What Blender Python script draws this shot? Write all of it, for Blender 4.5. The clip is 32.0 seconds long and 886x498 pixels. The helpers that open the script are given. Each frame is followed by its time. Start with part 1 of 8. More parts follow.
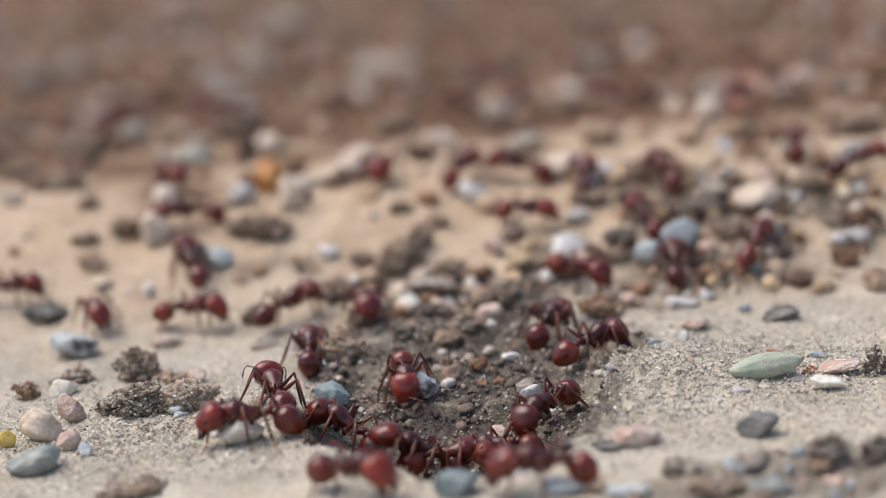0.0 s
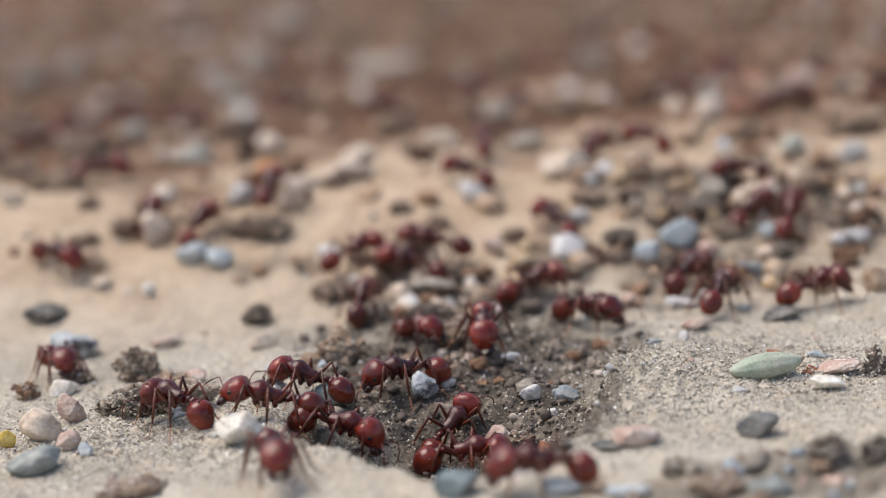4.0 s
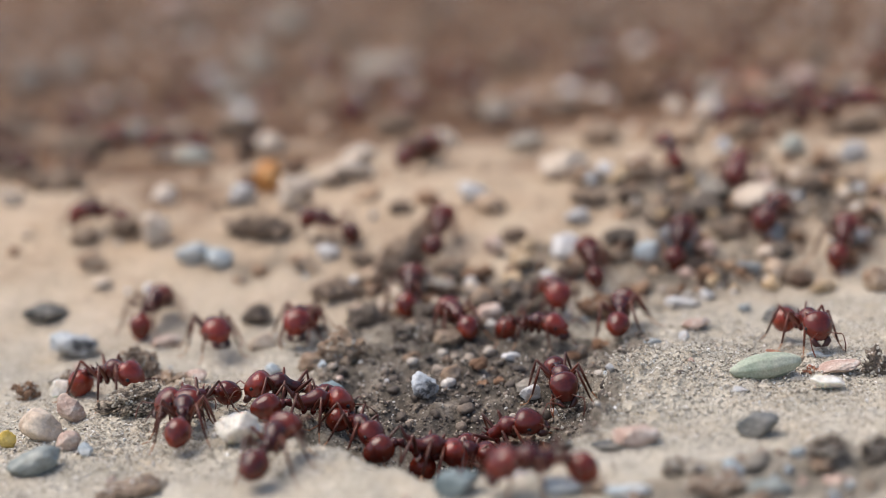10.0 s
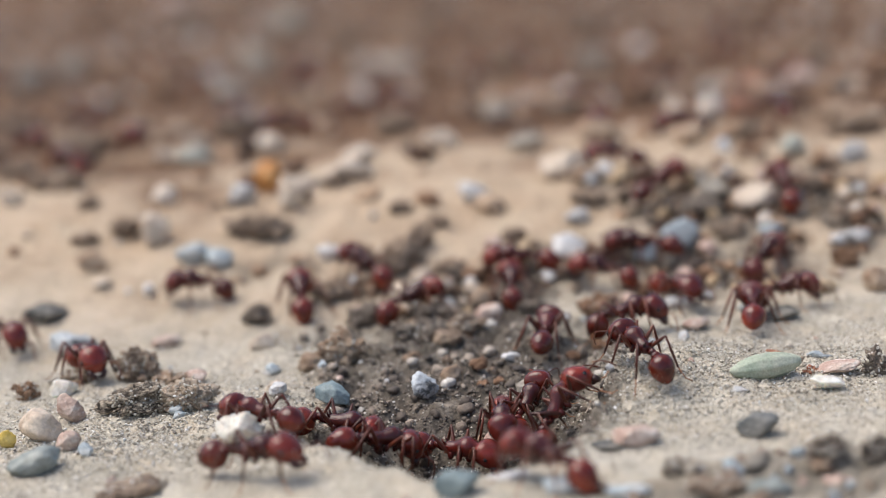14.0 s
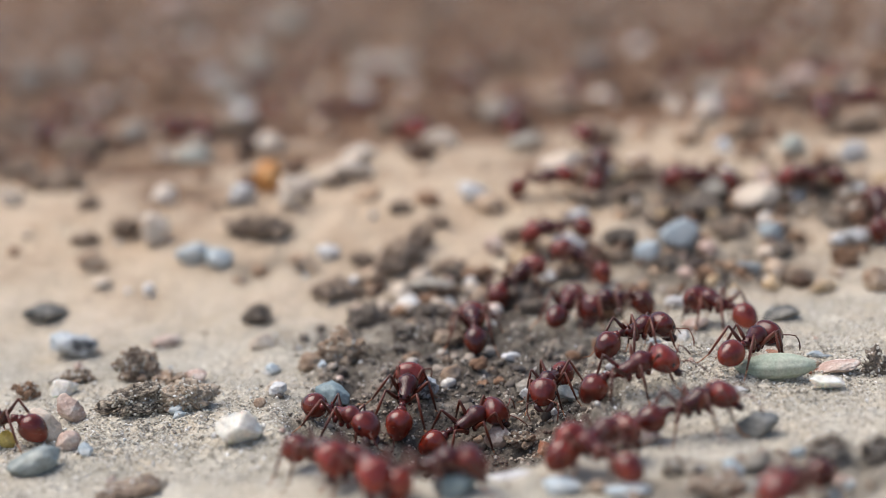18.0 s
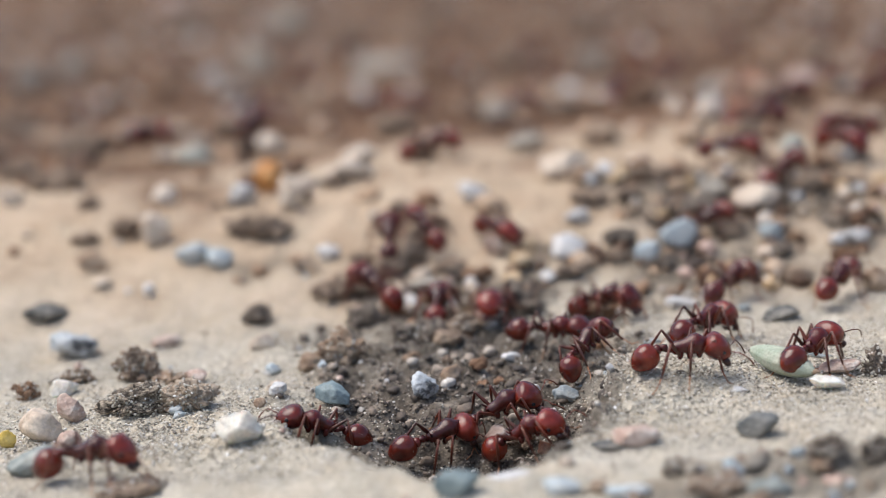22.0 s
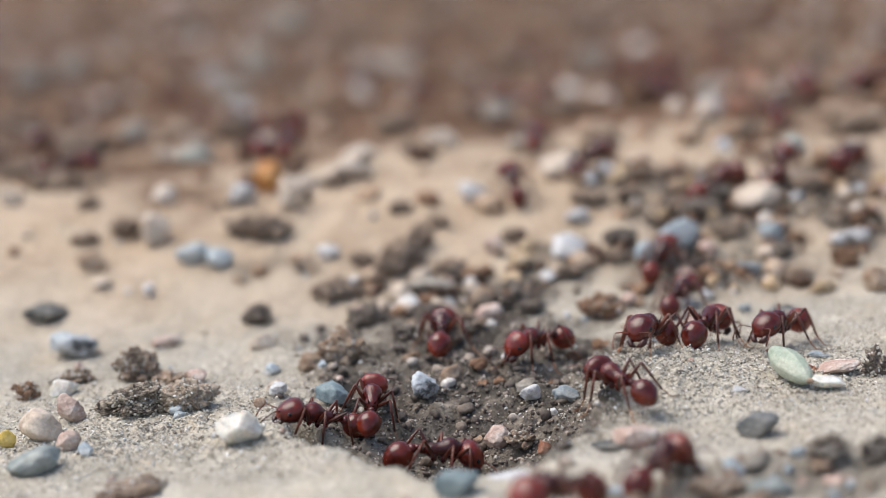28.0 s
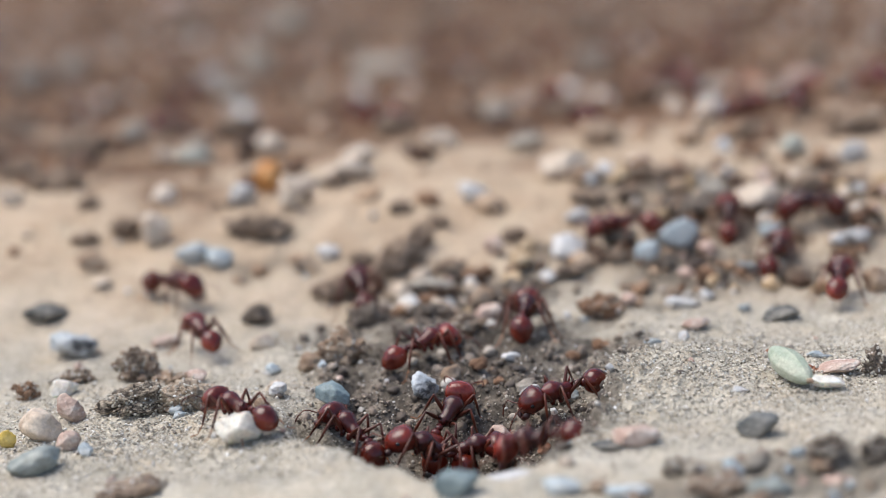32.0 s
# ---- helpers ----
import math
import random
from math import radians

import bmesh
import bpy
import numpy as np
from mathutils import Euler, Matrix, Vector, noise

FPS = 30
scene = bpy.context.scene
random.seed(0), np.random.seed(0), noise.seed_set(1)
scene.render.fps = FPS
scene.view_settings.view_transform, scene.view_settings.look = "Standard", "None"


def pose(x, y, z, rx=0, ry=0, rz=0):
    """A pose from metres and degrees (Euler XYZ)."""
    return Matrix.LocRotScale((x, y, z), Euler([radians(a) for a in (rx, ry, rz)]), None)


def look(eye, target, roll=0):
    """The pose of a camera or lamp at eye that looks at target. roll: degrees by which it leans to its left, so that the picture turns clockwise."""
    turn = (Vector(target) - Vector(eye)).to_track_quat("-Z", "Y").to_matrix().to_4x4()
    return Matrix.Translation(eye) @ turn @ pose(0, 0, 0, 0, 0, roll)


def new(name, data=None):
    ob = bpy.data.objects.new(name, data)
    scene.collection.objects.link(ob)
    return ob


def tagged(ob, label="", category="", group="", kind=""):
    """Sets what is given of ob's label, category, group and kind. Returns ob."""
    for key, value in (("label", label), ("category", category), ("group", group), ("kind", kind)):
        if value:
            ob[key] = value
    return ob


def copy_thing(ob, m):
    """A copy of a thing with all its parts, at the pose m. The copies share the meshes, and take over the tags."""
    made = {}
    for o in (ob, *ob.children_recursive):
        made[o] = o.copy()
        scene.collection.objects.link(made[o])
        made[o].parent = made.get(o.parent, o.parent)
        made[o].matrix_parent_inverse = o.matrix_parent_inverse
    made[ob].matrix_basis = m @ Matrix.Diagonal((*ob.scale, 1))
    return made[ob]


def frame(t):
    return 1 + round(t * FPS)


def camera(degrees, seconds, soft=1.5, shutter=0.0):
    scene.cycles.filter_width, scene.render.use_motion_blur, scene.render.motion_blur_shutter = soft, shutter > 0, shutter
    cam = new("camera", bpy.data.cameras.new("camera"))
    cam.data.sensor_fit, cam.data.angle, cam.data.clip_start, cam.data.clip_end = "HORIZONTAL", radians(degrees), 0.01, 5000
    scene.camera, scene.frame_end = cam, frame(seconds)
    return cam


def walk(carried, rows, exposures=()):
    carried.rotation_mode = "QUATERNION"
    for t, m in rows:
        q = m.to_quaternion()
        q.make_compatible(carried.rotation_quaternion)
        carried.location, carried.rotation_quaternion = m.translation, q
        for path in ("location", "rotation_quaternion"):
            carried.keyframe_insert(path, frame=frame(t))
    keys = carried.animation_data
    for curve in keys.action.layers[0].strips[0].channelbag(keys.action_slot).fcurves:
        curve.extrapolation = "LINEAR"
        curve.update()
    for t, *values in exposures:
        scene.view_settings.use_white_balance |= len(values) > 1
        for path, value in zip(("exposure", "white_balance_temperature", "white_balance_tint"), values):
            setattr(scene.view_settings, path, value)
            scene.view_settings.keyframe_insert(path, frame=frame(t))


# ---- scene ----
MM = 0.001
cam = camera(27.97, 32.0, soft=0.85, shutter=0.5)
cam.data.dof.use_dof = True
cam.data.dof.focus_distance = 0.1415
cam.data.dof.aperture_fstop = 16.8
cam.data.dof.aperture_blades = 7
VIEW = pose(0, -0.1396, 0.0401, 78.5, 0, 0) @ pose(0, 0, 0, 0, 0, -4.2)
walk(cam, [(0, VIEW), (32, VIEW)], exposures=[(0, 0.78, 6750, 12), (13, 0.78, 6750, 12), (14.5, 0.84, 6600, 10), (17, 0.87, 6550, 10), (32, 0.87, 6450, 9.5)])

# ---- light: open shade under a bright hazy sky ----
world = bpy.data.worlds.new("sky")
scene.world = world
world.use_nodes = True
wn = world.node_tree.nodes
sky = wn.new("ShaderNodeTexSky")
sky.sky_type = "NISHITA"
sky.sun_disc = False
sky.sun_elevation = radians(64)
sky.sun_rotation = radians(-83)
sky.dust_density = 3.0
wn["Background"].inputs["Strength"].default_value = 0.102
world.node_tree.links.new(sky.outputs["Color"], wn["Background"].inputs["Color"])
sun = new("sun", bpy.data.lights.new("sun", "SUN"))
sun.data.energy = 1.5
sun.data.angle = radians(50)
sun.data.color = (1.0, 0.95, 0.88)
sun.matrix_world = look((-0.4, 0.05, 0.85), (0, 0, 0))


# ---- materials ----
def nodes_of(name):
    m = bpy.data.materials.new(name)
    m.use_nodes = True
    nt = m.node_tree
    return m, nt, nt.nodes["Principled BSDF"], nt.links.new


def noise_node(nt, scale, detail=5.0, rough=0.6, coords=None):
    n = nt.nodes.new("ShaderNodeTexNoise")
    n.inputs["Scale"].default_value = scale
    n.inputs["Detail"].default_value = detail
    n.inputs["Roughness"].default_value = rough
    if coords:
        nt.links.new(coords, n.inputs["Vector"])
    return n


def ramp_node(nt, fac, stops):
    r = nt.nodes.new("ShaderNodeValToRGB")
    while len(r.color_ramp.elements) < len(stops):
        r.color_ramp.elements.new(0.5)
    for e, (p, c) in zip(r.color_ramp.elements, stops):
        e.position = p
        e.color = (*c, 1)
    nt.links.new(fac, r.inputs["Fac"])
    return r


def mix_node(nt, fac, a, b, how="MIX"):
    m = nt.nodes.new("ShaderNodeMix")
    m.data_type = "RGBA"
    m.blend_type = how
    for sock, v in ((m.inputs[0], fac), (m.inputs[6], a), (m.inputs[7], b)):
        if isinstance(v, (int, float)):
            sock.default_value = v
        elif isinstance(v, tuple):
            sock.default_value = (*v, 1)
        else:
            nt.links.new(v, sock)
    return m.outputs[2]


def bump_node(nt, height, strength, distance, normal=None):
    b = nt.nodes.new("ShaderNodeBump")
    b.inputs["Strength"].default_value = strength
    b.inputs["Distance"].default_value = distance
    nt.links.new(height, b.inputs["Height"])
    if normal:
        nt.links.new(normal, b.inputs["Normal"])
    return b.outputs["Normal"]


def stone_mat(name, dark, light, spot, scale=900.0, rough=0.6, bump=0.5, spots=0.62, clear=0.0, dusty=0.55):
    m, nt, p, link = nodes_of(name)
    tc = nt.nodes.new("ShaderNodeTexCoord").outputs["Object"]
    info = nt.nodes.new("ShaderNodeObjectInfo")
    big = noise_node(nt, scale, 4, 0.6, tc)
    fine = noise_node(nt, scale * 7, 3, 0.7, tc)
    col = ramp_node(nt, big.outputs["Fac"], ((0.34, dark), (0.66, light))).outputs["Color"]
    mask = ramp_node(nt, noise_node(nt, scale * 1.9, 6, 0.75, tc).outputs["Fac"], ((spots - 0.06, (0, 0, 0)), (spots + 0.06, (1, 1, 1))))
    col = mix_node(nt, mask.outputs["Color"], col, spot)
    dust = ramp_node(nt, noise_node(nt, scale * 0.55, 5, 0.7, tc).outputs["Fac"], ((0.42, (0, 0, 0)), (0.75, (dusty, dusty, dusty))))
    col = mix_node(nt, dust.outputs["Color"], col, (0.44, 0.385, 0.32))
    grain = ramp_node(nt, fine.outputs["Fac"], ((0.3, (0.72, 0.72, 0.72)), (0.7, (1.18, 1.18, 1.18))))
    col = mix_node(nt, 0.8, col, grain.outputs["Color"], "MULTIPLY")
    hsv = nt.nodes.new("ShaderNodeHueSaturation")
    mr = nt.nodes.new("ShaderNodeMapRange")
    mr.inputs["To Min"].default_value, mr.inputs["To Max"].default_value = 0.82, 1.15
    link(info.outputs["Random"], mr.inputs["Value"])
    link(mr.outputs["Result"], hsv.inputs["Value"])
    link(col, hsv.inputs["Color"])
    link(hsv.outputs["Color"], p.inputs["Base Color"])
    p.inputs["Roughness"].default_value = rough
    if clear:
        p.inputs["Subsurface Weight"].default_value = clear
        p.inputs["Subsurface Radius"].default_value = (1, 0.8, 0.6)
        p.inputs["Subsurface Scale"].default_value = 0.0012
    n = bump_node(nt, big.outputs["Fac"], bump, 0.0004)
    link(bump_node(nt, fine.outputs["Fac"], bump, 0.00008, n), p.inputs["Normal"])
    return m


STONE = {
    "chalk": stone_mat("chalk_stone", (0.46, 0.52, 0.56), (0.84, 0.86, 0.87), (0.06, 0.065, 0.07), 230, 0.8, 0.9, 0.53, dusty=0.12),
    "slate": stone_mat("slate_stone", (0.035, 0.037, 0.034), (0.095, 0.10, 0.092), (0.20, 0.19, 0.17), 800, 0.5, 0.4, 0.70),
    "flint": stone_mat("flint_stone", (0.11, 0.12, 0.12), (0.19, 0.205, 0.205), (0.24, 0.22, 0.20), 500, 0.55, 0.3, 0.70),
    "steel": stone_mat("steel_stone", (0.17, 0.21, 0.23), (0.38, 0.44, 0.465), (0.12, 0.11, 0.10), 600, 0.65, 0.4, 0.64),
    "pale": stone_mat("pale_stone", (0.46, 0.465, 0.47), (0.75, 0.75, 0.745), (0.32, 0.27, 0.23), 600, 0.55, 0.4, 0.60),
    "azure": stone_mat("azure_stone", (0.32, 0.39, 0.43), (0.55, 0.625, 0.66), (0.30, 0.29, 0.28), 600, 0.5, 0.4, 0.64),
    "cream": stone_mat("cream_stone", (0.42, 0.32, 0.24), (0.72, 0.62, 0.50), (0.26, 0.22, 0.19), 500, 0.5, 0.4, 0.66),
    "rose": stone_mat("rose_stone", (0.40, 0.255, 0.20), (0.64, 0.50, 0.425), (0.72, 0.68, 0.63), 600, 0.6, 0.5, 0.60),
    "tan": stone_mat("tan_stone", (0.24, 0.15, 0.095), (0.45, 0.32, 0.21), (0.55, 0.47, 0.38), 600, 0.75, 0.7, 0.66),
    "amber": stone_mat("amber_stone", (0.40, 0.26, 0.13), (0.64, 0.48, 0.29), (0.7, 0.6, 0.45), 500, 0.45, 0.3, 0.7),
    "gold": stone_mat("gold_stone", (0.62, 0.40, 0.05), (0.80, 0.60, 0.12), (0.4, 0.2, 0.04), 500, 0.4, 0.3, 0.7),
    "rust": stone_mat("rust_stone", (0.20, 0.06, 0.025), (0.42, 0.16, 0.07), (0.5, 0.32, 0.2), 700, 0.6, 0.6, 0.68),
    "sage": stone_mat("sage_stone", (0.36, 0.39, 0.34), (0.58, 0.60, 0.53), (0.3, 0.28, 0.22), 500, 0.55, 0.4, 0.68),
    "moss": stone_mat("moss_stone", (0.15, 0.175, 0.165), (0.33, 0.37, 0.35), (0.1, 0.1, 0.095), 500, 0.5, 0.4, 0.68, dusty=0.3),
    "quartz": stone_mat("quartz_stone", (0.60, 0.56, 0.48), (0.80, 0.77, 0.70), (0.50, 0.38, 0.24), 400, 0.22, 0.25, 0.68, 0.6, dusty=0.1),
    "dusty": stone_mat("dusty_stone", (0.21, 0.18, 0.145), (0.38, 0.345, 0.29), (0.20, 0.15, 0.11), 400, 0.7, 0.4, 0.64),
    "teal": stone_mat("teal_stone", (0.12, 0.17, 0.185), (0.27, 0.35, 0.365), (0.26, 0.24, 0.20), 450, 0.6, 0.4, 0.66, dusty=0.12),
    "husk": stone_mat("dry_husk", (0.32, 0.11, 0.02), (0.55, 0.27, 0.075), (0.20, 0.09, 0.035), 350, 0.6, 0.6, 0.66, dusty=0.1),
    "dark": stone_mat("dark_soil", (0.065, 0.052, 0.043), (0.21, 0.168, 0.133), (0.38, 0.31, 0.245), 900, 0.95, 1.0, 0.58, dusty=0.12),
    "russet": stone_mat("russet_soil", (0.13, 0.066, 0.036), (0.31, 0.18, 0.105), (0.42, 0.30, 0.2), 700, 0.9, 0.8, 0.62, dusty=0.12),
    "umber": stone_mat("umber_soil", (0.135, 0.094, 0.067), (0.32, 0.235, 0.17), (0.44, 0.34, 0.25), 900, 0.95, 1.0, 0.58, dusty=0.12),
    "crust": stone_mat("crust_soil", (0.03, 0.024, 0.02), (0.17, 0.13, 0.095), (0.50, 0.42, 0.32), 1100, 0.95, 1.0, 0.52, dusty=0.12),
    "sandy": stone_mat("sandy_soil", (0.25, 0.185, 0.13), (0.50, 0.39, 0.285), (0.68, 0.58, 0.46), 1300, 0.95, 1.0, 0.56),
}


def ground_material():
    m, nt, p, link = nodes_of("sandy_ground")
    tc = nt.nodes.new("ShaderNodeTexCoord").outputs["Object"]
    soil = nt.nodes.new("ShaderNodeAttribute")
    soil.attribute_name = "soil"
    far = nt.nodes.new("ShaderNodeAttribute")
    far.attribute_name = "far_brown"
    dust = nt.nodes.new("ShaderNodeAttribute")
    dust.attribute_name = "dust"
    mid = noise_node(nt, 120, 6, 0.65, tc)
    grit = noise_node(nt, 2600, 3, 0.75, tc)
    grain = nt.nodes.new("ShaderNodeTexVoronoi")
    grain.inputs["Scale"].default_value = 3300
    link(tc, grain.inputs["Vector"])
    sand = ramp_node(nt, mid.outputs["Fac"], ((0.28, (0.37, 0.272, 0.186)), (0.5, (0.485, 0.374, 0.268)), (0.72, (0.575, 0.467, 0.352))))
    grey = ramp_node(nt, mid.outputs["Fac"], ((0.28, (0.34, 0.31, 0.25)), (0.5, (0.49, 0.455, 0.38)), (0.72, (0.595, 0.56, 0.485))))
    # damp dug soil, darkened further to carry the bowl's shade in its colour
    damp_and_shade = ramp_node(nt, noise_node(nt, 380, 6, 0.7, tc).outputs["Fac"], ((0.34, (0.030, 0.026, 0.022)), (0.50, (0.105, 0.089, 0.073)), (0.7, (0.30, 0.26, 0.215))))
    # darker brown colour of the ground far behind the nest
    far_brown = ramp_node(nt, noise_node(nt, 210, 5, 0.7, tc).outputs["Fac"], ((0.3, (0.062, 0.032, 0.0165)), (0.52, (0.148, 0.080, 0.043)), (0.74, (0.275, 0.165, 0.095))))
    col = mix_node(nt, dust.outputs["Fac"], sand.outputs["Color"], grey.outputs["Color"])
    warm = ramp_node(nt, noise_node(nt, 230, 4, 0.6, tc).outputs["Fac"], ((0.45, (0, 0, 0)), (0.7, (0.6, 0.6, 0.6))))
    col = mix_node(nt, warm.outputs["Color"], col, (0.50, 0.415, 0.305))
    col = mix_node(nt, soil.outputs["Fac"], col, damp_and_shade.outputs["Color"])
    col = mix_node(nt, far.outputs["Fac"], col, far_brown.outputs["Color"])
    speck = ramp_node(nt, grain.outputs["Color"], ((0.0, (0.6, 0.57, 0.53)), (0.3, (0.93, 0.93, 0.93)), (0.88, (1.1, 1.1, 1.1)), (1.0, (1.6, 1.58, 1.54))))
    col = mix_node(nt, 0.75, col, speck.outputs["Color"], "MULTIPLY")
    g2 = ramp_node(nt, grit.outputs["Fac"], ((0.32, (0.66, 0.63, 0.6)), (0.6, (1.13, 1.13, 1.13))))
    col = mix_node(nt, 0.7, col, g2.outputs["Color"], "MULTIPLY")
    link(col, p.inputs["Base Color"])
    p.inputs["Roughness"].default_value = 0.95
    p.inputs["Specular IOR Level"].default_value = 0.25
    n = bump_node(nt, noise_node(nt, 900, 5, 0.7, tc).outputs["Fac"], 0.6, 0.0006)
    n = bump_node(nt, grain.outputs["Distance"], 0.6, 0.00015, n)
    link(n, p.inputs["Normal"])
    return m


def grain_material(name, stops):
    m, nt, p, link = nodes_of(name)
    geo = nt.nodes.new("ShaderNodeNewGeometry")
    tc = nt.nodes.new("ShaderNodeTexCoord").outputs["Object"]
    col = ramp_node(nt, geo.outputs["Random Per Island"], stops)
    g = noise_node(nt, 2500, 3, 0.7, tc)
    r = ramp_node(nt, g.outputs["Fac"], ((0.3, (0.65, 0.65, 0.65)), (0.7, (1.2, 1.2, 1.2))))
    link(mix_node(nt, 0.8, col.outputs["Color"], r.outputs["Color"], "MULTIPLY"), p.inputs["Base Color"])
    p.inputs["Roughness"].default_value = 0.7
    link(bump_node(nt, g.outputs["Fac"], 0.6, 0.0002), p.inputs["Normal"])
    return m


SAND_GRAIN = grain_material("sand_grain", ((0.0, (0.15, 0.125, 0.10)), (0.12, (0.35, 0.31, 0.25)), (0.55, (0.54, 0.50, 0.415)), (0.90, (0.66, 0.62, 0.55)), (1.0, (0.88, 0.875, 0.86))))
FAR_STONE = grain_material("far_stone", ((0.0, (0.17, 0.09, 0.05)), (0.35, (0.30, 0.19, 0.12)), (0.65, (0.40, 0.30, 0.21)), (0.87, (0.42, 0.46, 0.44)), (1.0, (0.70, 0.66, 0.60))))
SOIL_CRUMB = grain_material("soil_crumb", ((0.0, (0.045, 0.036, 0.03)), (0.4, (0.125, 0.098, 0.077)), (0.75, (0.25, 0.198, 0.153)), (0.92, (0.45, 0.38, 0.31)), (1.0, (0.66, 0.63, 0.58))))
FAR_GRAVEL = grain_material("far_gravel", ((0.0, (0.04, 0.024, 0.016)), (0.3, (0.14, 0.073, 0.039)), (0.6, (0.27, 0.152, 0.085)), (0.80, (0.44, 0.30, 0.19)), (0.93, (0.60, 0.50, 0.40)), (1.0, (0.80, 0.78, 0.74))))


def chitin(name, dark, light, rough, ridges=0.0, scale=900.0, sheer=0.0):
    """Polished red-brown insect shell; ridges: fine lengthwise wrinkles."""
    m, nt, p, link = nodes_of(name)
    tc = nt.nodes.new("ShaderNodeTexCoord").outputs["Object"]
    info = nt.nodes.new("ShaderNodeObjectInfo")
    n = noise_node(nt, scale, 4, 0.6, tc)
    col = ramp_node(nt, n.outputs["Fac"], ((0.3, dark), (0.7, light))).outputs["Color"]
    hsv = nt.nodes.new("ShaderNodeHueSaturation")
    mr = nt.nodes.new("ShaderNodeMapRange")
    mr.inputs["To Min"].default_value, mr.inputs["To Max"].default_value = 0.6, 1.35
    link(info.outputs["Random"], mr.inputs["Value"])
    link(mr.outputs["Result"], hsv.inputs["Value"])
    link(col, hsv.inputs["Color"])
    link(hsv.outputs["Color"], p.inputs["Base Color"])
    p.inputs["Roughness"].default_value = rough
    p.inputs["Specular IOR Level"].default_value = 0.52
    if sheer:
        p.inputs["Subsurface Weight"].default_value = sheer
        p.inputs["Subsurface Radius"].default_value = (1, 0.25, 0.1)
        p.inputs["Subsurface Scale"].default_value = 0.0005
    fine = noise_node(nt, scale * 4, 3, 0.6, tc)
    nrm = bump_node(nt, fine.outputs["Fac"], 0.25, 0.00006)
    if ridges:
        w = nt.nodes.new("ShaderNodeTexWave")
        w.bands_direction = "Y"
        w.inputs["Scale"].default_value = 3200
        w.inputs["Distortion"].default_value = 1.5
        w.inputs["Detail"].default_value = 2
        w.inputs["Detail Scale"].default_value = 2
        link(tc, w.inputs["Vector"])
        nrm = bump_node(nt, w.outputs["Fac"], ridges, 0.00004, nrm)
    link(nrm, p.inputs["Normal"])
    return m


SHELL_HEAD = chitin("shell_head", (0.042, 0.0046, 0.0036), (0.205, 0.026, 0.014), 0.15, 0.16, 700, 0.04)
SHELL_BODY = chitin("shell_body", (0.024, 0.0032, 0.0030), (0.120, 0.0135, 0.0085), 0.25, 0.2, 900, 0.1)
SHELL_GASTER = chitin("shell_gaster", (0.040, 0.0042, 0.0032), (0.215, 0.030, 0.013), 0.09, 0.0, 500, 0.08)
SHELL_LEG = chitin("shell_leg", (0.06, 0.013, 0.007), (0.16, 0.038, 0.017), 0.35, 0.0, 800)
SHELL_FOOT = chitin("shell_foot", (0.26, 0.10, 0.04), (0.40, 0.19, 0.09), 0.4, 0.0, 800)
HAIR = chitin("amber_bristle", (0.24, 0.13, 0.07), (0.42, 0.28, 0.17), 0.4, 0.0, 800)
SHELL_JAW = chitin("shell_jaw", (0.02, 0.008, 0.006), (0.06, 0.014, 0.010), 0.3, 0.0, 1200)
EYE_BLACK = chitin("eye_black", (0.006, 0.005, 0.006), (0.015, 0.012, 0.014), 0.2, 0.0, 4000)


# ---- mesh helpers ----
def mesh_from(name, bm, material, smooth=True):
    me = bpy.data.meshes.new(name)
    bm.to_mesh(me)
    bm.free()
    me.materials.append(material)
    if smooth:
        me.shade_smooth()
    return me


def part(name, bm, material, parent, label="", smooth=True):
    ob = new(name, mesh_from(name, bm, material, smooth))
    ob.parent = parent
    return tagged(ob, label)


def blob(bm, centre, radii, turn=(0, 0, 0), seg=20, rings=14, power=1.0, shape=None):
    """A rounded body in mm; shape(v) may push the unit-sphere points about."""
    made = bmesh.ops.create_uvsphere(bm, u_segments=seg, v_segments=rings, radius=1.0)["verts"]
    rot = Euler([radians(a) for a in turn]).to_matrix()
    for v in made:
        c = v.co.copy()
        if power != 1.0:
            c = Vector([math.copysign(abs(k) ** power, k) for k in c])
        if shape:
            c = shape(c)
        v.co = (rot @ Vector((c.x * radii[0], c.y * radii[1], c.z * radii[2])) + Vector(centre)) * MM
    return made


def tube(bm, pts, radii, n=8):
    """A tapered limb through points in mm."""
    pts = [Vector(p) for p in pts]
    rings = []
    for i, p in enumerate(pts):
        d = (pts[min(i + 1, len(pts) - 1)] - pts[max(i - 1, 0)]).normalized()
        q = d.to_track_quat("Z", "Y")
        rings.append([bm.verts.new((p + q @ Vector((radii[i] * math.cos(a), radii[i] * math.sin(a), 0))) * MM)
                      for a in [2 * math.pi * k / n for k in range(n)]])
    for r0, r1 in zip(rings, rings[1:]):
        for k in range(n):
            bm.faces.new((r0[k], r0[(k + 1) % n], r1[(k + 1) % n], r1[k]))
    bm.faces.new(rings[0][::-1])
    bm.faces.new(rings[-1])


# ---- ground ----
DEEP = 1.632  # the plan below is drawn in units of 1 mm across and 1.632 mm in depth


def clamp(a):
    return max(0.0, min(1.0, a))


def smooth_step(a, b, t):
    t = clamp((t - a) / (b - a))
    return t * t * (3 - 2 * t)


def rim_line(x):
    """The near lip of the nest hole in the plan: a straight crust edge on one side, a curved slope on the other."""
    if x < -2:
        return -14.2 + 0.74 * (-2 - x) + 0.5 * math.sin(x * 1.3) * smooth_step(-2, -4, x)
    return -14.2 + 0.03 * (x + 2) ** 2 + (0.14 * (min(x, 20) - 6) ** 2 if x > 6 else 0)


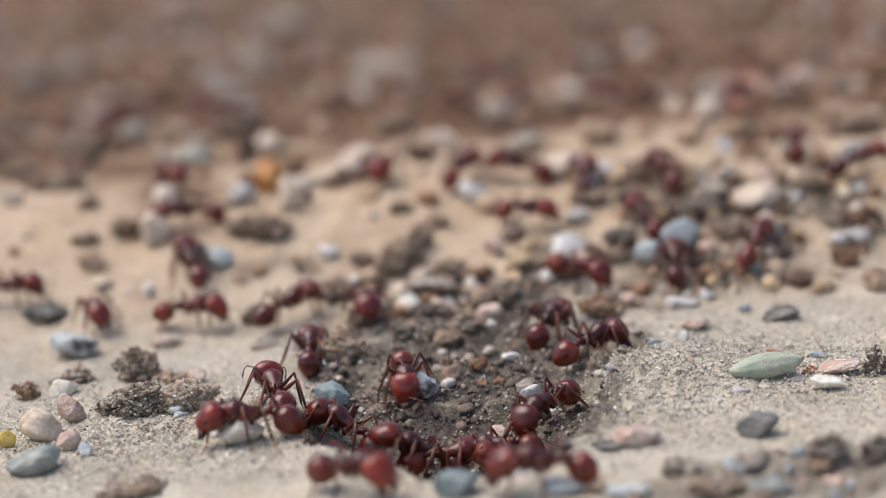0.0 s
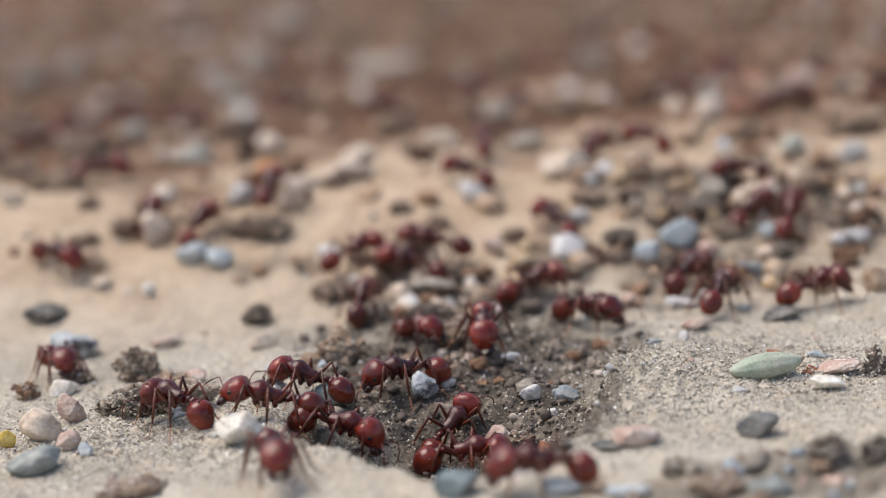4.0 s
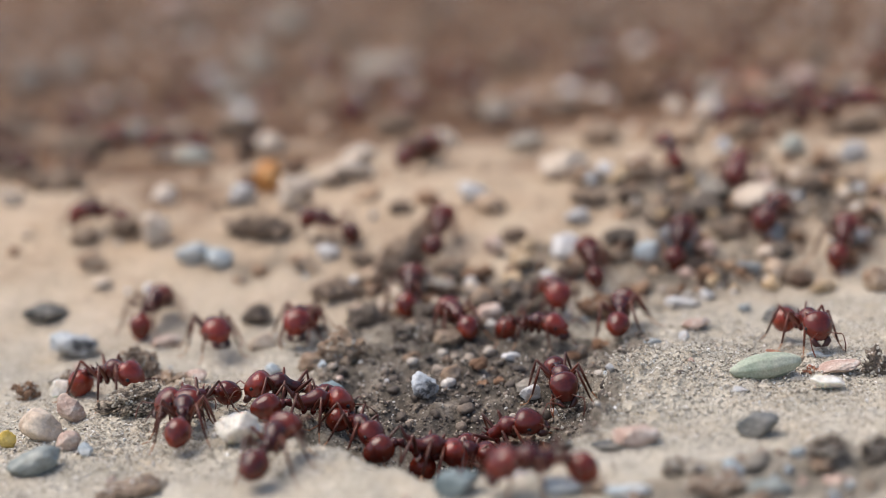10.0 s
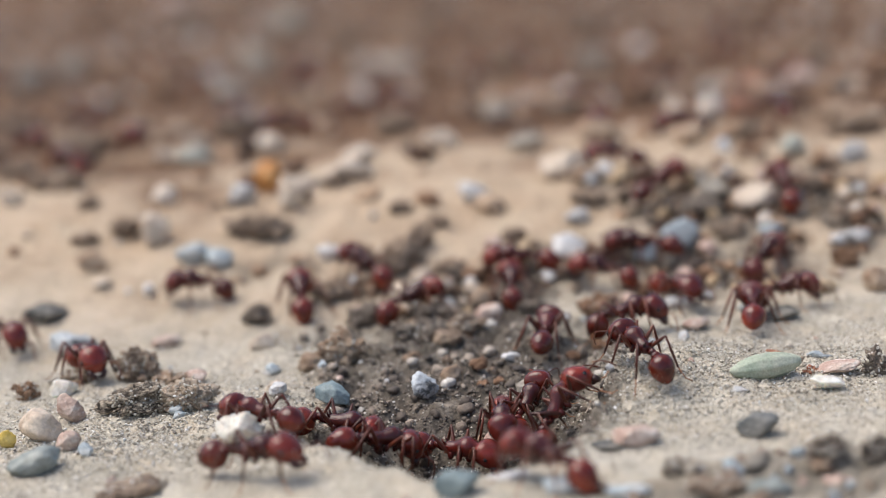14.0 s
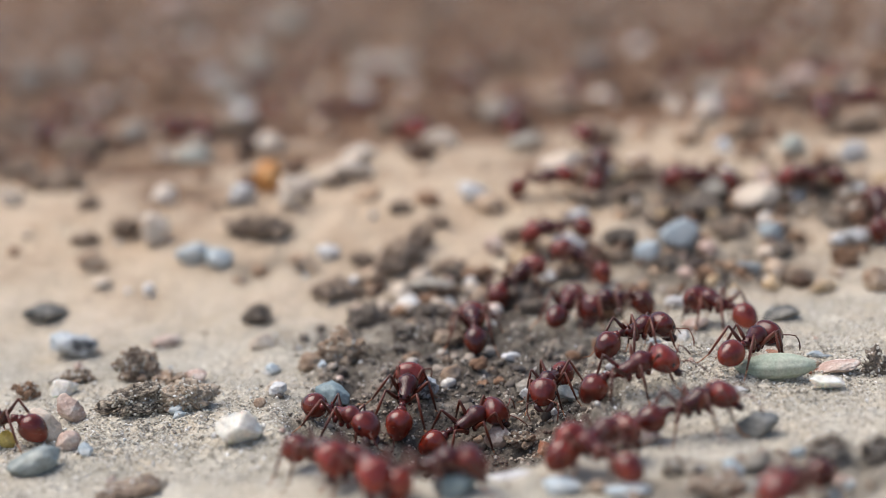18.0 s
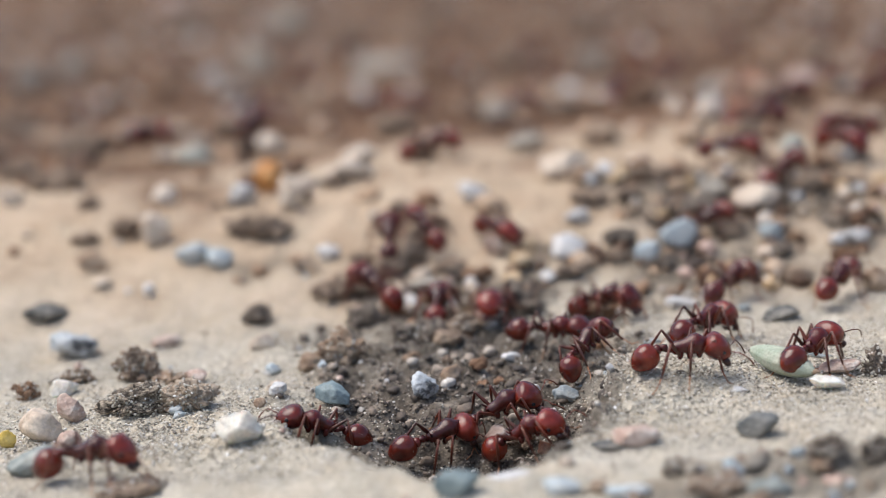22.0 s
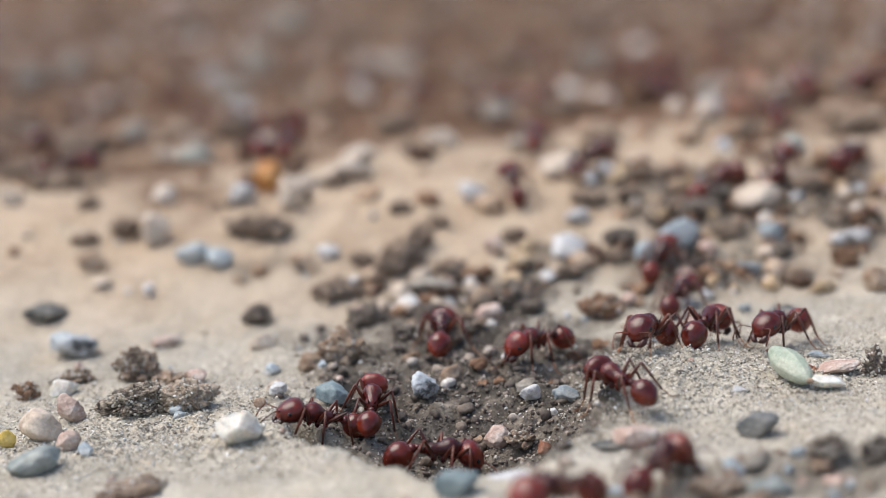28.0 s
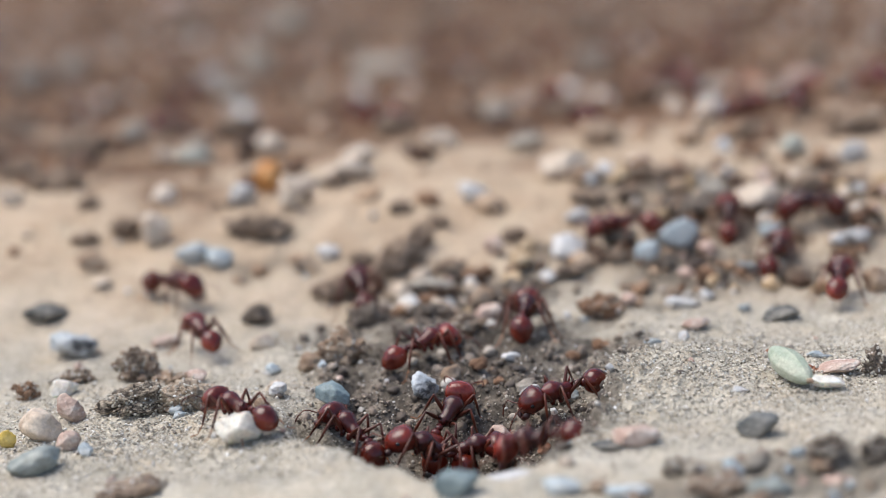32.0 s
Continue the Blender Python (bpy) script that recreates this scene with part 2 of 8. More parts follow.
def relief(x, y):
    """Height of the ground in mm without its small lumps: the nest's funnel, its rims and the bank behind it."""
    y /= DEEP
    s, a = y - rim_line(x), clamp(1 - ((x - 1) / 15.5) ** 2)
    z = -2.2 * a ** 0.8 * smooth_step(-0.15, 1.2, s) * clamp(1 - (s - 2) / 20) ** 1.4
    z += 0.5 * math.exp(-((s + 2) / 2.5) ** 2) * a ** 0.5
    z -= 4.2 * math.exp(-((x - 0.5) / 7.0) ** 2 - ((y + 5.0) / 4.5) ** 2) * smooth_step(0.2, 2.0, s)
    z += 1.7 * smooth_step(10.4, 11.8, x + 0.22 * y + 0.5 * math.sin(y * 1.1)) * math.exp(-((x - 14) / 9) ** 2 - ((y + 2.0) / 4.2) ** 2)
    z += 0.5 * math.exp(-((x - 19) / 5) ** 2 - ((y + 1) / 5) ** 2)
    z += 8.0 * smooth_step(13, 38, y) * (1 - smooth_step(56, 125, y))
    return z


def shaft(x, y):
    """Depth in mm of the entrance hole, a narrow pit that drops straight down behind the near lip."""
    s = y / DEEP - rim_line(x)
    wide = smooth_step(-13.5, -9.0, x) * (1 - smooth_step(3.0, 6.5, x))
    back = 2.2 + 1.8 * wide + 1.6 * math.exp(-((x - 0.5) / 3.0) ** 2) + 0.5 * math.sin(x * 0.9)
    return 13.0 * wide * smooth_step(0.0, 0.7, s) * (1 - smooth_step(back, back + 0.9, s))


def funnel(x, y):
    """1 in the dug soil of the nest, its spoil heap and painted shade, 0 on clean sand."""
    y /= DEEP
    w = noise.fractal(Vector((x * 0.13, y * 0.13, 3.1)), 0.6, 2.0, 4)
    a = 1.25 - math.hypot((x - 1.5) / 17.0, (y - 3.5) / 18) + 0.4 * w
    b = 1.1 - math.hypot((x - 31) / 20, (y - 29) / 10) + 0.8 * w
    c = 0.75 - math.hypot((x + 18) / 8, (y - 23.7) / 3) + 0.6 * w
    d = 1.1 - math.hypot((x - 25) / 16, (y - 20) / 8.5) + 0.7 * w
    near = smooth_step(-0.2, 0.9, y - rim_line(x if x < 2 else max(2, x - 2.6)))
    e = 1.1 - math.hypot((x - 24) / 16, (y + 16.8) / 4.6) + 0.7 * w
    # g: dark soil and painted shade on the bowl's right wall below the ledge
    g = 1.15 - math.hypot((x - 8.2) / 6.6, (y + 4.5) / 7.0) + 0.3 * w
    return clamp(max(0.7 * smooth_step(0.1, 0.9, e), 0.9 * smooth_step(0.1, 0.6, g) * near, (0.95 - 0.12 * smooth_step(4, 13, x)) * smooth_step(0.1, 0.65, a) * near, 0.85 * smooth_step(0.1, 0.8, b), 0.6 * smooth_step(0.1, 0.7, c), 0.72 * smooth_step(0.1, 0.9, d)))


def rough_rim(x, y):
    """How coarse the sand is: most on the rims of the nest."""
    y /= DEEP
    return math.exp(-((x - 19) / 13) ** 2 - (y / 7) ** 2) + 0.8 * math.exp(-((x + 22) / 12) ** 2 - ((y + 4) / 6) ** 2) + 0.9 * math.exp(-((x - 11.5) / 4.5) ** 2 - ((y + 5.5) / 5) ** 2)


def ground_z(x, y):
    """Height of the ground in mm."""
    z = relief(x, y) - (shaft(x, y) if -18 < x < 10 and -30 < y < 5 else 0.0)
    f = funnel(x, y) if abs(x) < 80 and y < 147 else 0.3
    if -23 < y < 33 and abs(x) < 50:
        z += 0.85 * rough_rim(x, y) * abs(noise.fractal(Vector((x * 0.5, y * 0.75, 8.0)), 0.55, 2.2, 5))
    z += 0.45 * noise.fractal(Vector((x * 0.09, y * 0.09, 0.7)), 0.8, 2.0, 3)
    z += (0.18 + 0.85 * f) * noise.fractal(Vector((x * 0.42, y * 0.42, 5.0)), 0.7, 2.1, 4)
    return z


def axis(lo, hi, step, reach):
    """Grid lines in mm: fine between lo and hi, widening outwards to reach."""
    mid = [lo + step * i for i in range(int((hi - lo) / step) + 1)]
    a, b, d = [], [], step
    while (d := d * 1.13) and (a[-1] if a else lo) > -reach:
        a.append((a[-1] if a else lo) - d)
        b.append((b[-1] if b else mid[-1]) + d)
    return a[::-1] + mid + b


def build_ground():
    xs, ys = axis(-40, 40, 0.4, 60000), axis(-34, 92, 0.5, 60000)
    verts, soil, far_brown, dust = [], [], [], []
    for y in ys:
        for x in xs:
            near = abs(x) < 700 and abs(y) < 700
            verts.append((x * MM, y * MM, (ground_z(x, y) if near else 0.0) * MM))
            soil.append(funnel(x, y) if near else 0.0)
            w, v = noise.fractal(Vector((x * 0.05, y * 0.045, 9.0)), 0.7, 2.0, 4) if near else 0, y / DEEP
            dust.append(1 - smooth_step(8, 29, v + 5 * w))
            far_brown.append(max(smooth_step(41, 66, v + 17 * w + 0.12 * min(abs(x - 14), 150) + 0.12 * max(0, min(x - 20, 100))), 0.7 * smooth_step(500, 6000, math.hypot(x, y))))
    nx = len(xs)
    faces = [(j * nx + i, j * nx + i + 1, (j + 1) * nx + i + 1, (j + 1) * nx + i) for j in range(len(ys) - 1) for i in range(nx - 1)]
    me = bpy.data.meshes.new("ground")
    me.from_pydata(verts, [], faces)
    for key, values in (("soil", soil), ("far_brown", far_brown), ("dust", dust)):
        me.attributes.new(key, "FLOAT", "POINT").data.foreach_set("value", values)
    me.materials.append(ground_material())
    me.shade_smooth()
    return tagged(new("ground", me), "pale sandy ground with a dark funnel-shaped nest hole", "ground", kind="structure")


build_ground()


def scatter(name, label, count, place, size, material, squash=0.7, fine=1, seed=1):
    """One object of many loose grains; place(rng) gives x, y in mm, size(rng) a diameter."""
    rng = random.Random(seed)
    bm = bmesh.new()
    bmesh.ops.create_icosphere(bm, subdivisions=fine, radius=0.5)
    base = np.array([v.co for v in bm.verts])
    tri = np.array([[v.index for v in f.verts] for f in bm.faces])
    bm.free()
    nrng = np.random.default_rng(seed)
    vs, fs = [], []
    for i in range(count):
        x, y = place(rng)
        d = size(rng)
        p = base * (1 + nrng.normal(0, 0.13, (len(base), 1))) * np.array([d * rng.uniform(0.75, 1.25), d * rng.uniform(0.75, 1.25), d * squash * rng.uniform(0.7, 1.2)])
        r = np.array(Euler((rng.uniform(-0.5, 0.5), rng.uniform(-0.5, 0.5), rng.uniform(0, 6.28))).to_matrix())
        vs.append((p @ r.T + np.array([x, y, ground_z(x, y) + d * squash * 0.22])) * MM)
        fs.append(tri + i * len(base))
    me = bpy.data.meshes.new(name)
    me.from_pydata(np.concatenate(vs).tolist(), [], np.concatenate(fs).tolist())
    me.materials.append(material)
    if fine > 1:
        me.shade_smooth()
    return tagged(new(name, me), label, "grit", kind="stuff")


# ---- loose stones, clods, seed ----
def rock_mesh(name, w, d, h, lump, crisp, fine, seed, material, cut=0):
    """A stone of w x d x h mm: a lumpy ball, cut by that many planes into worn facets."""
    rng = random.Random(seed * 7 + 1)
    planes = [(Vector((rng.gauss(0, 1), rng.gauss(0, 1), rng.gauss(0, 0.8))).normalized(), rng.uniform(0.52, 0.86)) for _ in range(cut)]
    bm = bmesh.new()
    bmesh.ops.create_icosphere(bm, subdivisions=fine, radius=0.5)
    o = Vector((seed * 3.7, seed * 1.3, seed * 0.7))
    for v in bm.verts:
        n = v.co.normalized()
        k = 1 + lump * noise.fractal(n * 1.1 + o, 0.8, 2.0, 3)
        for q, far in planes:
            c = n.dot(q)
            if c > 0.05 and far / c < k:
                k = far / c + 0.05 * (k - far / c)
        k += crisp * noise.fractal(n * 4 + o, 0.6, 2.2, 4)
        c = n * (0.58 if cut else 0.52) * k
        v.co = Vector((c.x * w, c.y * d, (c.z if c.z > 0 else c.z * 0.8) * h)) * MM
    return mesh_from(name, bm, material)


def crust_grains(rock, count, seed):
    """Small grains sitting on random points of a clod's surface."""
    rng = random.Random(seed)
    bm = bmesh.new()
    pts = [v.co.copy() for v in rock.vertices]
    for _ in range(count):
        p = rng.choice(pts)
        r = rng.uniform(0.07, 0.17) * MM
        bmesh.ops.create_icosphere(bm, subdivisions=1, radius=r, matrix=Matrix.Translation(p) @ Euler((rng.random() * 6, rng.random() * 6, 0)).to_matrix().to_4x4() @ Matrix.Diagonal((1, rng.uniform(0.6, 1), rng.uniform(0.6, 1), 1)))
    return mesh_from("sand_crust", bm, SAND_GRAIN, False)


CRUMBS = {}


def add_crumbs(ob, w, d, h, kind, count, seed):
    """Smaller crumbs stuck to the flanks of a clod of w x d x h mm and lying at its foot, each a part."""
    rng = random.Random(seed * 13 + 5)
    if kind not in CRUMBS:
        CRUMBS[kind] = [rock_mesh("crumb", 1.0, 0.9, 0.85, 0.45, 0.2, 3, len(CRUMBS) * 9 + i, STONE[kind]) for i in range(5)]
    for k in range(count):
        a, r, up = rng.uniform(0, 6.28), rng.uniform(0.34, 0.56), rng.uniform(-0.18, 0.3)
        size = rng.uniform(0.16, 0.42)
        crumb = new("crumb", rng.choice(CRUMBS[kind]))
        crumb.parent = ob
        crumb.matrix_basis = pose(math.cos(a) * r * w * MM, math.sin(a) * r * d * MM, up * h * MM, rng.uniform(-40, 40), rng.uniform(-40, 40), rng.uniform(0, 360)) @ Matrix.Diagonal((size * w, size * d, size * max(h, 0.6 * w), 1))


def set_down(ob, x, y, h, turn, sink=0.36):
    ob.matrix_basis = pose(x * MM, y * MM, (ground_z(x, y) + h * sink) * MM, 0, 0, turn)
    return ob


STONE_SEED = [0]


def pebble(x, y, w, d, h, turn, kind, label):
    STONE_SEED[0] += 1
    ob = new("pebble", rock_mesh("pebble", w, d, h, 0.22, 0.14 if kind == "chalk" else 0.07, 4 if y < 65 else 3, STONE_SEED[0], STONE[kind], 9 + STONE_SEED[0] % 6))
    set_down(ob, x, y, h, turn % 40 - 20)
    ob.matrix_basis = ob.matrix_basis @ pose(0, 0, 0, turn % 17 - 8, turn % 23 - 11, 0)
    return tagged(ob, label, "pebble", "pebbles round the nest")


def clod(x, y, w, d, h, turn, kind, label):
    STONE_SEED[0] += 1
    rough = kind in ("crust", "sandy")
    ob = new("clod", rock_mesh("clod", w * 0.88, d * 0.88, h * 0.94, 0.5, 0.24, 5 if y < 20 else 4, STONE_SEED[0], STONE[kind]))
    add_crumbs(ob, w, d, h, kind, 3 if rough else 8, STONE_SEED[0])
    if y < 23:
        grains = new("sand_crust", crust_grains(ob.data, int((40 + 16 * w * h) * (1.5 if kind in ("crust", "sandy") else 1)), STONE_SEED[0]))
        grains.parent = ob
        tagged(grains, "sand grains stuck to the clod", kind="stuff")
    set_down(ob, x, y, h, turn % 30 - 15, 0.3)
    return tagged(ob, label, "soil clod", "soil clods round the nest")


def strewn(name, category, count, place, size, kinds, lump, crisp, cut, seed, labels, group):
    """Loose stones of one sort, each an object of its own; they share a few meshes."""
    rng = random.Random(seed)
    forms = {(k, i): rock_mesh(name, 1.0, 0.85, 0.75, lump, crisp, 3, seed * 31 + 7 * i + len(k), STONE[k], cut) for k in kinds for i in range(3)}
    for n in range(count):
        k = rng.choice(kinds)
        x, y = place(rng)
        d = size(rng)
        ob = new(name, forms[k, rng.randrange(3)])
        ob.matrix_basis = pose(x * MM, y * MM, (ground_z(x, y) + 0.22 * d) * MM, rng.uniform(-12, 12), rng.uniform(-12, 12), rng.uniform(0, 360)) @ Matrix.Diagonal((d, d * rng.uniform(0.8, 1.1), d * rng.uniform(0.8, 1.2), 1))
        tagged(ob, labels[k], category, group)
        if not cut:
            add_crumbs(ob, 0.95, 0.8, 0.7, k, 4, seed + n)


pebble(-34.5, 20.1, 4.0, 3.2, 2.9, 60, "chalk", "rough pale blue-white pebble with a dark underside on sand")
pebble(-39.3, 31.1, 4.1, 3.3, 1.7, 151, "slate", "flat dark grey pebble lying on pale sand")
pebble(-26.6, 22.5, 2.5, 2.0, 1.4, 139, "rose", "small pink stone lying on pale sand")
pebble(-17.2, 17.7, 2.3, 1.9, 1.7, 33, "cream", "small rounded cream stone beside a dark clod")
clod(-18.2, 26.4, 2.6, 2.1, 2.2, 94, "dark", "dark grey crumbly soil clod on sand")
pebble(-30.4, 46.1, 3.6, 2.9, 3.5, 154, "cream", "rounded cream and pink pebble on sand")
pebble(-25.9, 41.0, 3.2, 2.5, 2.2, 121, "azure", "pale blue pebble touching another one")
pebble(-23.0, 39.9, 3.0, 2.4, 2.2, 160, "azure", "blue-grey pebble touching a pale one")
pebble(-36.3, 41.3, 2.9, 2.3, 2.2, 148, "tan", "small brownish pink pebble on sand")
pebble(-34.8, 37.6, 2.3, 1.8, 1.1, 16, "cream", "flat little cream pebble on sand")
pebble(-21.8, 54.1, 2.8, 2.2, 2.9, 155, "pale", "whitish pebble beside an orange husk")
pebble(-30.5, 85.3, 4.9, 3.9, 2.2, 3, "sage", "flat pale greenish pebble on sand")
pebble(-10.5, 61.1, 6.3, 5.1, 2.4, 120, "cream", "broad whitish stone with dark soil below")
clod(-11.7, 59.0, 2.6, 2.1, 1.3, 66, "umber", "dark soil crumb beside a whitish stone")
pebble(3.5, 51.0, 3.0, 2.4, 2.9, 141, "pale", "white rounded pebble on bright sand")
pebble(12.7, 36.8, 3.8, 3.1, 3.0, 59, "pale", "large bluish white stone with dark underside")
pebble(7.7, 34.4, 2.8, 2.2, 2.3, 49, "amber", "yellowish tan pebble among soil crumbs")
pebble(5.4, 37.9, 2.3, 1.8, 2.0, 120, "rose", "small pinkish tan pebble among soil crumbs")
pebble(23.8, 36.2, 3.5, 2.8, 3.0, 138, "azure", "large blue-grey pebble beside a lighter one")
pebble(20.3, 33.6, 2.8, 2.2, 2.2, 140, "azure", "light grey-blue pebble beside a larger one")
clod(14.2, 22.1, 3.6, 2.9, 2.7, 121, "russet", "rounded brown soil clod on smooth ground")
clod(25.4, 28.1, 1.9, 1.5, 2.0, 101, "russet", "small round brown soil crumb")
pebble(29.9, 15.2, 3.4, 2.7, 1.2, 163, "slate", "dark blue-grey pebble on sand near the seed")
pebble(40.2, 22.6, 2.4, 1.9, 2.8, 38, "tan", "tan rounded stone on sand")
pebble(35.8, 24.2, 2.4, 1.9, 1.4, 59, "amber", "small tan orange stone on sand")
clod(39.2, 30.0, 2.2, 1.8, 2.6, 162, "russet", "brown crumbly clod on sand")
pebble(41.6, 34.6, 2.7, 2.2, 1.9, 38, "pale", "pale stone on sandy ground")
pebble(33.2, 36.3, 2.8, 2.3, 2.5, 133, "steel", "bluish grey stone among gravel")
pebble(33.1, 43.5, 4.1, 3.3, 3.1, 99, "cream", "cream pink stone among gravel")
pebble(28.9, 46.4, 3.3, 2.7, 2.6, 3, "dusty", "greyish white stone among gravel")
pebble(13.9, 55.9, 4.9, 3.9, 3.2, 171, "cream", "cream stone on a sandy rise")
clod(15.9, 47.6, 3.5, 2.8, 1.9, 16, "umber", "dark soil clod on a sandy rise")
clod(23.9, 53.9, 5.2, 4.2, 1.7, 40, "umber", "wide dark brown soil clod")
pebble(40.3, 58.5, 3.4, 2.7, 2.4, 151, "sage", "pale greenish grey pebble far behind the nest")
pebble(40.4, 91.5, 5.5, 4.4, 2.7, 10, "rust", "orange stone far behind the nest")
pebble(34.8, 87.6, 3.3, 2.6, 3.3, 77, "cream", "cream stone far behind the nest")
pebble(51.6, 71.4, 5.0, 4.0, 3.2, 7, "tan", "cream stone far behind the nest")
pebble(77.2, 215.6, 6.8, 5.4, 5.9, 68, "tan", "cream stone far behind the nest")
pebble(-39.4, 382.6, 10.2, 8.1, 10.3, 121, "dusty", "pale grey stone far behind the nest")
pebble(-88.2, 303.4, 8.1, 6.4, 7.7, 152, "dusty", "pale grey stone far behind the nest")
pebble(-93.1, 273.9, 9.8, 7.8, 6.4, 99, "dusty", "greenish grey stone far behind the nest")
pebble(-40.2, 219.7, 6.8, 5.4, 4.9, 109, "dusty", "greenish grey stone far behind the nest")
pebble(-39.0, 272.1, 7.7, 6.2, 7.1, 101, "dusty", "grey stone far behind the nest")
pebble(-9.0, 266.2, 16.4, 13.1, 3.6, 147, "dusty", "long flat pale stone far behind the nest")
pebble(-24.0, 204.4, 5.6, 4.5, 4.7, 113, "tan", "tan stone far behind the nest")
pebble(-48.5, 61.0, 2.6, 2.1, 2.6, 34, "cream", "cream stone on sand")
pebble(-92.7, 529.8, 13.2, 10.6, 13.1, 93, "rose", "pinkish stone far behind the nest")
pebble(34.3, 238.2, 7.0, 5.6, 6.1, 24, "dusty", "cream stone far behind the nest")
pebble(0.6, 80.7, 4.2, 3.3, 2.7, 9, "cream", "cream stone on a sandy rise")
pebble(-2.3, 1.5, 2.1, 1.7, 2.5, 34, "chalk", "rough white stone on the slope of the nest hole")
pebble(6.2, -0.2, 1.9, 1.5, 1.4, 126, "pale", "greyish white stone inside the nest hole")
pebble(7.9, -1.9, 0.8, 0.7, 0.6, 55, "pale", "tiny white stone inside the nest hole")
pebble(12.2, -7.1, 0.7, 0.5, 0.8, 66, "pale", "tiny white stone on the sandy rim")
pebble(9.2, -0.1, 2.0, 1.6, 1.4, 172, "steel", "dark bluish stone inside the nest hole")
pebble(5.1, 7.7, 1.5, 1.2, 0.7, 111, "pale", "small white stone on dark soil")
clod(-9.6, 10.8, 3.4, 2.7, 3.3, 160, "tan", "tan lumpy soil clod on the nest slope")
pebble(3.7, 21.9, 2.6, 2.1, 2.1, 77, "rose", "pinkish tan stone in dug-out soil")
clod(6.0, 26.7, 4.2, 3.4, 2.7, 107, "dark", "dark soil clod in the dug-out heap")
clod(7.4, 26.8, 2.7, 2.2, 2.1, 129, "umber", "brown soil crumb in the dug-out heap")
pebble(-4.4, 29.0, 2.3, 1.8, 2.0, 98, "cream", "cream stone in dug-out soil")
pebble(2.6, 29.1, 1.9, 1.5, 1.7, 146, "cream", "small cream stone in dug-out soil")
pebble(-1.4, 29.5, 4.4, 3.5, 1.3, 89, "dusty", "flat grey stone in dug-out soil")
clod(-7.8, 24.3, 3.4, 2.8, 2.5, 136, "dark", "dark soil clod on the nest slope")
clod(-11.1, 31.9, 4.6, 3.7, 1.9, 149, "umber", "wide brown soil clod on sand")
clod(-2.9, 16.9, 4.3, 3.5, 2.1, 104, "dark", "dark grey soil clod on the nest slope")
clod(1.5, 17.8, 3.1, 2.4, 2.0, 149, "umber", "brown soil clod on the nest slope")
clod(-5.5, 35.9, 3.4, 2.7, 2.1, 59, "umber", "brown soil crumb in the dug-out heap")
clod(0.7, 35.6, 2.8, 2.3, 1.8, 86, "umber", "dark soil crumb in the dug-out heap")
clod(-8.4, 38.6, 2.3, 1.8, 1.3, 174, "umber", "dark soil crumb on sand")
clod(-2.3, 41.0, 2.6, 2.1, 3.0, 7, "umber", "brown soil crumb on sand")
clod(7.1, 41.0, 1.9, 1.5, 1.5, 71, "umber", "dark soil crumb on sand")
clod(-0.1, 45.5, 2.1, 1.7, 1.5, 155, "umber", "brown soil crumb on sand")
clod(-4.2, 49.4, 2.5, 2.0, 1.5, 171, "umber", "brown soil crumb on sand")
pebble(-11.9, 40.0, 2.6, 2.1, 1.9, 178, "pale", "pale flat stone on sand")
pebble(-9.6, 0.6, 3.2, 2.4, 2.0, 41, "teal", "blue-grey angular stone in the nest hole")
pebble(-16.3, -11.1, 4.4, 3.3, 2.7, 178, "quartz", "whitish translucent quartz pebble on the nest rim")
pebble(-32.5, -5.4, 3.6, 2.9, 3.1, 83, "cream", "cream and grey pebble leaning on another one")
pebble(-31.1, -13.8, 4.4, 3.6, 1.8, 138, "moss", "oval grey-green pebble under a cream one")
pebble(-34.9, -6.6, 1.4, 1.1, 1.7, 146, "gold", "bright yellow pebble beside a cream one")
pebble(-30.8, -1.3, 2.2, 1.7, 2.6, 145, "rose", "pink and white stone on sand")
pebble(-33.0, 6.1, 2.6, 2.1, 1.6, 26, "quartz", "pinkish white translucent stone on sand")
clod(-36.0, 5.8, 2.0, 1.6, 1.8, 167, "russet", "reddish brown crumbly grain cluster")
pebble(-29.7, -8.2, 2.1, 1.7, 1.6, 54, "rose", "pinkish brown stone on sand")
pebble(-28.0, -10.4, 1.3, 1.0, 1.2, 162, "azure", "small pale blue stone on sand")
clod(-25.5, -0.3, 5.6, 3.6, 2.4, 146, "crust", "dark sandy crust clod with clinging grains")
clod(-21.7, -0.6, 4.4, 3.5, 2.7, 68, "sandy", "tan sandy clod with clinging grains")
clod(-27.4, 10.4, 3.8, 3.0, 3.4, 72, "umber", "crumbly brown clod behind a sandy crust")
clod(-24.1, 8.0, 2.4, 1.9, 1.2, 31, "tan", "tan pink crumb behind a sandy crust")
clod(-32.4, 9.7, 2.5, 2.0, 1.5, 16, "umber", "brown soil crumb on sand")
pebble(-22.1, -2.6, 1.2, 0.9, 0.7, 123, "azure", "tiny pale blue stone beside a clod")
pebble(30.7, -3.6, 3.8, 3.0, 0.9, 163, "rose", "flat pinkish stone with rough brown underside")
clod(33.4, -4.5, 2.1, 1.7, 2.5, 123, "dark", "dark brown crumbly clod on sand")
pebble(28.8, -8.4, 2.7, 2.1, 1.1, 22, "quartz", "pale pink translucent stone beside the seed")
pebble(26.7, 2.0, 1.4, 1.1, 0.5, 88, "rust", "small orange grain on sand")
pebble(30.5, 0.7, 1.2, 1.0, 0.4, 17, "steel", "small blue-grey grain on sand")
clod(28.4, -3.2, 1.4, 1.1, 0.8, 105, "rust", "dark reddish crumb beside the seed")
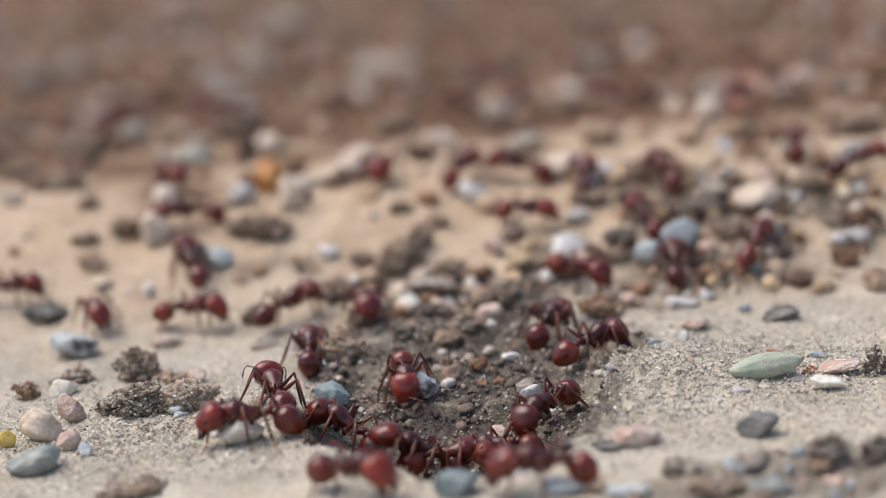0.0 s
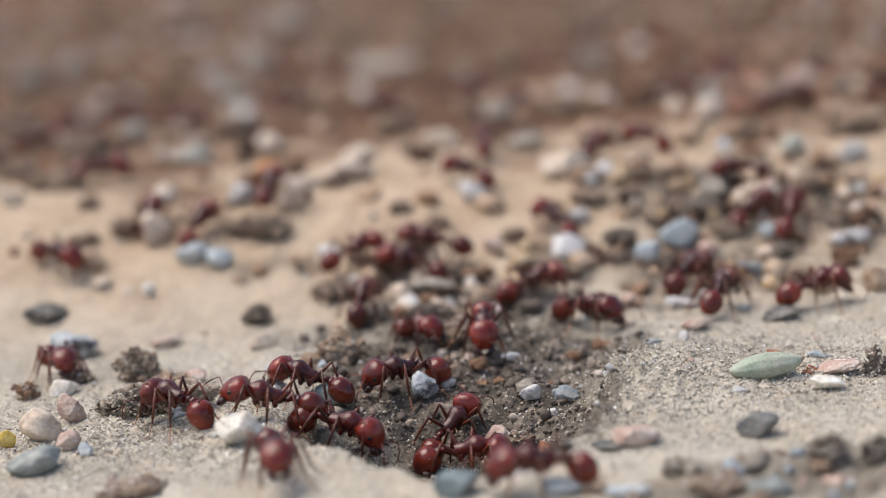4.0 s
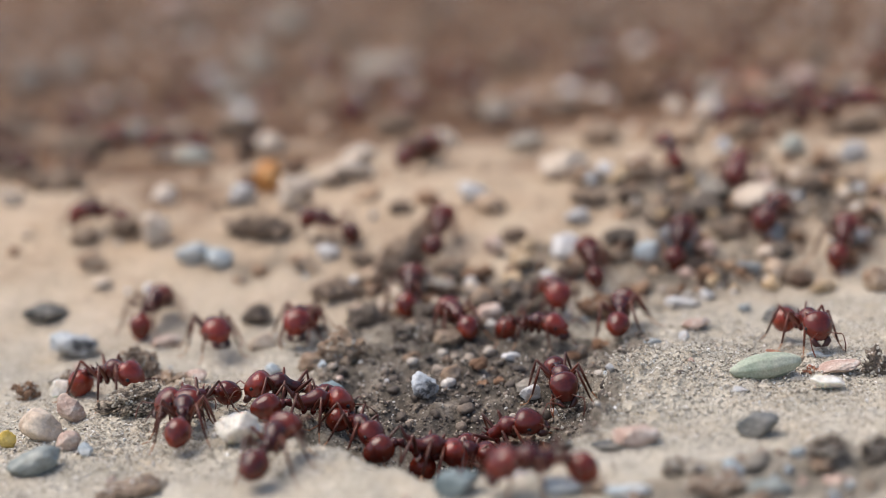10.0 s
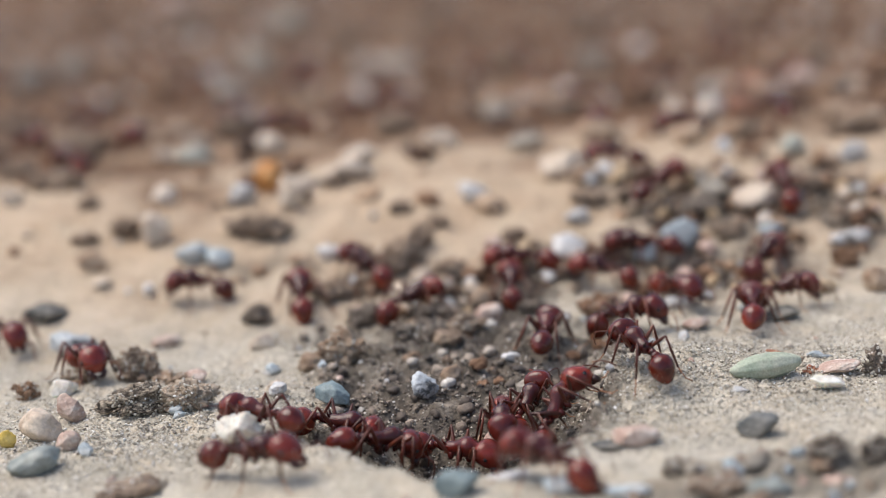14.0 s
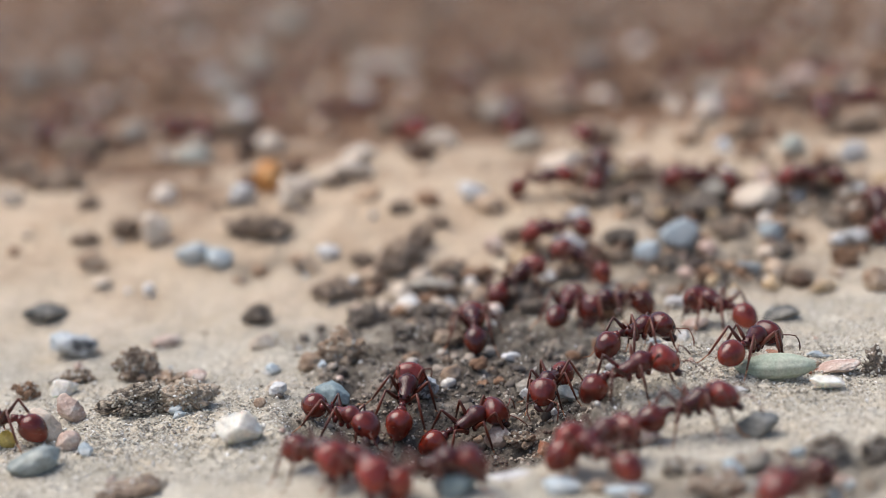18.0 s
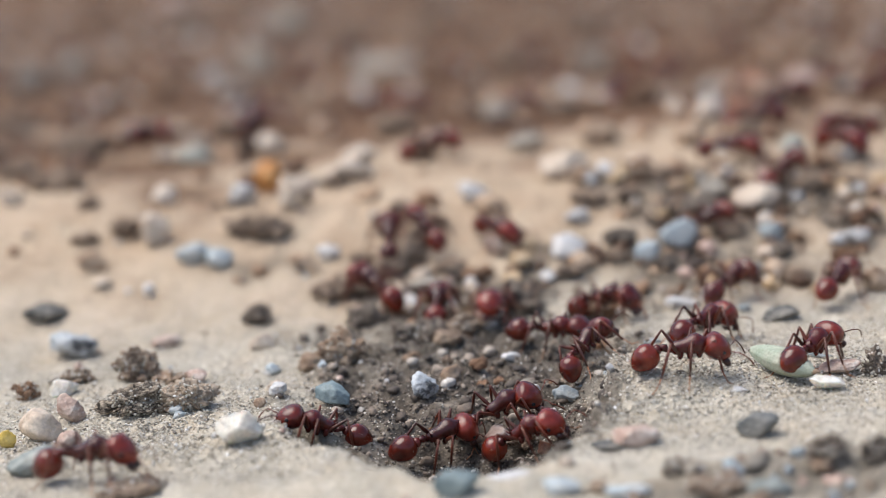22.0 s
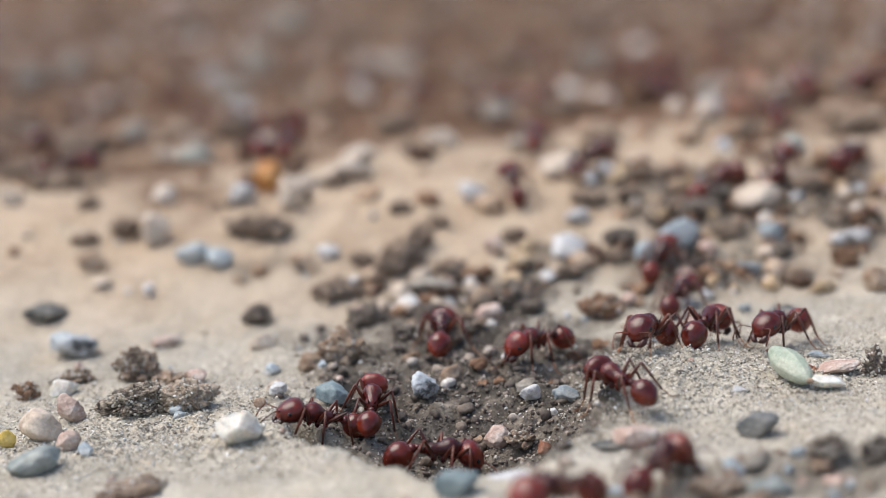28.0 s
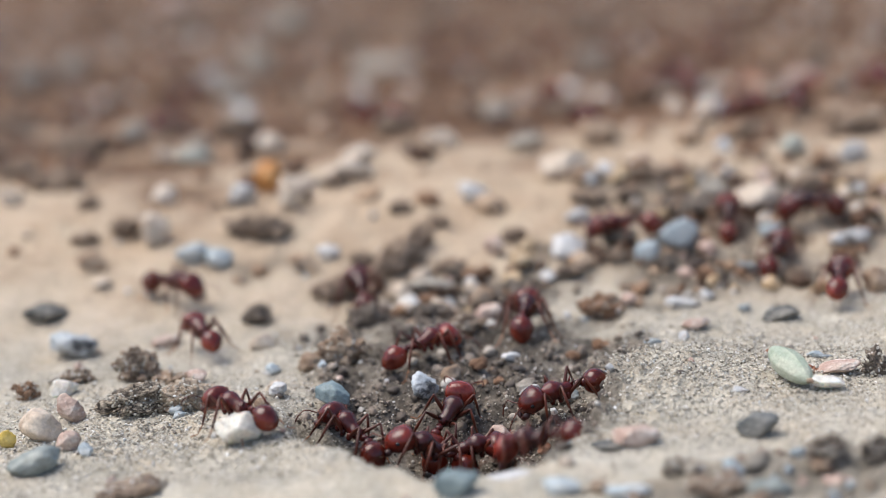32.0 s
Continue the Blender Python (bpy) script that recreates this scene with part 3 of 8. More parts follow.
pebble(12.5, -18.5, 3.3, 2.7, 1.5, 38, "rose", "pink blocky stone on the nest rim")
pebble(21.7, -16.8, 2.7, 2.2, 1.8, 5, "flint", "dark grey stone on sand")
clod(25.0, -24.9, 2.7, 2.2, 2.0, 75, "dark", "dark brown clod on sand")
clod(28.2, -24.9, 1.9, 1.5, 2.0, 109, "dark", "dark brown clod on sand")
pebble(16.0, -25.6, 1.4, 1.1, 0.9, 106, "pale", "small white stone on sand")
clod(14.7, -25.3, 2.0, 1.6, 1.4, 30, "dark", "dark brown clod beside a white stone")
clod(16.8, -29.0, 3.4, 2.7, 1.3, 11, "umber", "brown grey clod on sand")
pebble(20.3, -30.1, 3.1, 2.5, 1.1, 154, "moss", "greenish grey stone on sand")
pebble(10.9, -28.4, 3.1, 2.5, 0.7, 157, "azure", "bluish white stone on sand")
pebble(6.4, -27.3, 2.3, 1.8, 1.2, 11, "azure", "light blue stone on sand")
pebble(-0.3, -26.7, 3.6, 2.9, 1.8, 96, "teal", "grey-blue stone on the near rim of the nest")
pebble(3.5, -23.7, 3.2, 1.3, 0.3, 150, "pale", "flat pinkish white stone on the nest rim")
clod(-23.2, -20.2, 4.3, 3.4, 0.8, 84, "umber", "dark brown clod on sand")
pebble(6.7, -8.1, 1.2, 0.9, 1.3, 141, "rust", "small reddish brown grain on the nest slope")
pebble(8.2, -16.1, 1.0, 0.8, 1.1, 71, "steel", "small grey grain on the nest slope")
pebble(10.7, -18.9, 2.5, 2.0, 0.6, 129, "slate", "flat dark grey stone on the nest slope")
pebble(-14.6, 3.4, 1.7, 1.3, 1.2, 60, "cream", "cream grain on sandy ground")
pebble(-15.5, 9.7, 1.3, 1.0, 0.5, 9, "pale", "tiny bluish grain on sand")
pebble(21.8, 12.3, 2.5, 2.0, 1.0, 79, "rose", "whitish pink stone on sand")
pebble(20.1, 8.0, 1.2, 0.9, 0.9, 1, "pale", "tiny white stone on sand")
pebble(21.8, 20.9, 3.1, 2.5, 1.1, 19, "pale", "pale flat stone on sand")
pebble(27.2, 18.6, 1.5, 1.2, 0.9, 27, "steel", "small grey stone on sand")
pebble(17.1, 7.4, 1.5, 1.2, 0.5, 153, "steel", "small blue grain on sand")
pebble(29.8, 30.4, 2.4, 1.9, 1.2, 137, "steel", "grey stone on sand")
clod(33.8, 27.3, 3.0, 2.4, 1.8, 8, "umber", "brown clod on sand")
clod(17.0, 34.5, 2.0, 1.6, 1.6, 50, "umber", "brown crumb beside a white stone")
pebble(14.4, 43.8, 2.7, 2.2, 1.5, 104, "pale", "pale stone on gravel")
clod(-18.6, 45.8, 4.9, 3.9, 2.5, 74, "umber", "dark brown clod below an orange husk")
clod(-21.0, 45.7, 2.7, 2.1, 2.5, 156, "umber", "brown crumb near an orange husk")
clod(-33.8, 48.3, 3.0, 2.4, 2.4, 67, "umber", "brown clod on sand")
clod(-38.2, 47.2, 2.7, 2.1, 1.3, 39, "umber", "brown crumb on sand")
clod(-45.8, 71.7, 6.5, 5.2, 2.5, 176, "umber", "wide brown clod on the ground")
clod(41.4, 40.6, 2.1, 1.7, 1.8, 10, "umber", "brown crumb on sandy ground")
pebble(-18.9, 58.4, 3.6, 3.4, 4.0, 86, "husk", "orange-brown dry husk fragment on a dark clod")
pebble(-16.3, 52.3, 3.1, 2.5, 3.8, 80, "cream", "cream stone leaning on an orange husk")
pebble(3.2, -4.4, 2.0, 1.6, 1.8, 92, "rose", "reddish pink pointed stone on the nest slope")
clod(5.0, -5.1, 2.3, 1.8, 1.3, 35, "umber", "brown soil crumb on the nest slope")
pebble(6.1, 1.3, 1.9, 1.5, 1.0, 96, "dusty", "grey stone on the nest slope")
pebble(17.8, -28.1, 1.9, 1.5, 0.7, 96, "rose", "pink stone on sand")
pebble(23.6, -22.1, 1.4, 1.1, 0.8, 117, "azure", "pale blue stone on sand")
pebble(25.3, -27.5, 2.6, 2.1, 0.6, 133, "rose", "pink brown stone on sand")
pebble(21.8, -8.9, 1.3, 1.0, 0.5, 98, "pale", "small white stone on coarse sand")
pebble(12.7, 1.5, 0.9, 0.8, 0.6, 164, "azure", "tiny pale blue stone on coarse sand")
pebble(29.9, 1.1, 1.4, 1.1, 0.6, 152, "azure", "small pale blue stone on sand")
pebble(-29.7, 34.9, 1.4, 1.1, 1.5, 174, "pale", "tiny white stone on sand")
pebble(-22.2, -2.0, 1.3, 1.0, 0.9, 143, "azure", "small pale blue stone beside a crumbly clod")
pebble(-14.5, 1.6, 1.6, 1.3, 1.1, 26, "pale", "small white stone on sand")
pebble(-15.4, 9.6, 1.3, 1.0, 1.0, 158, "azure", "tiny pale blue stone on sand")
pebble(-22.0, 8.1, 2.1, 1.7, 1.3, 129, "rose", "small pink stone against a crumbly clod")
pebble(-34.1, 10.6, 2.5, 2.0, 1.1, 69, "dusty", "flat grey translucent stone on sand")

clod(27.1, 43.5, 4.6, 4.0, 2.4, 176, "dark", "dark crumbly soil clod on the sandy rise behind the nest")
clod(-4.1, 38.0, 4.3, 4.0, 2.9, 135, "umber", "brown crumbly soil clod in dug-out soil round the nest")
clod(18.0, 37.5, 3.4, 2.4, 2.1, 63, "dark", "dark crumbly soil clod in dug-out soil round the nest")
clod(1.6, 34.0, 2.3, 1.9, 1.6, 28, "dark", "dark crumbly soil clod in dug-out soil round the nest")
pebble(45.7, 54.5, 3.1, 2.5, 2.2, 97, "pale", "whitish stone on the sandy rise behind the nest")
clod(-52.6, 83.5, 4.3, 3.6, 2.8, 3, "umber", "brown crumbly soil clod on the sandy rise behind the nest")
pebble(-9.3, 74.0, 5.5, 4.8, 1.9, 46, "cream", "cream stone on the sandy rise behind the nest")
pebble(-21.7, 89.0, 3.7, 3.4, 2.5, 40, "cream", "cream stone on the sandy rise behind the nest")
pebble(-35.0, 91.0, 3.3, 3.0, 1.7, 158, "cream", "cream stone on the sandy rise behind the nest")
clod(29.2, 38.0, 3.5, 3.0, 1.8, 0, "umber", "brown crumbly soil clod in dug-out soil round the nest")
clod(39.3, 47.0, 3.6, 3.4, 1.8, 55, "umber", "brown crumbly soil clod on the sandy rise behind the nest")
clod(33.5, 33.5, 2.8, 2.6, 1.5, 42, "dark", "dark crumbly soil clod in dug-out soil round the nest")
clod(21.9, 31.5, 2.2, 1.7, 1.6, 138, "dark", "dark crumbly soil clod in dug-out soil round the nest")
clod(12.4, 32.0, 2.5, 2.3, 1.6, 46, "umber", "brown crumbly soil clod in dug-out soil round the nest")
clod(-1.7, 23.0, 3.2, 3.0, 2.1, 98, "dark", "dark crumbly soil clod in dug-out soil round the nest")
clod(7.9, 23.5, 2.1, 1.7, 1.3, 42, "dark", "dark crumbly soil clod in dug-out soil round the nest")
clod(20.1, 48.0, 2.7, 2.5, 1.5, 84, "umber", "brown crumbly soil clod on the sandy rise behind the nest")
pebble(29.8, 67.5, 4.0, 3.1, 2.6, 0, "tan", "tan stone on the sandy rise behind the nest")
clod(37.8, 71.0, 4.1, 3.4, 2.7, 16, "umber", "brown crumbly soil clod on the sandy rise behind the nest")
pebble(19.9, 75.5, 4.8, 3.8, 3.4, 123, "tan", "tan stone on the sandy rise behind the nest")
pebble(10.8, 73.0, 4.1, 3.6, 2.2, 120, "dusty", "pale grey stone on the sandy rise behind the nest")
pebble(51.1, 84.5, 4.6, 4.0, 2.3, 5, "tan", "tan stone on the sandy rise behind the nest")
clod(49.1, 70.0, 4.0, 3.8, 2.4, 103, "umber", "brown crumbly soil clod on the sandy rise behind the nest")
pebble(8.9, 108.0, 5.5, 3.9, 3.9, 93, "dusty", "pale grey stone on the sandy rise behind the nest")
clod(-5.2, 97.5, 4.5, 3.6, 3.2, 115, "umber", "brown crumbly soil clod on the sandy rise behind the nest")
clod(18.3, 106.5, 4.7, 3.4, 2.6, 50, "umber", "brown crumbly soil clod on the sandy rise behind the nest")
clod(-28.0, 112.0, 5.6, 4.1, 3.2, 118, "umber", "brown crumbly soil clod on the brown ground far behind the nest")
clod(-47.1, 98.0, 6.1, 4.8, 3.6, 134, "umber", "brown crumbly soil clod on the sandy rise behind the nest")
clod(-74.9, 179.0, 9.1, 7.0, 5.6, 150, "umber", "brown crumbly soil clod on the brown ground far behind the nest")
pebble(-42.9, 114.5, 4.9, 4.3, 3.4, 75, "dusty", "pale grey stone on the brown ground far behind the nest")
pebble(57.2, 134.0, 5.2, 3.7, 3.9, 23, "rose", "pinkish stone on the brown ground far behind the nest")
pebble(-48.6, 262.0, 6.4, 4.8, 4.0, 92, "pale", "whitish stone on the brown ground far behind the nest")
pebble(-47.0, 326.5, 6.6, 6.2, 3.9, 179, "dusty", "pale grey stone on the brown ground far behind the nest")
pebble(48.4, 133.5, 6.1, 5.1, 3.5, 81, "rust", "orange stone on the brown ground far behind the nest")
clod(29.7, 115.5, 4.9, 3.8, 3.4, 160, "russet", "reddish brown soil clod on the brown ground far behind the nest")
clod(-58.3, 240.5, 7.2, 5.3, 4.9, 123, "russet", "reddish brown soil clod on the brown ground far behind the nest")
clod(-0.2, 233.5, 7.1, 5.3, 3.6, 153, "russet", "reddish brown soil clod on the brown ground far behind the nest")
pebble(-15.8, 274.5, 6.6, 5.5, 4.0, 60, "dusty", "pale grey stone on the brown ground far behind the nest")
clod(16.9, 243.0, 7.3, 6.5, 4.3, 64, "umber", "brown crumbly soil clod on the brown ground far behind the nest")
clod(49.5, 232.0, 7.1, 5.8, 4.3, 14, "russet", "reddish brown soil clod on the brown ground far behind the nest")
clod(40.9, 316.5, 8.7, 8.2, 5.7, 126, "umber", "brown crumbly soil clod on the brown ground far behind the nest")
clod(-75.5, 423.0, 10.7, 8.4, 5.9, 144, "umber", "brown crumbly soil clod on the brown ground far behind the nest")
clod(-118.0, 514.0, 12.4, 11.6, 8.1, 105, "russet", "reddish brown soil clod on the brown ground far behind the nest")
clod(0.9, 395.5, 10.1, 7.4, 6.2, 38, "umber", "brown crumbly soil clod on the brown ground far behind the nest")
clod(84.1, 315.0, 8.6, 6.2, 5.2, 36, "russet", "reddish brown soil clod on the brown ground far behind the nest")
clod(71.1, 147.5, 5.5, 4.5, 4.1, 43, "russet", "reddish brown soil clod on the brown ground far behind the nest")
clod(-23.9, 340.5, 9.1, 8.6, 5.6, 124, "umber", "brown crumbly soil clod on the brown ground far behind the nest")


def seed_shape(c):
    return Vector((c.x, c.y * (1 - 0.25 * c.x), c.z * (1 - 0.1 * c.x)))


SEED_SKIN = stone_mat("seed_skin", (0.30, 0.36, 0.27), (0.50, 0.56, 0.44), (0.36, 0.36, 0.26), 700, 0.55, 0.4, 0.72)


def make_seed():
    """A pale green seed about 7 mm long with low ribs along it."""
    seed = new("seed")
    bm = bmesh.new()
    blob(bm, (0, 0, 0), (3.2, 1.2, 1.05), (0, 0, 0), 36, 20, 1.0,
         lambda c: Vector((c.x, c.y * (1 - 0.3 * c.x * c.x), c.z * (1 - 0.3 * c.x * c.x))) * (1 + 0.035 * math.sin(9 * math.atan2(c.z, c.y))))
    part("hull", bm, SEED_SKIN, seed, "ribbed pale green seed hull")
    bm = bmesh.new()
    tube(bm, [(2.9, 0, 0), (3.3, 0.1, 0.1), (3.5, 0.2, 0.05)], [0.3, 0.16, 0.06], 8)
    part("tip", bm, STONE["tan"], seed, "dry brownish tip")
    tagged(seed, "pale green elongated seed lying on the sandy rim", "seed")
    seed.matrix_basis = pose(0, 0, 0)
    return seed


SEED = make_seed()


# ---- ants ----
HIPS = ((0.95, 0.36, 1.95), (0.25, 0.42, 1.85), (-0.45, 0.38, 1.85))
FEET = ((2.8, 1.8, 0.0), (0.4, 2.8, 0.0), (-3.0, 2.25, 0.0))


def head_shape(c):
    """Broad rounded back, narrowing a little to a blunt face."""
    x = c.x if c.x > -0.6 else -0.6 + (c.x + 0.6) * 0.75
    return Vector((x, c.y * (1.0 - 0.13 * c.x), c.z * (1.0 - 0.16 * c.x)))


def make_ant(bend=0.0, nod=0.0, droop=0.0):
    """An ant about 8 mm long that faces +x and stands on z = 0; bend turns head and gaster sideways, in degrees."""
    ant = new("harvester_ant")
    ant.empty_display_size = 0.003
    tagged(ant, "glossy dark red harvester ant standing on sandy ground", "ant", "ants round the nest hole")
    bm = bmesh.new()
    tube(bm, [(1.72, 0, 2.92), (1.45, 0, 2.86), (1.25, 0, 2.78), (1.0, 0, 2.69), (0.7, 0, 2.61), (0.35, 0, 2.53), (0.0, 0, 2.43), (-0.35, 0, 2.33), (-0.7, 0, 2.24), (-1.0, 0, 2.15), (-1.15, 0, 2.08)],
         [0.24, 0.27, 0.53, 0.73, 0.81, 0.73, 0.55, 0.50, 0.53, 0.41, 0.2], 20)
    blob(bm, (-0.72, 0, 2.33), (0.36, 0.42, 0.36), (0, 0, 0), 14, 10)
    for s in (-1, 1):
        tube(bm, [(-0.95, 0.22 * s, 2.5), (-1.15, 0.28 * s, 2.75), (-1.28, 0.32 * s, 2.98)], [0.12, 0.07, 0.015], 6)
        for hx, hy, hz in HIPS:
            blob(bm, (hx, hy * s, hz + 0.02), (0.24, 0.22, 0.36), (0, 0, 0), 10, 8)
    part("mesosoma", bm, SHELL_BODY, ant)
    bm = bmesh.new()
    tube(bm, [(-1.1, 0, 2.05), (-1.35, 0, 2.02), (-1.6, 0, 2.3), (-1.72, 0, 2.3), (-1.86, 0, 2.05)], [0.18, 0.15, 0.3, 0.28, 0.15], 12)
    part("petiole", bm, SHELL_BODY, ant)
    bm = bmesh.new()
    blob(bm, (-2.12, 0, 2.12), (0.34, 0.42, 0.38), (0, -20, 0), 14, 10)
    part("postpetiole", bm, SHELL_BODY, ant)
    bm = bmesh.new()
    rings = [(k + 0.25) / 28.5 for k in range(29)]
    tube(bm, [(0.12 - 1.16 * (1 - math.cos(math.pi * u)), 0, 0) for u in rings],
         [0.98 * math.sin(math.pi * u) ** 0.95 * (1 + 0.16 * math.cos(math.pi * u)) * (1.0 if u < 0.6 else 0.965 if u < 0.74 else 0.93) for u in rings], 24)
    gaster = part("gaster", bm, SHELL_GASTER, ant, "smooth polished gaster")
    gaster.matrix_basis = pose(-2.25 * MM, 0, 2.12 * MM, 0, -droop, bend * 0.8)
    bm = bmesh.new()
    rng = random.Random(77)
    for k in range(40):
        u, a = rng.uniform(0.22, 0.9), rng.uniform(0, 6.283)
        r = 0.96 * math.sin(math.pi * u) ** 0.95 * (1 + 0.16 * math.cos(math.pi * u)) * (1.0 if u < 0.6 else 0.965 if u < 0.74 else 0.93)
        x = 0.12 - 1.16 * (1 - math.cos(math.pi * u))
        tube(bm, [(x, r * math.cos(a), r * math.sin(a)), (x - 0.12, (r + 0.2) * math.cos(a), (r + 0.2) * math.sin(a))], [0.007, 0.003], 4)
    part("bristles", bm, HAIR, gaster, "short amber bristles")
    bm = bmesh.new()
    blob(bm, (0.98, 0, 0), (1.22, 1.14, 0.92), (0, 0, 0), 28, 20, 0.94, head_shape)
    blob(bm, (1.98, 0, -0.12), (0.26, 0.56, 0.34), (0, 20, 0), 12, 8)
    for s in (-1, 1):
        tube(bm, [(1.55, 0.3 * s, 0.5), (1.8, 0.38 * s, 0.42), (2.0, 0.42 * s, 0.28)], [0.08, 0.12, 0.06], 8)
    head = part("head", bm, SHELL_HEAD, ant, "broad ridged red head")
    head.matrix_basis = pose(1.5 * MM, 0, 2.95 * MM, 0, nod, bend)
    for s in (-1, 1):
        bm = bmesh.new()
        tube(bm, [(1.85, 0.52 * s, -0.25), (2.15, 0.56 * s, -0.34), (2.42, 0.36 * s, -0.42), (2.55, 0.04 * s, -0.46)], [0.25, 0.29, 0.22, 0.06], 8)
        part("mandible", bm, SHELL_JAW, head, "dark curved mandible")
        bm = bmesh.new()
        blob(bm, (1.25, 0.99 * s, 0.16), (0.2, 0.13, 0.17), (0, 0, 0), 12, 8)
        part("eye", bm, EYE_BLACK, head, "small black eye")
        bm = bmesh.new()
        tube(bm, [(0, 0, 0), (0.2, 0.24 * s, 0.15), (0.45, 0.65 * s, 0.4), (0.6, 1.0 * s, 0.5)], [0.06, 0.045, 0.045, 0.05], 7)
        tube(bm, [(0.6, 1.0 * s, 0.5), (0.95, 1.05 * s, 0.45), (1.35, 1.05 * s, 0.3), (1.7, 0.98 * s, 0.1), (1.9, 0.92 * s, -0.05)], [0.035, 0.04, 0.05, 0.06, 0.03], 7)
        feeler = part("antenna", bm, SHELL_LEG, head, "thin elbowed antenna")
        feeler.matrix_basis = pose(1.8 * MM, 0.3 * s * MM, 0.35 * MM)
        for hip, foot in zip(HIPS, FEET):
            h, f = Vector((hip[0], hip[1] * s, hip[2])), Vector((foot[0], foot[1] * s, foot[2]))
            flat = Vector((f.x - h.x, f.y - h.y, 0))
            knee = flat * 0.46 + Vector((0, 0, 3.25 - h.z))
            ankle = flat * 0.78 + Vector((0, 0, 0.85 - h.z))
            toe = f - h
            bm = bmesh.new()
            tube(bm, [(0, 0, -0.2), knee * 0.15, knee * 0.5, knee * 0.9, knee], [0.12, 0.13, 0.16, 0.10, 0.08], 8)
            leg = part("leg", bm, SHELL_LEG, ant, "thin jointed red-brown leg")
            leg.matrix_basis = Matrix.Translation(h * MM)
            bm = bmesh.new()
            tube(bm, [knee, knee.lerp(ankle, 0.5), ankle], [0.08, 0.115, 0.075], 7)
            part("tibia", bm, SHELL_LEG, leg)
            bm = bmesh.new()
            tube(bm, [ankle, ankle.lerp(toe, 0.4), ankle.lerp(toe, 0.85), toe + flat.normalized() * 0.45], [0.06, 0.045, 0.04, 0.03], 6)
            part("tarsus", bm, SHELL_FOOT, leg, "pale amber foot")
    return ant


MODELS = [make_ant(0, 38, 44), make_ant(16, 30, 56), make_ant(-16, 42, 30), make_ant(6, 48, 62), make_ant(-9, 26, 20)]
ANTS = []


def ant_pose(x, y, heading, lift=0.0):
    """An ant's pose on the ground at x, y in mm, facing heading degrees, tilted with the slope under its feet."""
    c, s = math.cos(radians(heading)), math.sin(radians(heading))
    front, back = relief(x + 2.4 * c, y + 2.4 * s), relief(x - 2.4 * c, y - 2.4 * s)
    port, star = relief(x - 2 * s, y + 2 * c), relief(x + 2 * s, y - 2 * c)
    z = max((front + back + port + star) / 4 - 0.45 * shaft(x, y), ground_z(x, y) - 0.4)
    pitch = max(-50, min(50, math.degrees(math.atan2(front - back, 4.8))))
    lean = max(-30, min(30, math.degrees(math.atan2(port - star, 4.0))))
    return pose(x * MM, y * MM, (z + lift) * MM, 0, 0, heading) @ pose(0, 0, 0, 0, -pitch, 0) @ pose(0, 0, 0, lean, 0, 0)


def step_legs(ant, rows, seed):
    """Keys an ant's legs in two alternating tripods while it walks, and its antennae all the time."""
    rng = random.Random(seed)
    pace, turn = rng.uniform(2.2, 3.0), rng.uniform(0, 6.28)
    speed = []
    for (t0, x0, y0, a0), (t1, x1, y1, a1) in zip(rows, rows[1:]):
        speed.append((t0, t1, math.hypot(x1 - x0, y1 - y0) / max(t1 - t0, 0.01)))
    near = any(y < 36 for t, x, y, a in rows)
    times = [k * (0.125 if near else 0.5) for k in range(int(32 / (0.125 if near else 0.5)) + 1)]
    legs = [o for o in ant.children if o.name.startswith("leg")]
    for i, leg in enumerate(legs):
        rest, side = leg.matrix_basis.copy(), (1 if i >= 3 else -1)
        off = math.pi * ((i % 3 + (i >= 3)) % 2) + turn
        keys = []
        for t in times:
            v = next((q for a, b, q in speed if a <= t <= b), 0.0)
            amp = min(1.0, v / 3.0)
            w = 2 * math.pi * pace * 0.5 * t + off
            keys.append((t, rest @ pose(0, 0, 0, side * 9 * amp * max(0, math.cos(w)), 0, side * -19 * amp * math.sin(w))))
        walk(leg, keys)
    for o in ant.children_recursive:
        if o.name.startswith("antenna"):
            rest, q = o.matrix_basis.copy(), rng.uniform(0, 6)
            walk(o, [(t, rest @ pose(0, 0, 0, 0, 14 * math.sin(2.1 * t + q), 12 * math.sin(3.3 * t + 2 * q))) for t in [0.5 * k for k in range(65)]])


def crawl(rows, size=1.0):
    """Makes an ant and keys its trail: rows of seconds, x, y in mm and heading in degrees."""
    n = len(ANTS)
    ant = copy_thing(MODELS[n % len(MODELS)], pose(0, 0, 0))
    ant.scale = (size, size, size)
    ANTS.append(ant)
    walk(ant, [(t, ant_pose(x, y, a)) for t, x, y, a in rows])
    step_legs(ant, rows, n)


def wander(seed, x, y):
    """An ant that strays slowly over the brown ground far behind the nest."""
    rng = random.Random(seed)
    rows, a = [], rng.uniform(-180, 180)
    for k in range(17):
        rows.append((2 * k, round(x, 1), round(y, 1), round(a)))
        a += rng.uniform(-65, 65)
        step = rng.uniform(2, 11)
        x += step * math.cos(radians(a))
        y = max(104, y + step * math.sin(radians(a)))
    crawl(rows, rng.uniform(0.98, 1.1))


# ---- loose grit, finest last ----
def by_soil(rng, want, x0, x1, y0, y1):
    while True:
        x, y = rng.uniform(x0, x1), rng.uniform(y0, y1)
        if rng.random() < want(x, y):
            return x, y


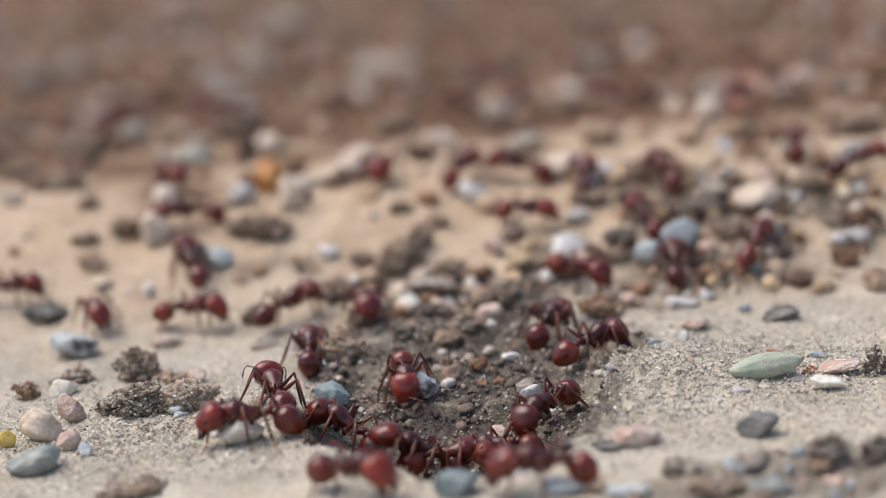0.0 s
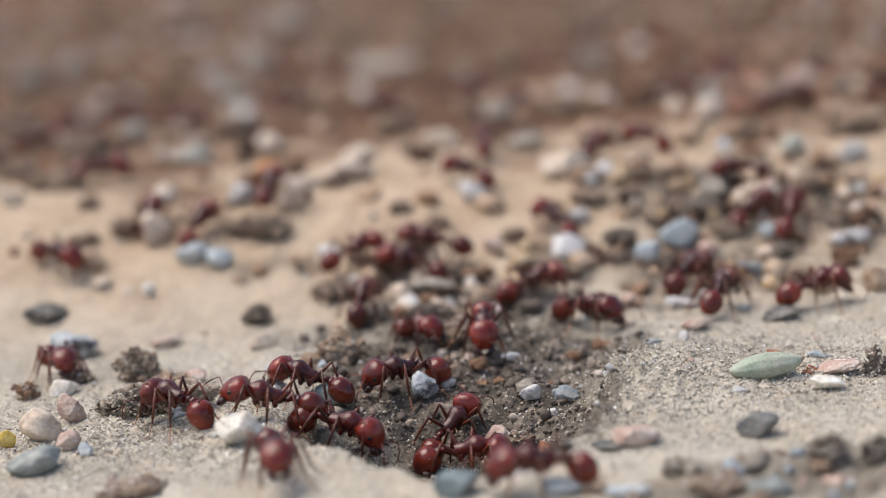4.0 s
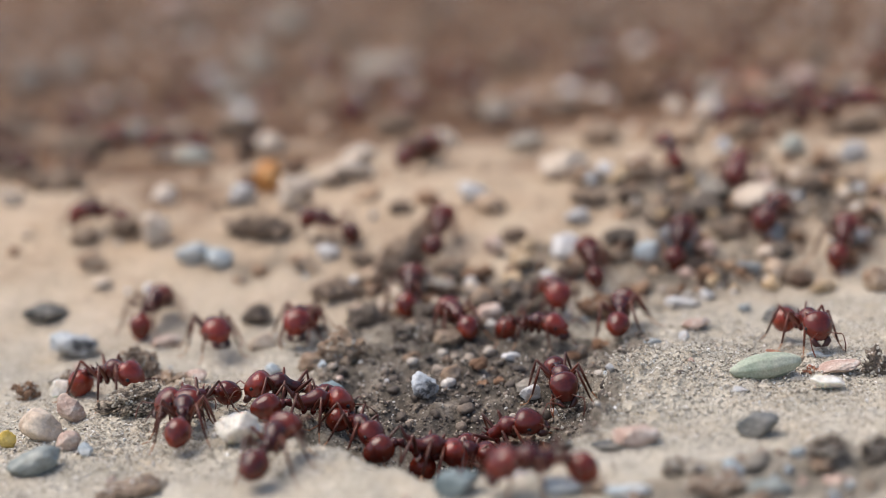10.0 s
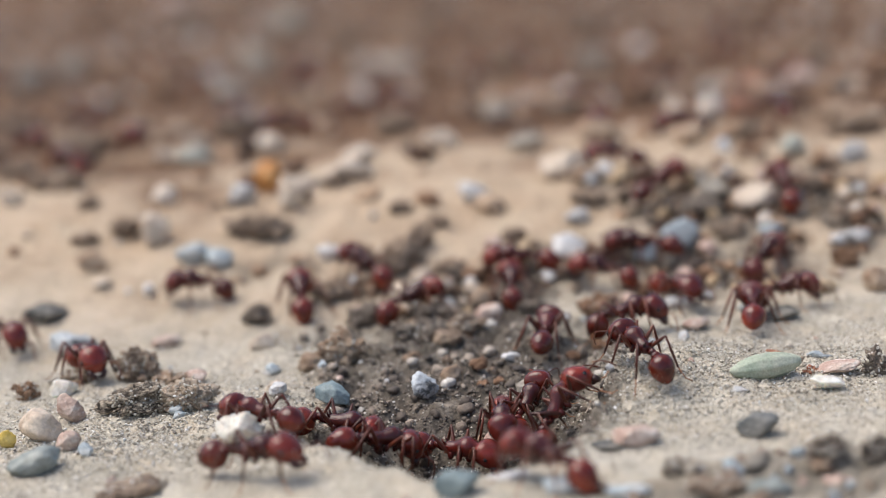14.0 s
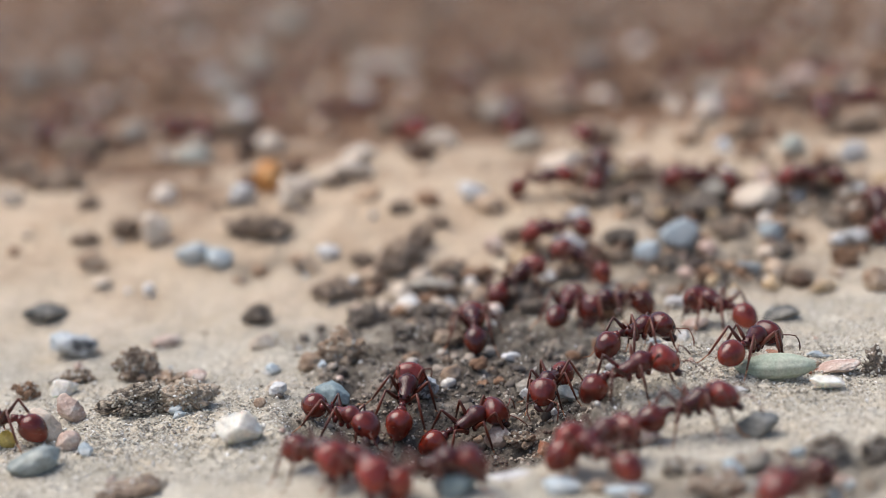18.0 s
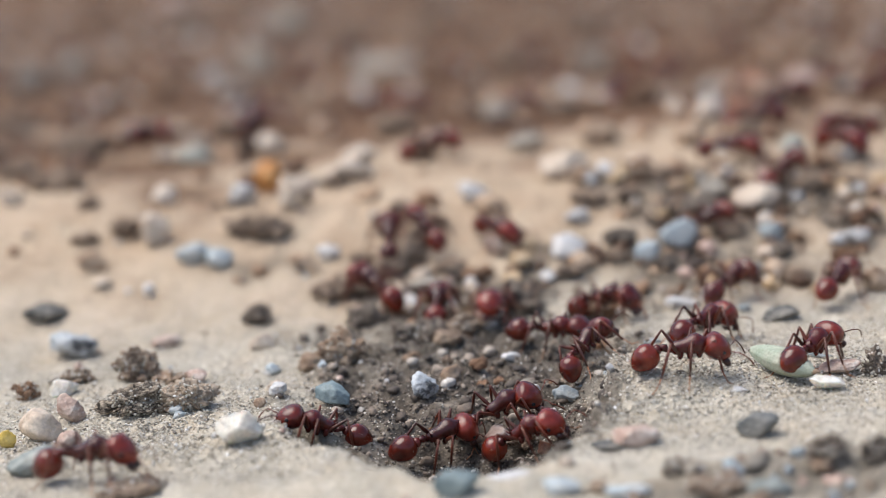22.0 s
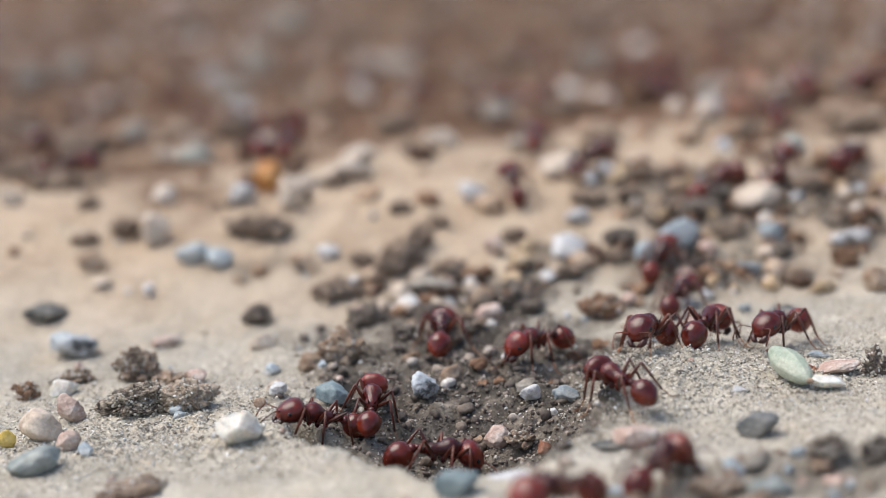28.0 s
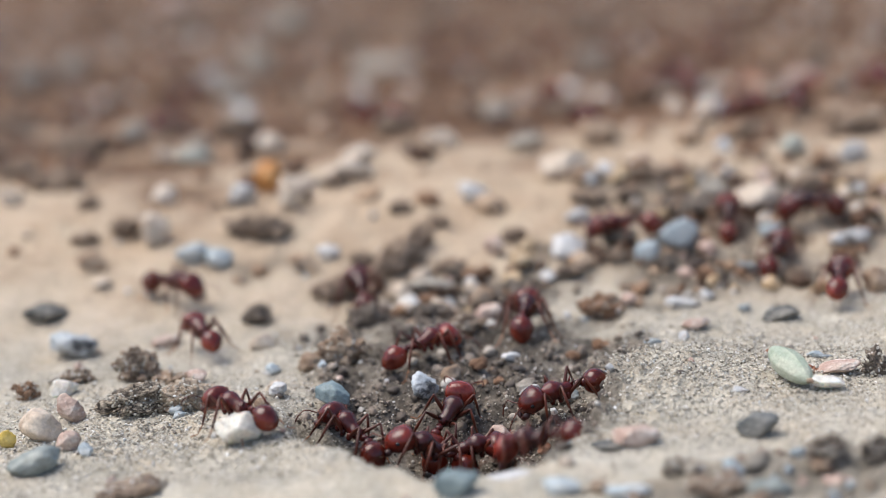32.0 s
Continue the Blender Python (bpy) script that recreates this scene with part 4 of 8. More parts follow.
strewn("pebble", "pebble", 85, lambda r: by_soil(r, lambda x, y: funnel(x, y) * (y > 23), -45, 70, 23, 69), lambda r: 1.0 + 1.6 * r.random() ** 2, ("cream", "pale", "tan", "rose", "amber"), 0.22, 0.06, 8, 42,
       {"cream": "small cream stone in dug-out soil", "pale": "small whitish stone in dug-out soil", "tan": "small tan stone in dug-out soil", "rose": "small pinkish stone in dug-out soil", "amber": "small yellowish stone in dug-out soil"}, "small stones in the dug-out soil")
strewn("pebble", "pebble", 90, lambda r: by_soil(r, lambda x, y: 1.0, -42, 46, -39, 55), lambda r: 0.35 + 0.75 * r.random() ** 2, ("pale", "azure", "rose", "tan"), 0.22, 0.06, 8, 44,
       {"pale": "tiny white stone on the sand", "azure": "tiny pale blue stone on the sand", "rose": "tiny pink stone on the sand", "tan": "tiny tan stone on the sand"}, "tiny stones on the sand")
strewn("pebble", "pebble", 95, lambda r: by_soil(r, lambda x, y: 1.0, 8, 42, -44, -24.5), lambda r: 0.6 + 1.6 * r.random() ** 2, ("rose", "dusty", "umber", "umber", "azure", "tan"), 0.3, 0.08, 8, 45,
       {"rose": "small pink stone on the sand before the nest", "dusty": "small grey stone on the sand before the nest", "umber": "small brown crumb on the sand before the nest", "azure": "small pale blue stone on the sand before the nest", "tan": "small tan stone on the sand before the nest"}, "small stones before the nest")
strewn("clod", "soil clod", 75, lambda r: by_soil(r, lambda x, y: funnel(x, y) + 0.03, -45, 70, 3, 85), lambda r: 0.9 + 1.8 * r.random() ** 2.5, ("umber", "russet", "tan"), 0.45, 0.17, 0, 43,
       {"umber": "brown soil crumb lying on the ground", "tan": "tan soil crumb lying on the ground", "russet": "reddish brown soil crumb lying on the ground"}, "soil crumbs")
scatter("sand_grains", "fine pale sand grains lying all over the ground", 46000, lambda r: by_soil(r, lambda x, y: (1.0 - 0.85 * funnel(x, y)) * (1 - smooth_step(8, 39, y)), -44, 44, -21, 39), lambda r: r.uniform(0.08, 0.19), SAND_GRAIN, 0.8, 1, 11)
scatter("coarse_sand", "coarse sand grains on the rough rim of the nest", 16000, lambda r: by_soil(r, lambda x, y: rough_rim(x, y) * (1 - 0.9 * funnel(x, y)), -40, 42, -20, 23), lambda r: 0.11 + 0.24 * r.random() ** 4, SAND_GRAIN, 0.85, 1, 15)
scatter("soil_grit", "dark grit and sand on the slopes of the nest hole", 9000, lambda r: by_soil(r, lambda x, y: max(0.0, funnel(x, y) - 0.25), -17, 18, -23, 30), lambda r: 0.10 + 0.35 * r.random() ** 3, SOIL_CRUMB, 0.8, 1, 19)
scatter("soil_crumbs", "dark crumbs of dug-out soil round the nest hole", 1100, lambda r: by_soil(r, lambda x, y: funnel(x, y) ** 1.5 + 0.004, -40, 60, -23, 65), lambda r: 0.25 + 1.1 * r.random() ** 4, SOIL_CRUMB, 0.75, 2, 12)
scatter("gravel", "mixed brown and grey gravel on the ground behind the nest", 8000, lambda r: by_soil(r, lambda x, y: 0.3 + 0.7 * smooth_step(68, 104, y), -190, 190, 42, 685), lambda r: 0.9 + 3.0 * r.random() ** 2.2, FAR_GRAVEL, 0.7, 2, 13)
scatter("spoil_gravel", "brown soil crumbs and small stones in the gravelly patch", 320, lambda r: by_soil(r, lambda x, y: funnel(x, y) if y > 26 else 0.0, -50, 75, 26, 69), lambda r: 0.5 + 1.9 * r.random() ** 2.5, FAR_GRAVEL, 0.75, 2, 16)
scatter("far_stones", "pale and brown stones strewn over the ground behind the nest", 230, lambda r: by_soil(r, lambda x, y: 1.0, -150, 150, 82, 540), lambda r: 1.3 + 2.4 * r.random() ** 2, FAR_STONE, 0.75, 3, 17)


def motions():
    crawl([(0, 5.1, -27.3, -167), (1, 5.1, -27.3, -167), (2, 5.1, -27.3, -167), (3, 5.1, -27.3, -167), (6, 5.1, -27.3, -167), (7, 5.1, -27.3, -167), (8, 5.1, -27.3, -167), (9, 5.1, -27.3, -167), (10, 5.1, -27.3, -167), (11, 5.1, -27.3, -167), (12, 5.1, -27.3, -167), (13, 5.1, -27.3, -167), (14, 5.6, -26.0, -219), (17, 6.3, -25.6, -269), (17.3, 7.2, -24.7, -324), (17.7, 8.5, -23.5, -324), (18, 9.4, -22.8, -328), (18.15, 9.1, -22.5, -283), (18.3, 8.8, -22.1, -251), (18.7, 3.0, -18.4, -251), (19, 3.0, -18.4, -269), (20, 8.7, -12.0, -297), (21, 12.0, -7.7, -307), (21.15, 12.8, -8.2, -355), (21.3, 13.7, -7.3, -402), (21.7, 16.2, -6.5, -402), (22, 18.0, -6.0, -358), (23, 17.5, -6.1, -378), (23.3, 18.9, -4.8, -410), (23.7, 19.9, -7.0, -410), (23.85, 20.4, -7.3, -359), (24, 21.0, -7.6, -308), (26.51, 43.7, -3.1, -352), (32, 43.7, -3.1, -352)], 1.06)
    crawl([(0, 7.6, -5.0, -136), (0.15, 7.1, -4.0, -181), (0.3, 6.5, -3.3, -226), (0.7, 4.9, -1.4, -226), (0.85, 4.3, -0.6, -269), (1, 3.7, -0.3, -312), (1.3, 4.2, 2.0, -283), (1.7, 4.8, 5.0, -283), (2, 5.4, 7.4, -320), (3, 11.4, 18.4, -290), (3.45, 11.9, 17.8, -341), (3.9, 12.4, 17.4, -408), (5.1, 13.9, 15.7, -408), (5.55, 14.5, 15.1, -364), (6, 15.0, 14.0, -320), (7, 18.1, 13.3, -342), (7.3, 18.7, 15.6, -285), (7.7, 19.5, 18.2, -285), (8, 20.0, 20.7, -303), (8.3, 20.3, 23.2, -276), (8.7, 20.7, 26.9, -276), (9, 21.0, 29.7, -279), (10, 23.6, 34.3, -292), (11, 26.7, 38.5, -318), (12, 34.2, 49.9, -289), (13, 36.7, 62.7, -276), (14, 43.5, 82.4, -269), (17, 49.7, 169.2, -281), (18, 64.6, 231.1, -271), (19, 65.8, 291.0, -272), (22, 84.5, 238.1, -275), (23.2, 76.6, 232.7, -232), (23.8, 72.6, 230.0, -189), (24.4, 68.7, 227.3, -145), (27.6, 47.6, 212.8, -145), (28.2, 43.6, 210.1, -188), (28.8, 39.6, 207.4, -230), (30, 31.7, 202.0, -273), (31, 42.5, 259.7, -285), (31.4, 43.8, 259.7, -360), (32, 43.8, 259.7, -360)], 1.08)
    crawl([(0, 12.3, 5.8, 41), (1, 13.7, 9.7, 59), (1.3, 15.0, 11.6, 43), (1.7, 16.8, 13.6, 43), (2, 18.0, 14.2, 75), (3, 20.8, 15.6, 72), (6, 31.9, 25.3, 66), (7, 30.8, 26.1, 84), (8, 30.5, 29.7, 89), (9, 30.2, 31.8, 83), (9.3, 31.2, 33.9, 64), (9.7, 32.6, 36.6, 64), (9.8, 32.9, 37.2, -11), (9.9, 33.2, 37.9, -75), (10, 33.6, 38.7, -114), (10.3, 33.1, 36.4, -103), (10.7, 32.3, 33.5, -103), (11, 31.8, 31.3, -182), (11.3, 29.8, 32.4, -212), (11.7, 27.1, 33.7, -212), (12, 25.2, 35.3, -138), (13, 23.6, 33.7, -217), (14, 19.4, 34.0, -183), (14.9, 18.4, 35.6, -239), (16.1, 17.2, 38.0, -239), (16.4, 16.9, 38.4, -276), (16.7, 16.5, 39.1, -319), (17, 16.2, 39.5, -399), (17.15, 16.4, 41.3, -319), (17.3, 16.5, 43.2, -276), (17.7, 17.0, 48.0, -276), (18, 17.4, 51.6, -279), (18.15, 17.8, 51.3, -327), (18.3, 18.3, 50.9, -406), (18.7, 19.4, 50.0, -406), (19, 20.2, 49.2, -325), (19.3, 20.4, 51.4, -274), (19.7, 20.6, 53.9, -274), (20, 20.9, 56.9, -332), (20.15, 20.2, 59.0, -285), (20.3, 19.6, 61.2, -255), (20.7, 17.9, 67.3, -255), (21, 16.6, 72.0, -292), (21.63, 30.7, 73.0, -357), (22.48, 49.6, 74.3, -357), (23.11, 63.6, 75.3, -357), (32, 63.6, 75.3, -357)], 1.09)
    crawl([(0, 8.8, 13.1, 64), (1, 8.6, 13.6, 71), (1.3, 9.7, 13.8, 8), (1.7, 11.2, 14.5, 8), (2, 12.3, 14.9, 64), (3, 18.2, 21.6, 64), (6, 32.7, 28.6, 18), (7, 40.1, 30.0, 32), (8.585, 52.8, 33.2, 14), (8.891, 52.5, 32.2, -64), (9.197, 52.2, 31.3, -103), (9.504, 52.0, 30.1, -164), (11, 40.1, 26.9, -132), (12, 28.5, 23.0, -188), (12.15, 28.6, 23.7, -245), (12.3, 28.7, 24.5, -277), (12.7, 29.0, 26.5, -277), (13, 29.1, 27.9, -307), (14, 31.3, 29.5, -306), (14.9, 35.0, 31.3, -333), (16.1, 40.0, 33.7, -333), (17, 43.7, 35.5, -287), (18, 44.2, 37.6, -281), (18.4, 47.3, 38.5, -342), (18.93, 51.6, 39.8, -342), (19.33, 54.8, 40.8, -342), (20.36, 54.6, 40.1, -283), (21.39, 54.4, 39.3, -243), (22.42, 54.3, 38.7, -166), (24, 41.6, 35.3, -183), (24.3, 40.8, 37.6, -251), (24.7, 39.9, 40.3, -251), (24.85, 39.6, 41.4, -279), (25, 39.2, 42.4, -316), (25.9, 40.8, 44.8, -302), (27.1, 42.8, 47.9, -302), (27.4, 43.3, 48.5, -261), (27.7, 43.8, 49.3, -207), (28, 44.4, 50.4, -123), (28.3, 44.5, 48.7, -83), (28.7, 44.8, 46.6, -83), (28.85, 44.7, 45.3, -136), (28.93, 44.9, 45.4, -184), (29, 44.9, 45.1, -233), (29.15, 44.6, 44.3, -161), (29.3, 44.4, 43.6, -107), (29.7, 43.7, 41.5, -107), (30, 43.1, 40.1, -155), (31, 41.5, 41.1, -169), (32, 37.8, 39.8, -166)], 1.10)
    crawl([(0, -14.5, -4.4, 109), (1, -15.2, -5.2, 96), (1.5, -15.3, -2.6, 136), (2, -15.3, -1.4, 211), (3, -15.2, -3.7, 170), (6, -13.9, -8.3, 234), (7, -14.3, -5.9, 215), (8, -15.0, -3.0, 193), (8.5, -15.2, -5.7, 257), (9, -15.4, -7.2, 297), (9.15, -14.9, -7.3, 352), (9.3, -14.2, -7.9, 415), (9.7, -13.0, -6.5, 415), (10, -12.0, -5.0, 385), (11, -10.3, -3.5, 355), (12, -9.7, -6.6, 344), (13, -2.8, -8.7, 360), (14, -0.2, -7.7, 335), (17, 3.0, -18.4, 293), (18, 3.0, -18.4, 272), (18.6, 3.0, -18.4, 320), (19.4, 9.5, -21.7, 320), (20, 11.3, -21.4, 385), (21, 20.6, -9.1, 428), (21.3, 23.0, -7.6, 392), (21.7, 26.2, -5.4, 392), (22, 28.6, -3.6, 412), (23.76, 44.5, 0.1, 371), (32, 44.5, 0.1, 371)], 1.08)
    crawl([(0, -15.6, -11.6, -177), (0.3, -15.0, -10.3, -257), (0.6, -14.2, -9.2, -308), (1.4, -12.0, -6.5, -308), (1.7, -11.2, -6.4, -360), (2, -10.3, -6.8, -412), (3, -10.3, -6.8, -401), (6, -6.9, -9.6, -357), (7, -6.6, -9.6, -357), (8, -5.8, -9.4, -355), (9, -4.1, -8.1, -346), (11, -3.1, -13.2, -352), (12, -0.1, -8.3, -352), (13, 7.9, -6.2, -341), (14, 9.8, -9.0, -324), (17, 9.0, -4.9, -362), (18, 14.0, -8.7, -353), (19, 16.3, -5.2, -316), (20, 16.5, -4.8, -311), (21, 17.2, -3.6, -301), (22, 21.6, 5.9, -317), (22.3, 23.4, 5.3, -347), (22.7, 26.0, 6.0, -347), (22.85, 27.1, 6.4, -301), (23, 28.0, 6.5, -274), (23.15, 27.6, 6.7, -244), (23.3, 27.1, 6.7, -193), (23.7, 25.8, 6.9, -193), (24, 24.8, 6.5, -243), (25, 23.6, 8.7, -228), (25.45, 23.3, 7.9, -166), (25.9, 22.9, 7.3, -116), (27.1, 21.8, 4.2, -116), (27.4, 21.7, 4.3, -77), (27.7, 21.8, 6.1, -18), (28, 21.3, 3.5, 61), (29, 29.8, 15.6, 55), (30, 39.3, 26.9, 63), (30.07, 39.3, 26.5, 20), (30.15, 39.4, 25.9, -24), (30.3, 39.5, 25.2, -84), (30.7, 39.7, 22.9, -84), (31, 39.8, 21.0, -114), (31.15, 41.5, 21.5, -68), (31.23, 42.3, 21.7, -25), (31.3, 43.1, 22.0, 18), (31.7, 47.3, 23.3, 18), (32, 50.4, 24.3, 18)], 1.10)
    crawl([(0, -10.5, -13.0, 73), (1, -10.4, -13.1, 73), (2, -9.4, -13.4, 68), (2.5, -8.5, -13.8, -8), (3, -7.6, -12.5, -75), (3.3, -7.6, -12.5, -19), (3.6, -7.7, -12.2, 56), (3.9, -7.8, -12.0, 94), (5.1, -8.0, -8.5, 94), (5.55, -8.1, -8.1, 123), (6, -8.1, -8.0, 175), (7, -8.1, -8.0, 175), (8, -8.1, -8.1, 161), (9, -7.9, -8.3, 121), (9.333, -8.0, -8.0, 199), (9.667, -8.2, -7.7, 258), (10, -8.4, -7.5, 296), (10.5, -8.5, -7.7, 341), (11, -8.7, -7.6, 385), (11.3, -7.4, -9.1, 371), (11.7, -5.8, -10.2, 371), (11.8, -5.4, -10.2, 296), (11.9, -5.0, -9.7, 257), (12, -4.6, -9.3, 196), (12.1, -3.5, -9.9, 257), (12.2, -2.5, -9.5, 296), (12.3, -1.5, -9.0, 374), (12.7, 2.6, -5.6, 374), (13, 5.9, -4.9, 396), (14, 6.5, -3.3, 416), (14.9, 7.1, -2.3, 419), (16.1, 7.9, -1.0, 419), (17, 8.5, -0.1, 341), (17.5, 8.3, -0.8, 283), (18, 8.1, -1.2, 244), (18.3, 7.6, -2.5, 246), (18.7, 6.9, -3.9, 246), (18.85, 6.6, -4.5, 289), (19, 6.4, -5.0, 370), (20, 6.0, -0.3, 400), (21, 12.5, 2.9, 393), (22, 12.3, 2.8, 400), (23, 14.4, 4.1, 391), (24, 18.3, 12.7, 419), (25, 19.8, 18.8, 448), (28, 21.4, 19.2, 419), (29, 29.2, 25.6, 413), (30, 35.4, 27.2, 400), (31, 34.9, 29.7, 400), (32, 32.5, 30.3, 419)], 0.99)
    crawl([(0, -6.8, -25.4, -36), (0.2724, -5.3, -24.8, 21), (0.5448, -4.1, -16.4, 64), (1.191, -6.0, -18.7, 104), (1.734, -7.6, -12.5, 104), (2.457, -9.5, -6.4, 104), (3, -11.2, 0.2, 147), (3.9, -12.2, 0.9, 162), (5.1, -13.4, 1.8, 162), (6, -14.5, 3.5, 246), (7, -17.4, 4.5, 175), (8, -19.6, 7.4, 161), (9, -16.6, 3.7, 164), (9.07, -16.4, 3.4, 208), (9.15, -16.2, 3.3, 253), (9.3, -15.8, 2.4, 303), (9.7, -14.6, 0.7, 303), (9.85, -14.0, -1.4, 258), (10, -13.6, -2.5, 190), (11, -13.7, -4.5, 239), (11.15, -12.8, -6.5, 267), (11.3, -12.2, -6.4, 293), (11.7, -9.7, -13.5, 293), (12, -8.2, -14.3, 266), (13, -6.5, -24.0, 310), (13.15, -6.2, -18.6, 367), (13.3, -5.6, -15.9, 418), (13.7, -4.1, -16.4, 418), (13.85, -3.6, -16.9, 336), (14, -3.1, -17.9, 281), (14.45, -3.5, -17.1, 230), (14.68, -3.7, -16.8, 181), (14.9, -3.8, -16.6, 132), (16.1, -4.8, -16.2, 132), (16.55, -5.2, -16.1, 99), (17, -5.6, -15.9, 74), (17.1, -6.0, -15.6, 109), (17.2, -6.4, -15.0, 169), (17.3, -6.8, -14.2, 240), (17.7, -8.1, -22.7, 240), (17.85, -9.0, -20.8, 272), (18, -9.6, -21.5, 307), (18.15, -8.8, -21.0, 358), (18.3, -8.3, -14.3, 409), (18.7, -5.8, -15.8, 409), (18.77, -5.4, -16.0, 361), (18.85, -5.0, -16.1, 312), (19, -4.2, -16.3, 262), (19.1, -4.0, -16.4, 301), (19.2, -3.8, -16.6, 381), (19.3, -3.7, -16.8, 439), (19.7, -3.0, -18.1, 439), (20, -2.3, -14.4, 373), (21, -4.3, -7.2, 365), (22, -1.8, -5.1, 393), (22.33, -2.3, -6.0, 442), (22.67, -2.9, -7.2, 480), (23, -3.6, -8.9, 553), (24, -4.3, -4.6, 511), (24.33, -3.9, -4.2, 459), (24.67, -3.6, -3.5, 421), (25, -3.3, -3.2, 346), (25.9, 1.6, -18.9, 302), (27.1, 7.9, -24.9, 302), (27.55, 10.8, -23.8, 360), (28, 13.2, -28.5, 418), (29, 20.2, -16.8, 395), (30, 19.1, -17.0, 409), (30.1, 18.2, -17.4, 449), (30.2, 17.2, -17.9, 489), (30.3, 16.2, -18.2, 567), (30.7, 12.2, -20.8, 567), (31, 9.2, -22.7, 571), (31.15, 8.5, -25.0, 499), (31.3, 3.0, -18.4, 459), (31.7, 3.0, -18.4, 459), (32, 6.5, -12.6, 526)], 1.05)
    crawl([(0, -9.4, -7.0, 148), (1, -10.9, -6.2, 224), (2, -15.6, -6.1, 213), (3, -19.5, -5.3, 166), (6, -23.7, -0.4, 121), (7, -25.4, 8.2, 112), (8, -32.3, 13.8, 117), (9, -32.7, 16.6, 106), (9.3, -31.3, 19.8, 66), (9.7, -29.5, 24.0, 66), (10, -28.2, 27.1, 73), (10.3, -26.9, 29.5, 61), (10.7, -25.2, 32.7, 61), (11, -23.9, 35.2, 86), (12, -29.0, 49.9, 105), (13, -35.5, 63.4, 111), (14, -45.8, 81.1, 126), (14.9, -46.2, 89.8, 93), (16.1, -46.8, 101.2, 93), (17, -47.1, 109.8, 89), (17.6, -50.8, 111.5, 153), (18.4, -55.6, 113.9, 153), (18.7, -57.4, 114.7, 221), (19, -59.2, 115.7, 259), (20, -57.9, 104.5, 293), (20.31, -64.6, 106.1, 249), (20.62, -71.5, 107.7, 167), (32, -71.5, 107.7, 167)], 1.10)
    crawl([(0, -4.1, -9.7, -170), (0.15, -4.3, -7.9, -226), (0.3, -4.5, -6.9, -257), (0.7, -4.9, -4.9, -257), (1, -5.2, -3.0, -250), (1.15, -6.1, -4.2, -201), (1.3, -6.8, -6.0, -132), (1.7, -9.0, -7.2, -132), (2, -10.8, -7.0, -109), (3, -12.3, -20.9, -112), (4, -12.7, -20.4, -76), (5, -13.2, -19.9, -21), (6, -13.5, -19.5, 57), (7, -13.2, -19.7, 53), (8, -13.0, -18.9, 57), (9, -13.2, -19.5, 61), (10, -12.9, -18.6, 73), (11, -13.4, -19.1, 64), (12, -13.7, -19.3, 66), (13, -14.2, -18.7, 14), (14, -14.2, -20.1, -21), (14.9, -7.3, -13.1, 11), (16.1, 1.8, -18.9, 11), (16.55, 3.0, -18.4, 62), (17, 3.0, -18.4, 91), (17.15, 3.0, -18.4, 57), (17.3, 10.4, -24.6, -10), (17.7, 14.3, -17.4, -10), (18, 17.0, -17.0, 22), (19, 27.3, -14.7, -35), (20, 29.1, -17.3, 18), (21.35, 41.0, -14.0, 14), (32, 41.0, -14.0, 14)], 1.07)
    crawl([(0, -0.7, -9.5, 5), (1, -3.6, -10.8, 36), (2, -1.5, -14.4, 29), (3, 0.2, -8.9, 3), (6, 3.4, -7.6, -16), (7, 11.7, -7.5, 57), (8, 22.3, 9.1, 68), (9, 31.3, 23.0, 58), (10, 39.3, 31.9, 68), (10.3, 38.4, 35.0, 109), (10.7, 37.0, 39.0, 109), (11, 36.0, 42.1, 75), (12, 36.7, 43.2, 101), (13, 35.3, 45.1, 114), (14, 36.2, 45.0, 94), (14.45, 35.3, 45.1, 123), (14.9, 34.3, 45.1, 173), (16.1, 31.9, 45.5, 173), (17, 30.1, 45.6, 139), (18, 27.5, 47.4, 177), (18.3, 25.6, 46.6, 202), (18.7, 23.1, 45.6, 202), (19, 21.1, 45.0, 246), (19.15, 23.2, 45.6, 291), (19.23, 24.2, 45.9, 334), (19.3, 25.1, 46.1, 378), (19.7, 30.4, 47.7, 378), (20, 34.3, 48.8, 418), (21, 39.2, 54.6, 406), (21.3, 40.9, 54.9, 371), (21.7, 43.2, 55.2, 371), (22, 45.0, 55.5, 299), (22.5, 44.9, 54.9, 251), (22.75, 44.9, 54.5, 208), (23, 44.9, 54.1, 164), (23.3, 43.6, 54.1, 178), (23.7, 41.8, 54.1, 178), (24, 40.5, 54.1, 107), (24.3, 41.7, 56.9, 68), (24.7, 43.2, 60.4, 68), (25, 44.4, 63.2, 75), (28, 51.6, 104.3, 81), (28.27, 57.6, 105.3, 10), (28.63, 65.6, 106.6, 10), (28.9, 71.4, 107.6, 10), (32, 71.4, 107.6, 10)], 1.10)
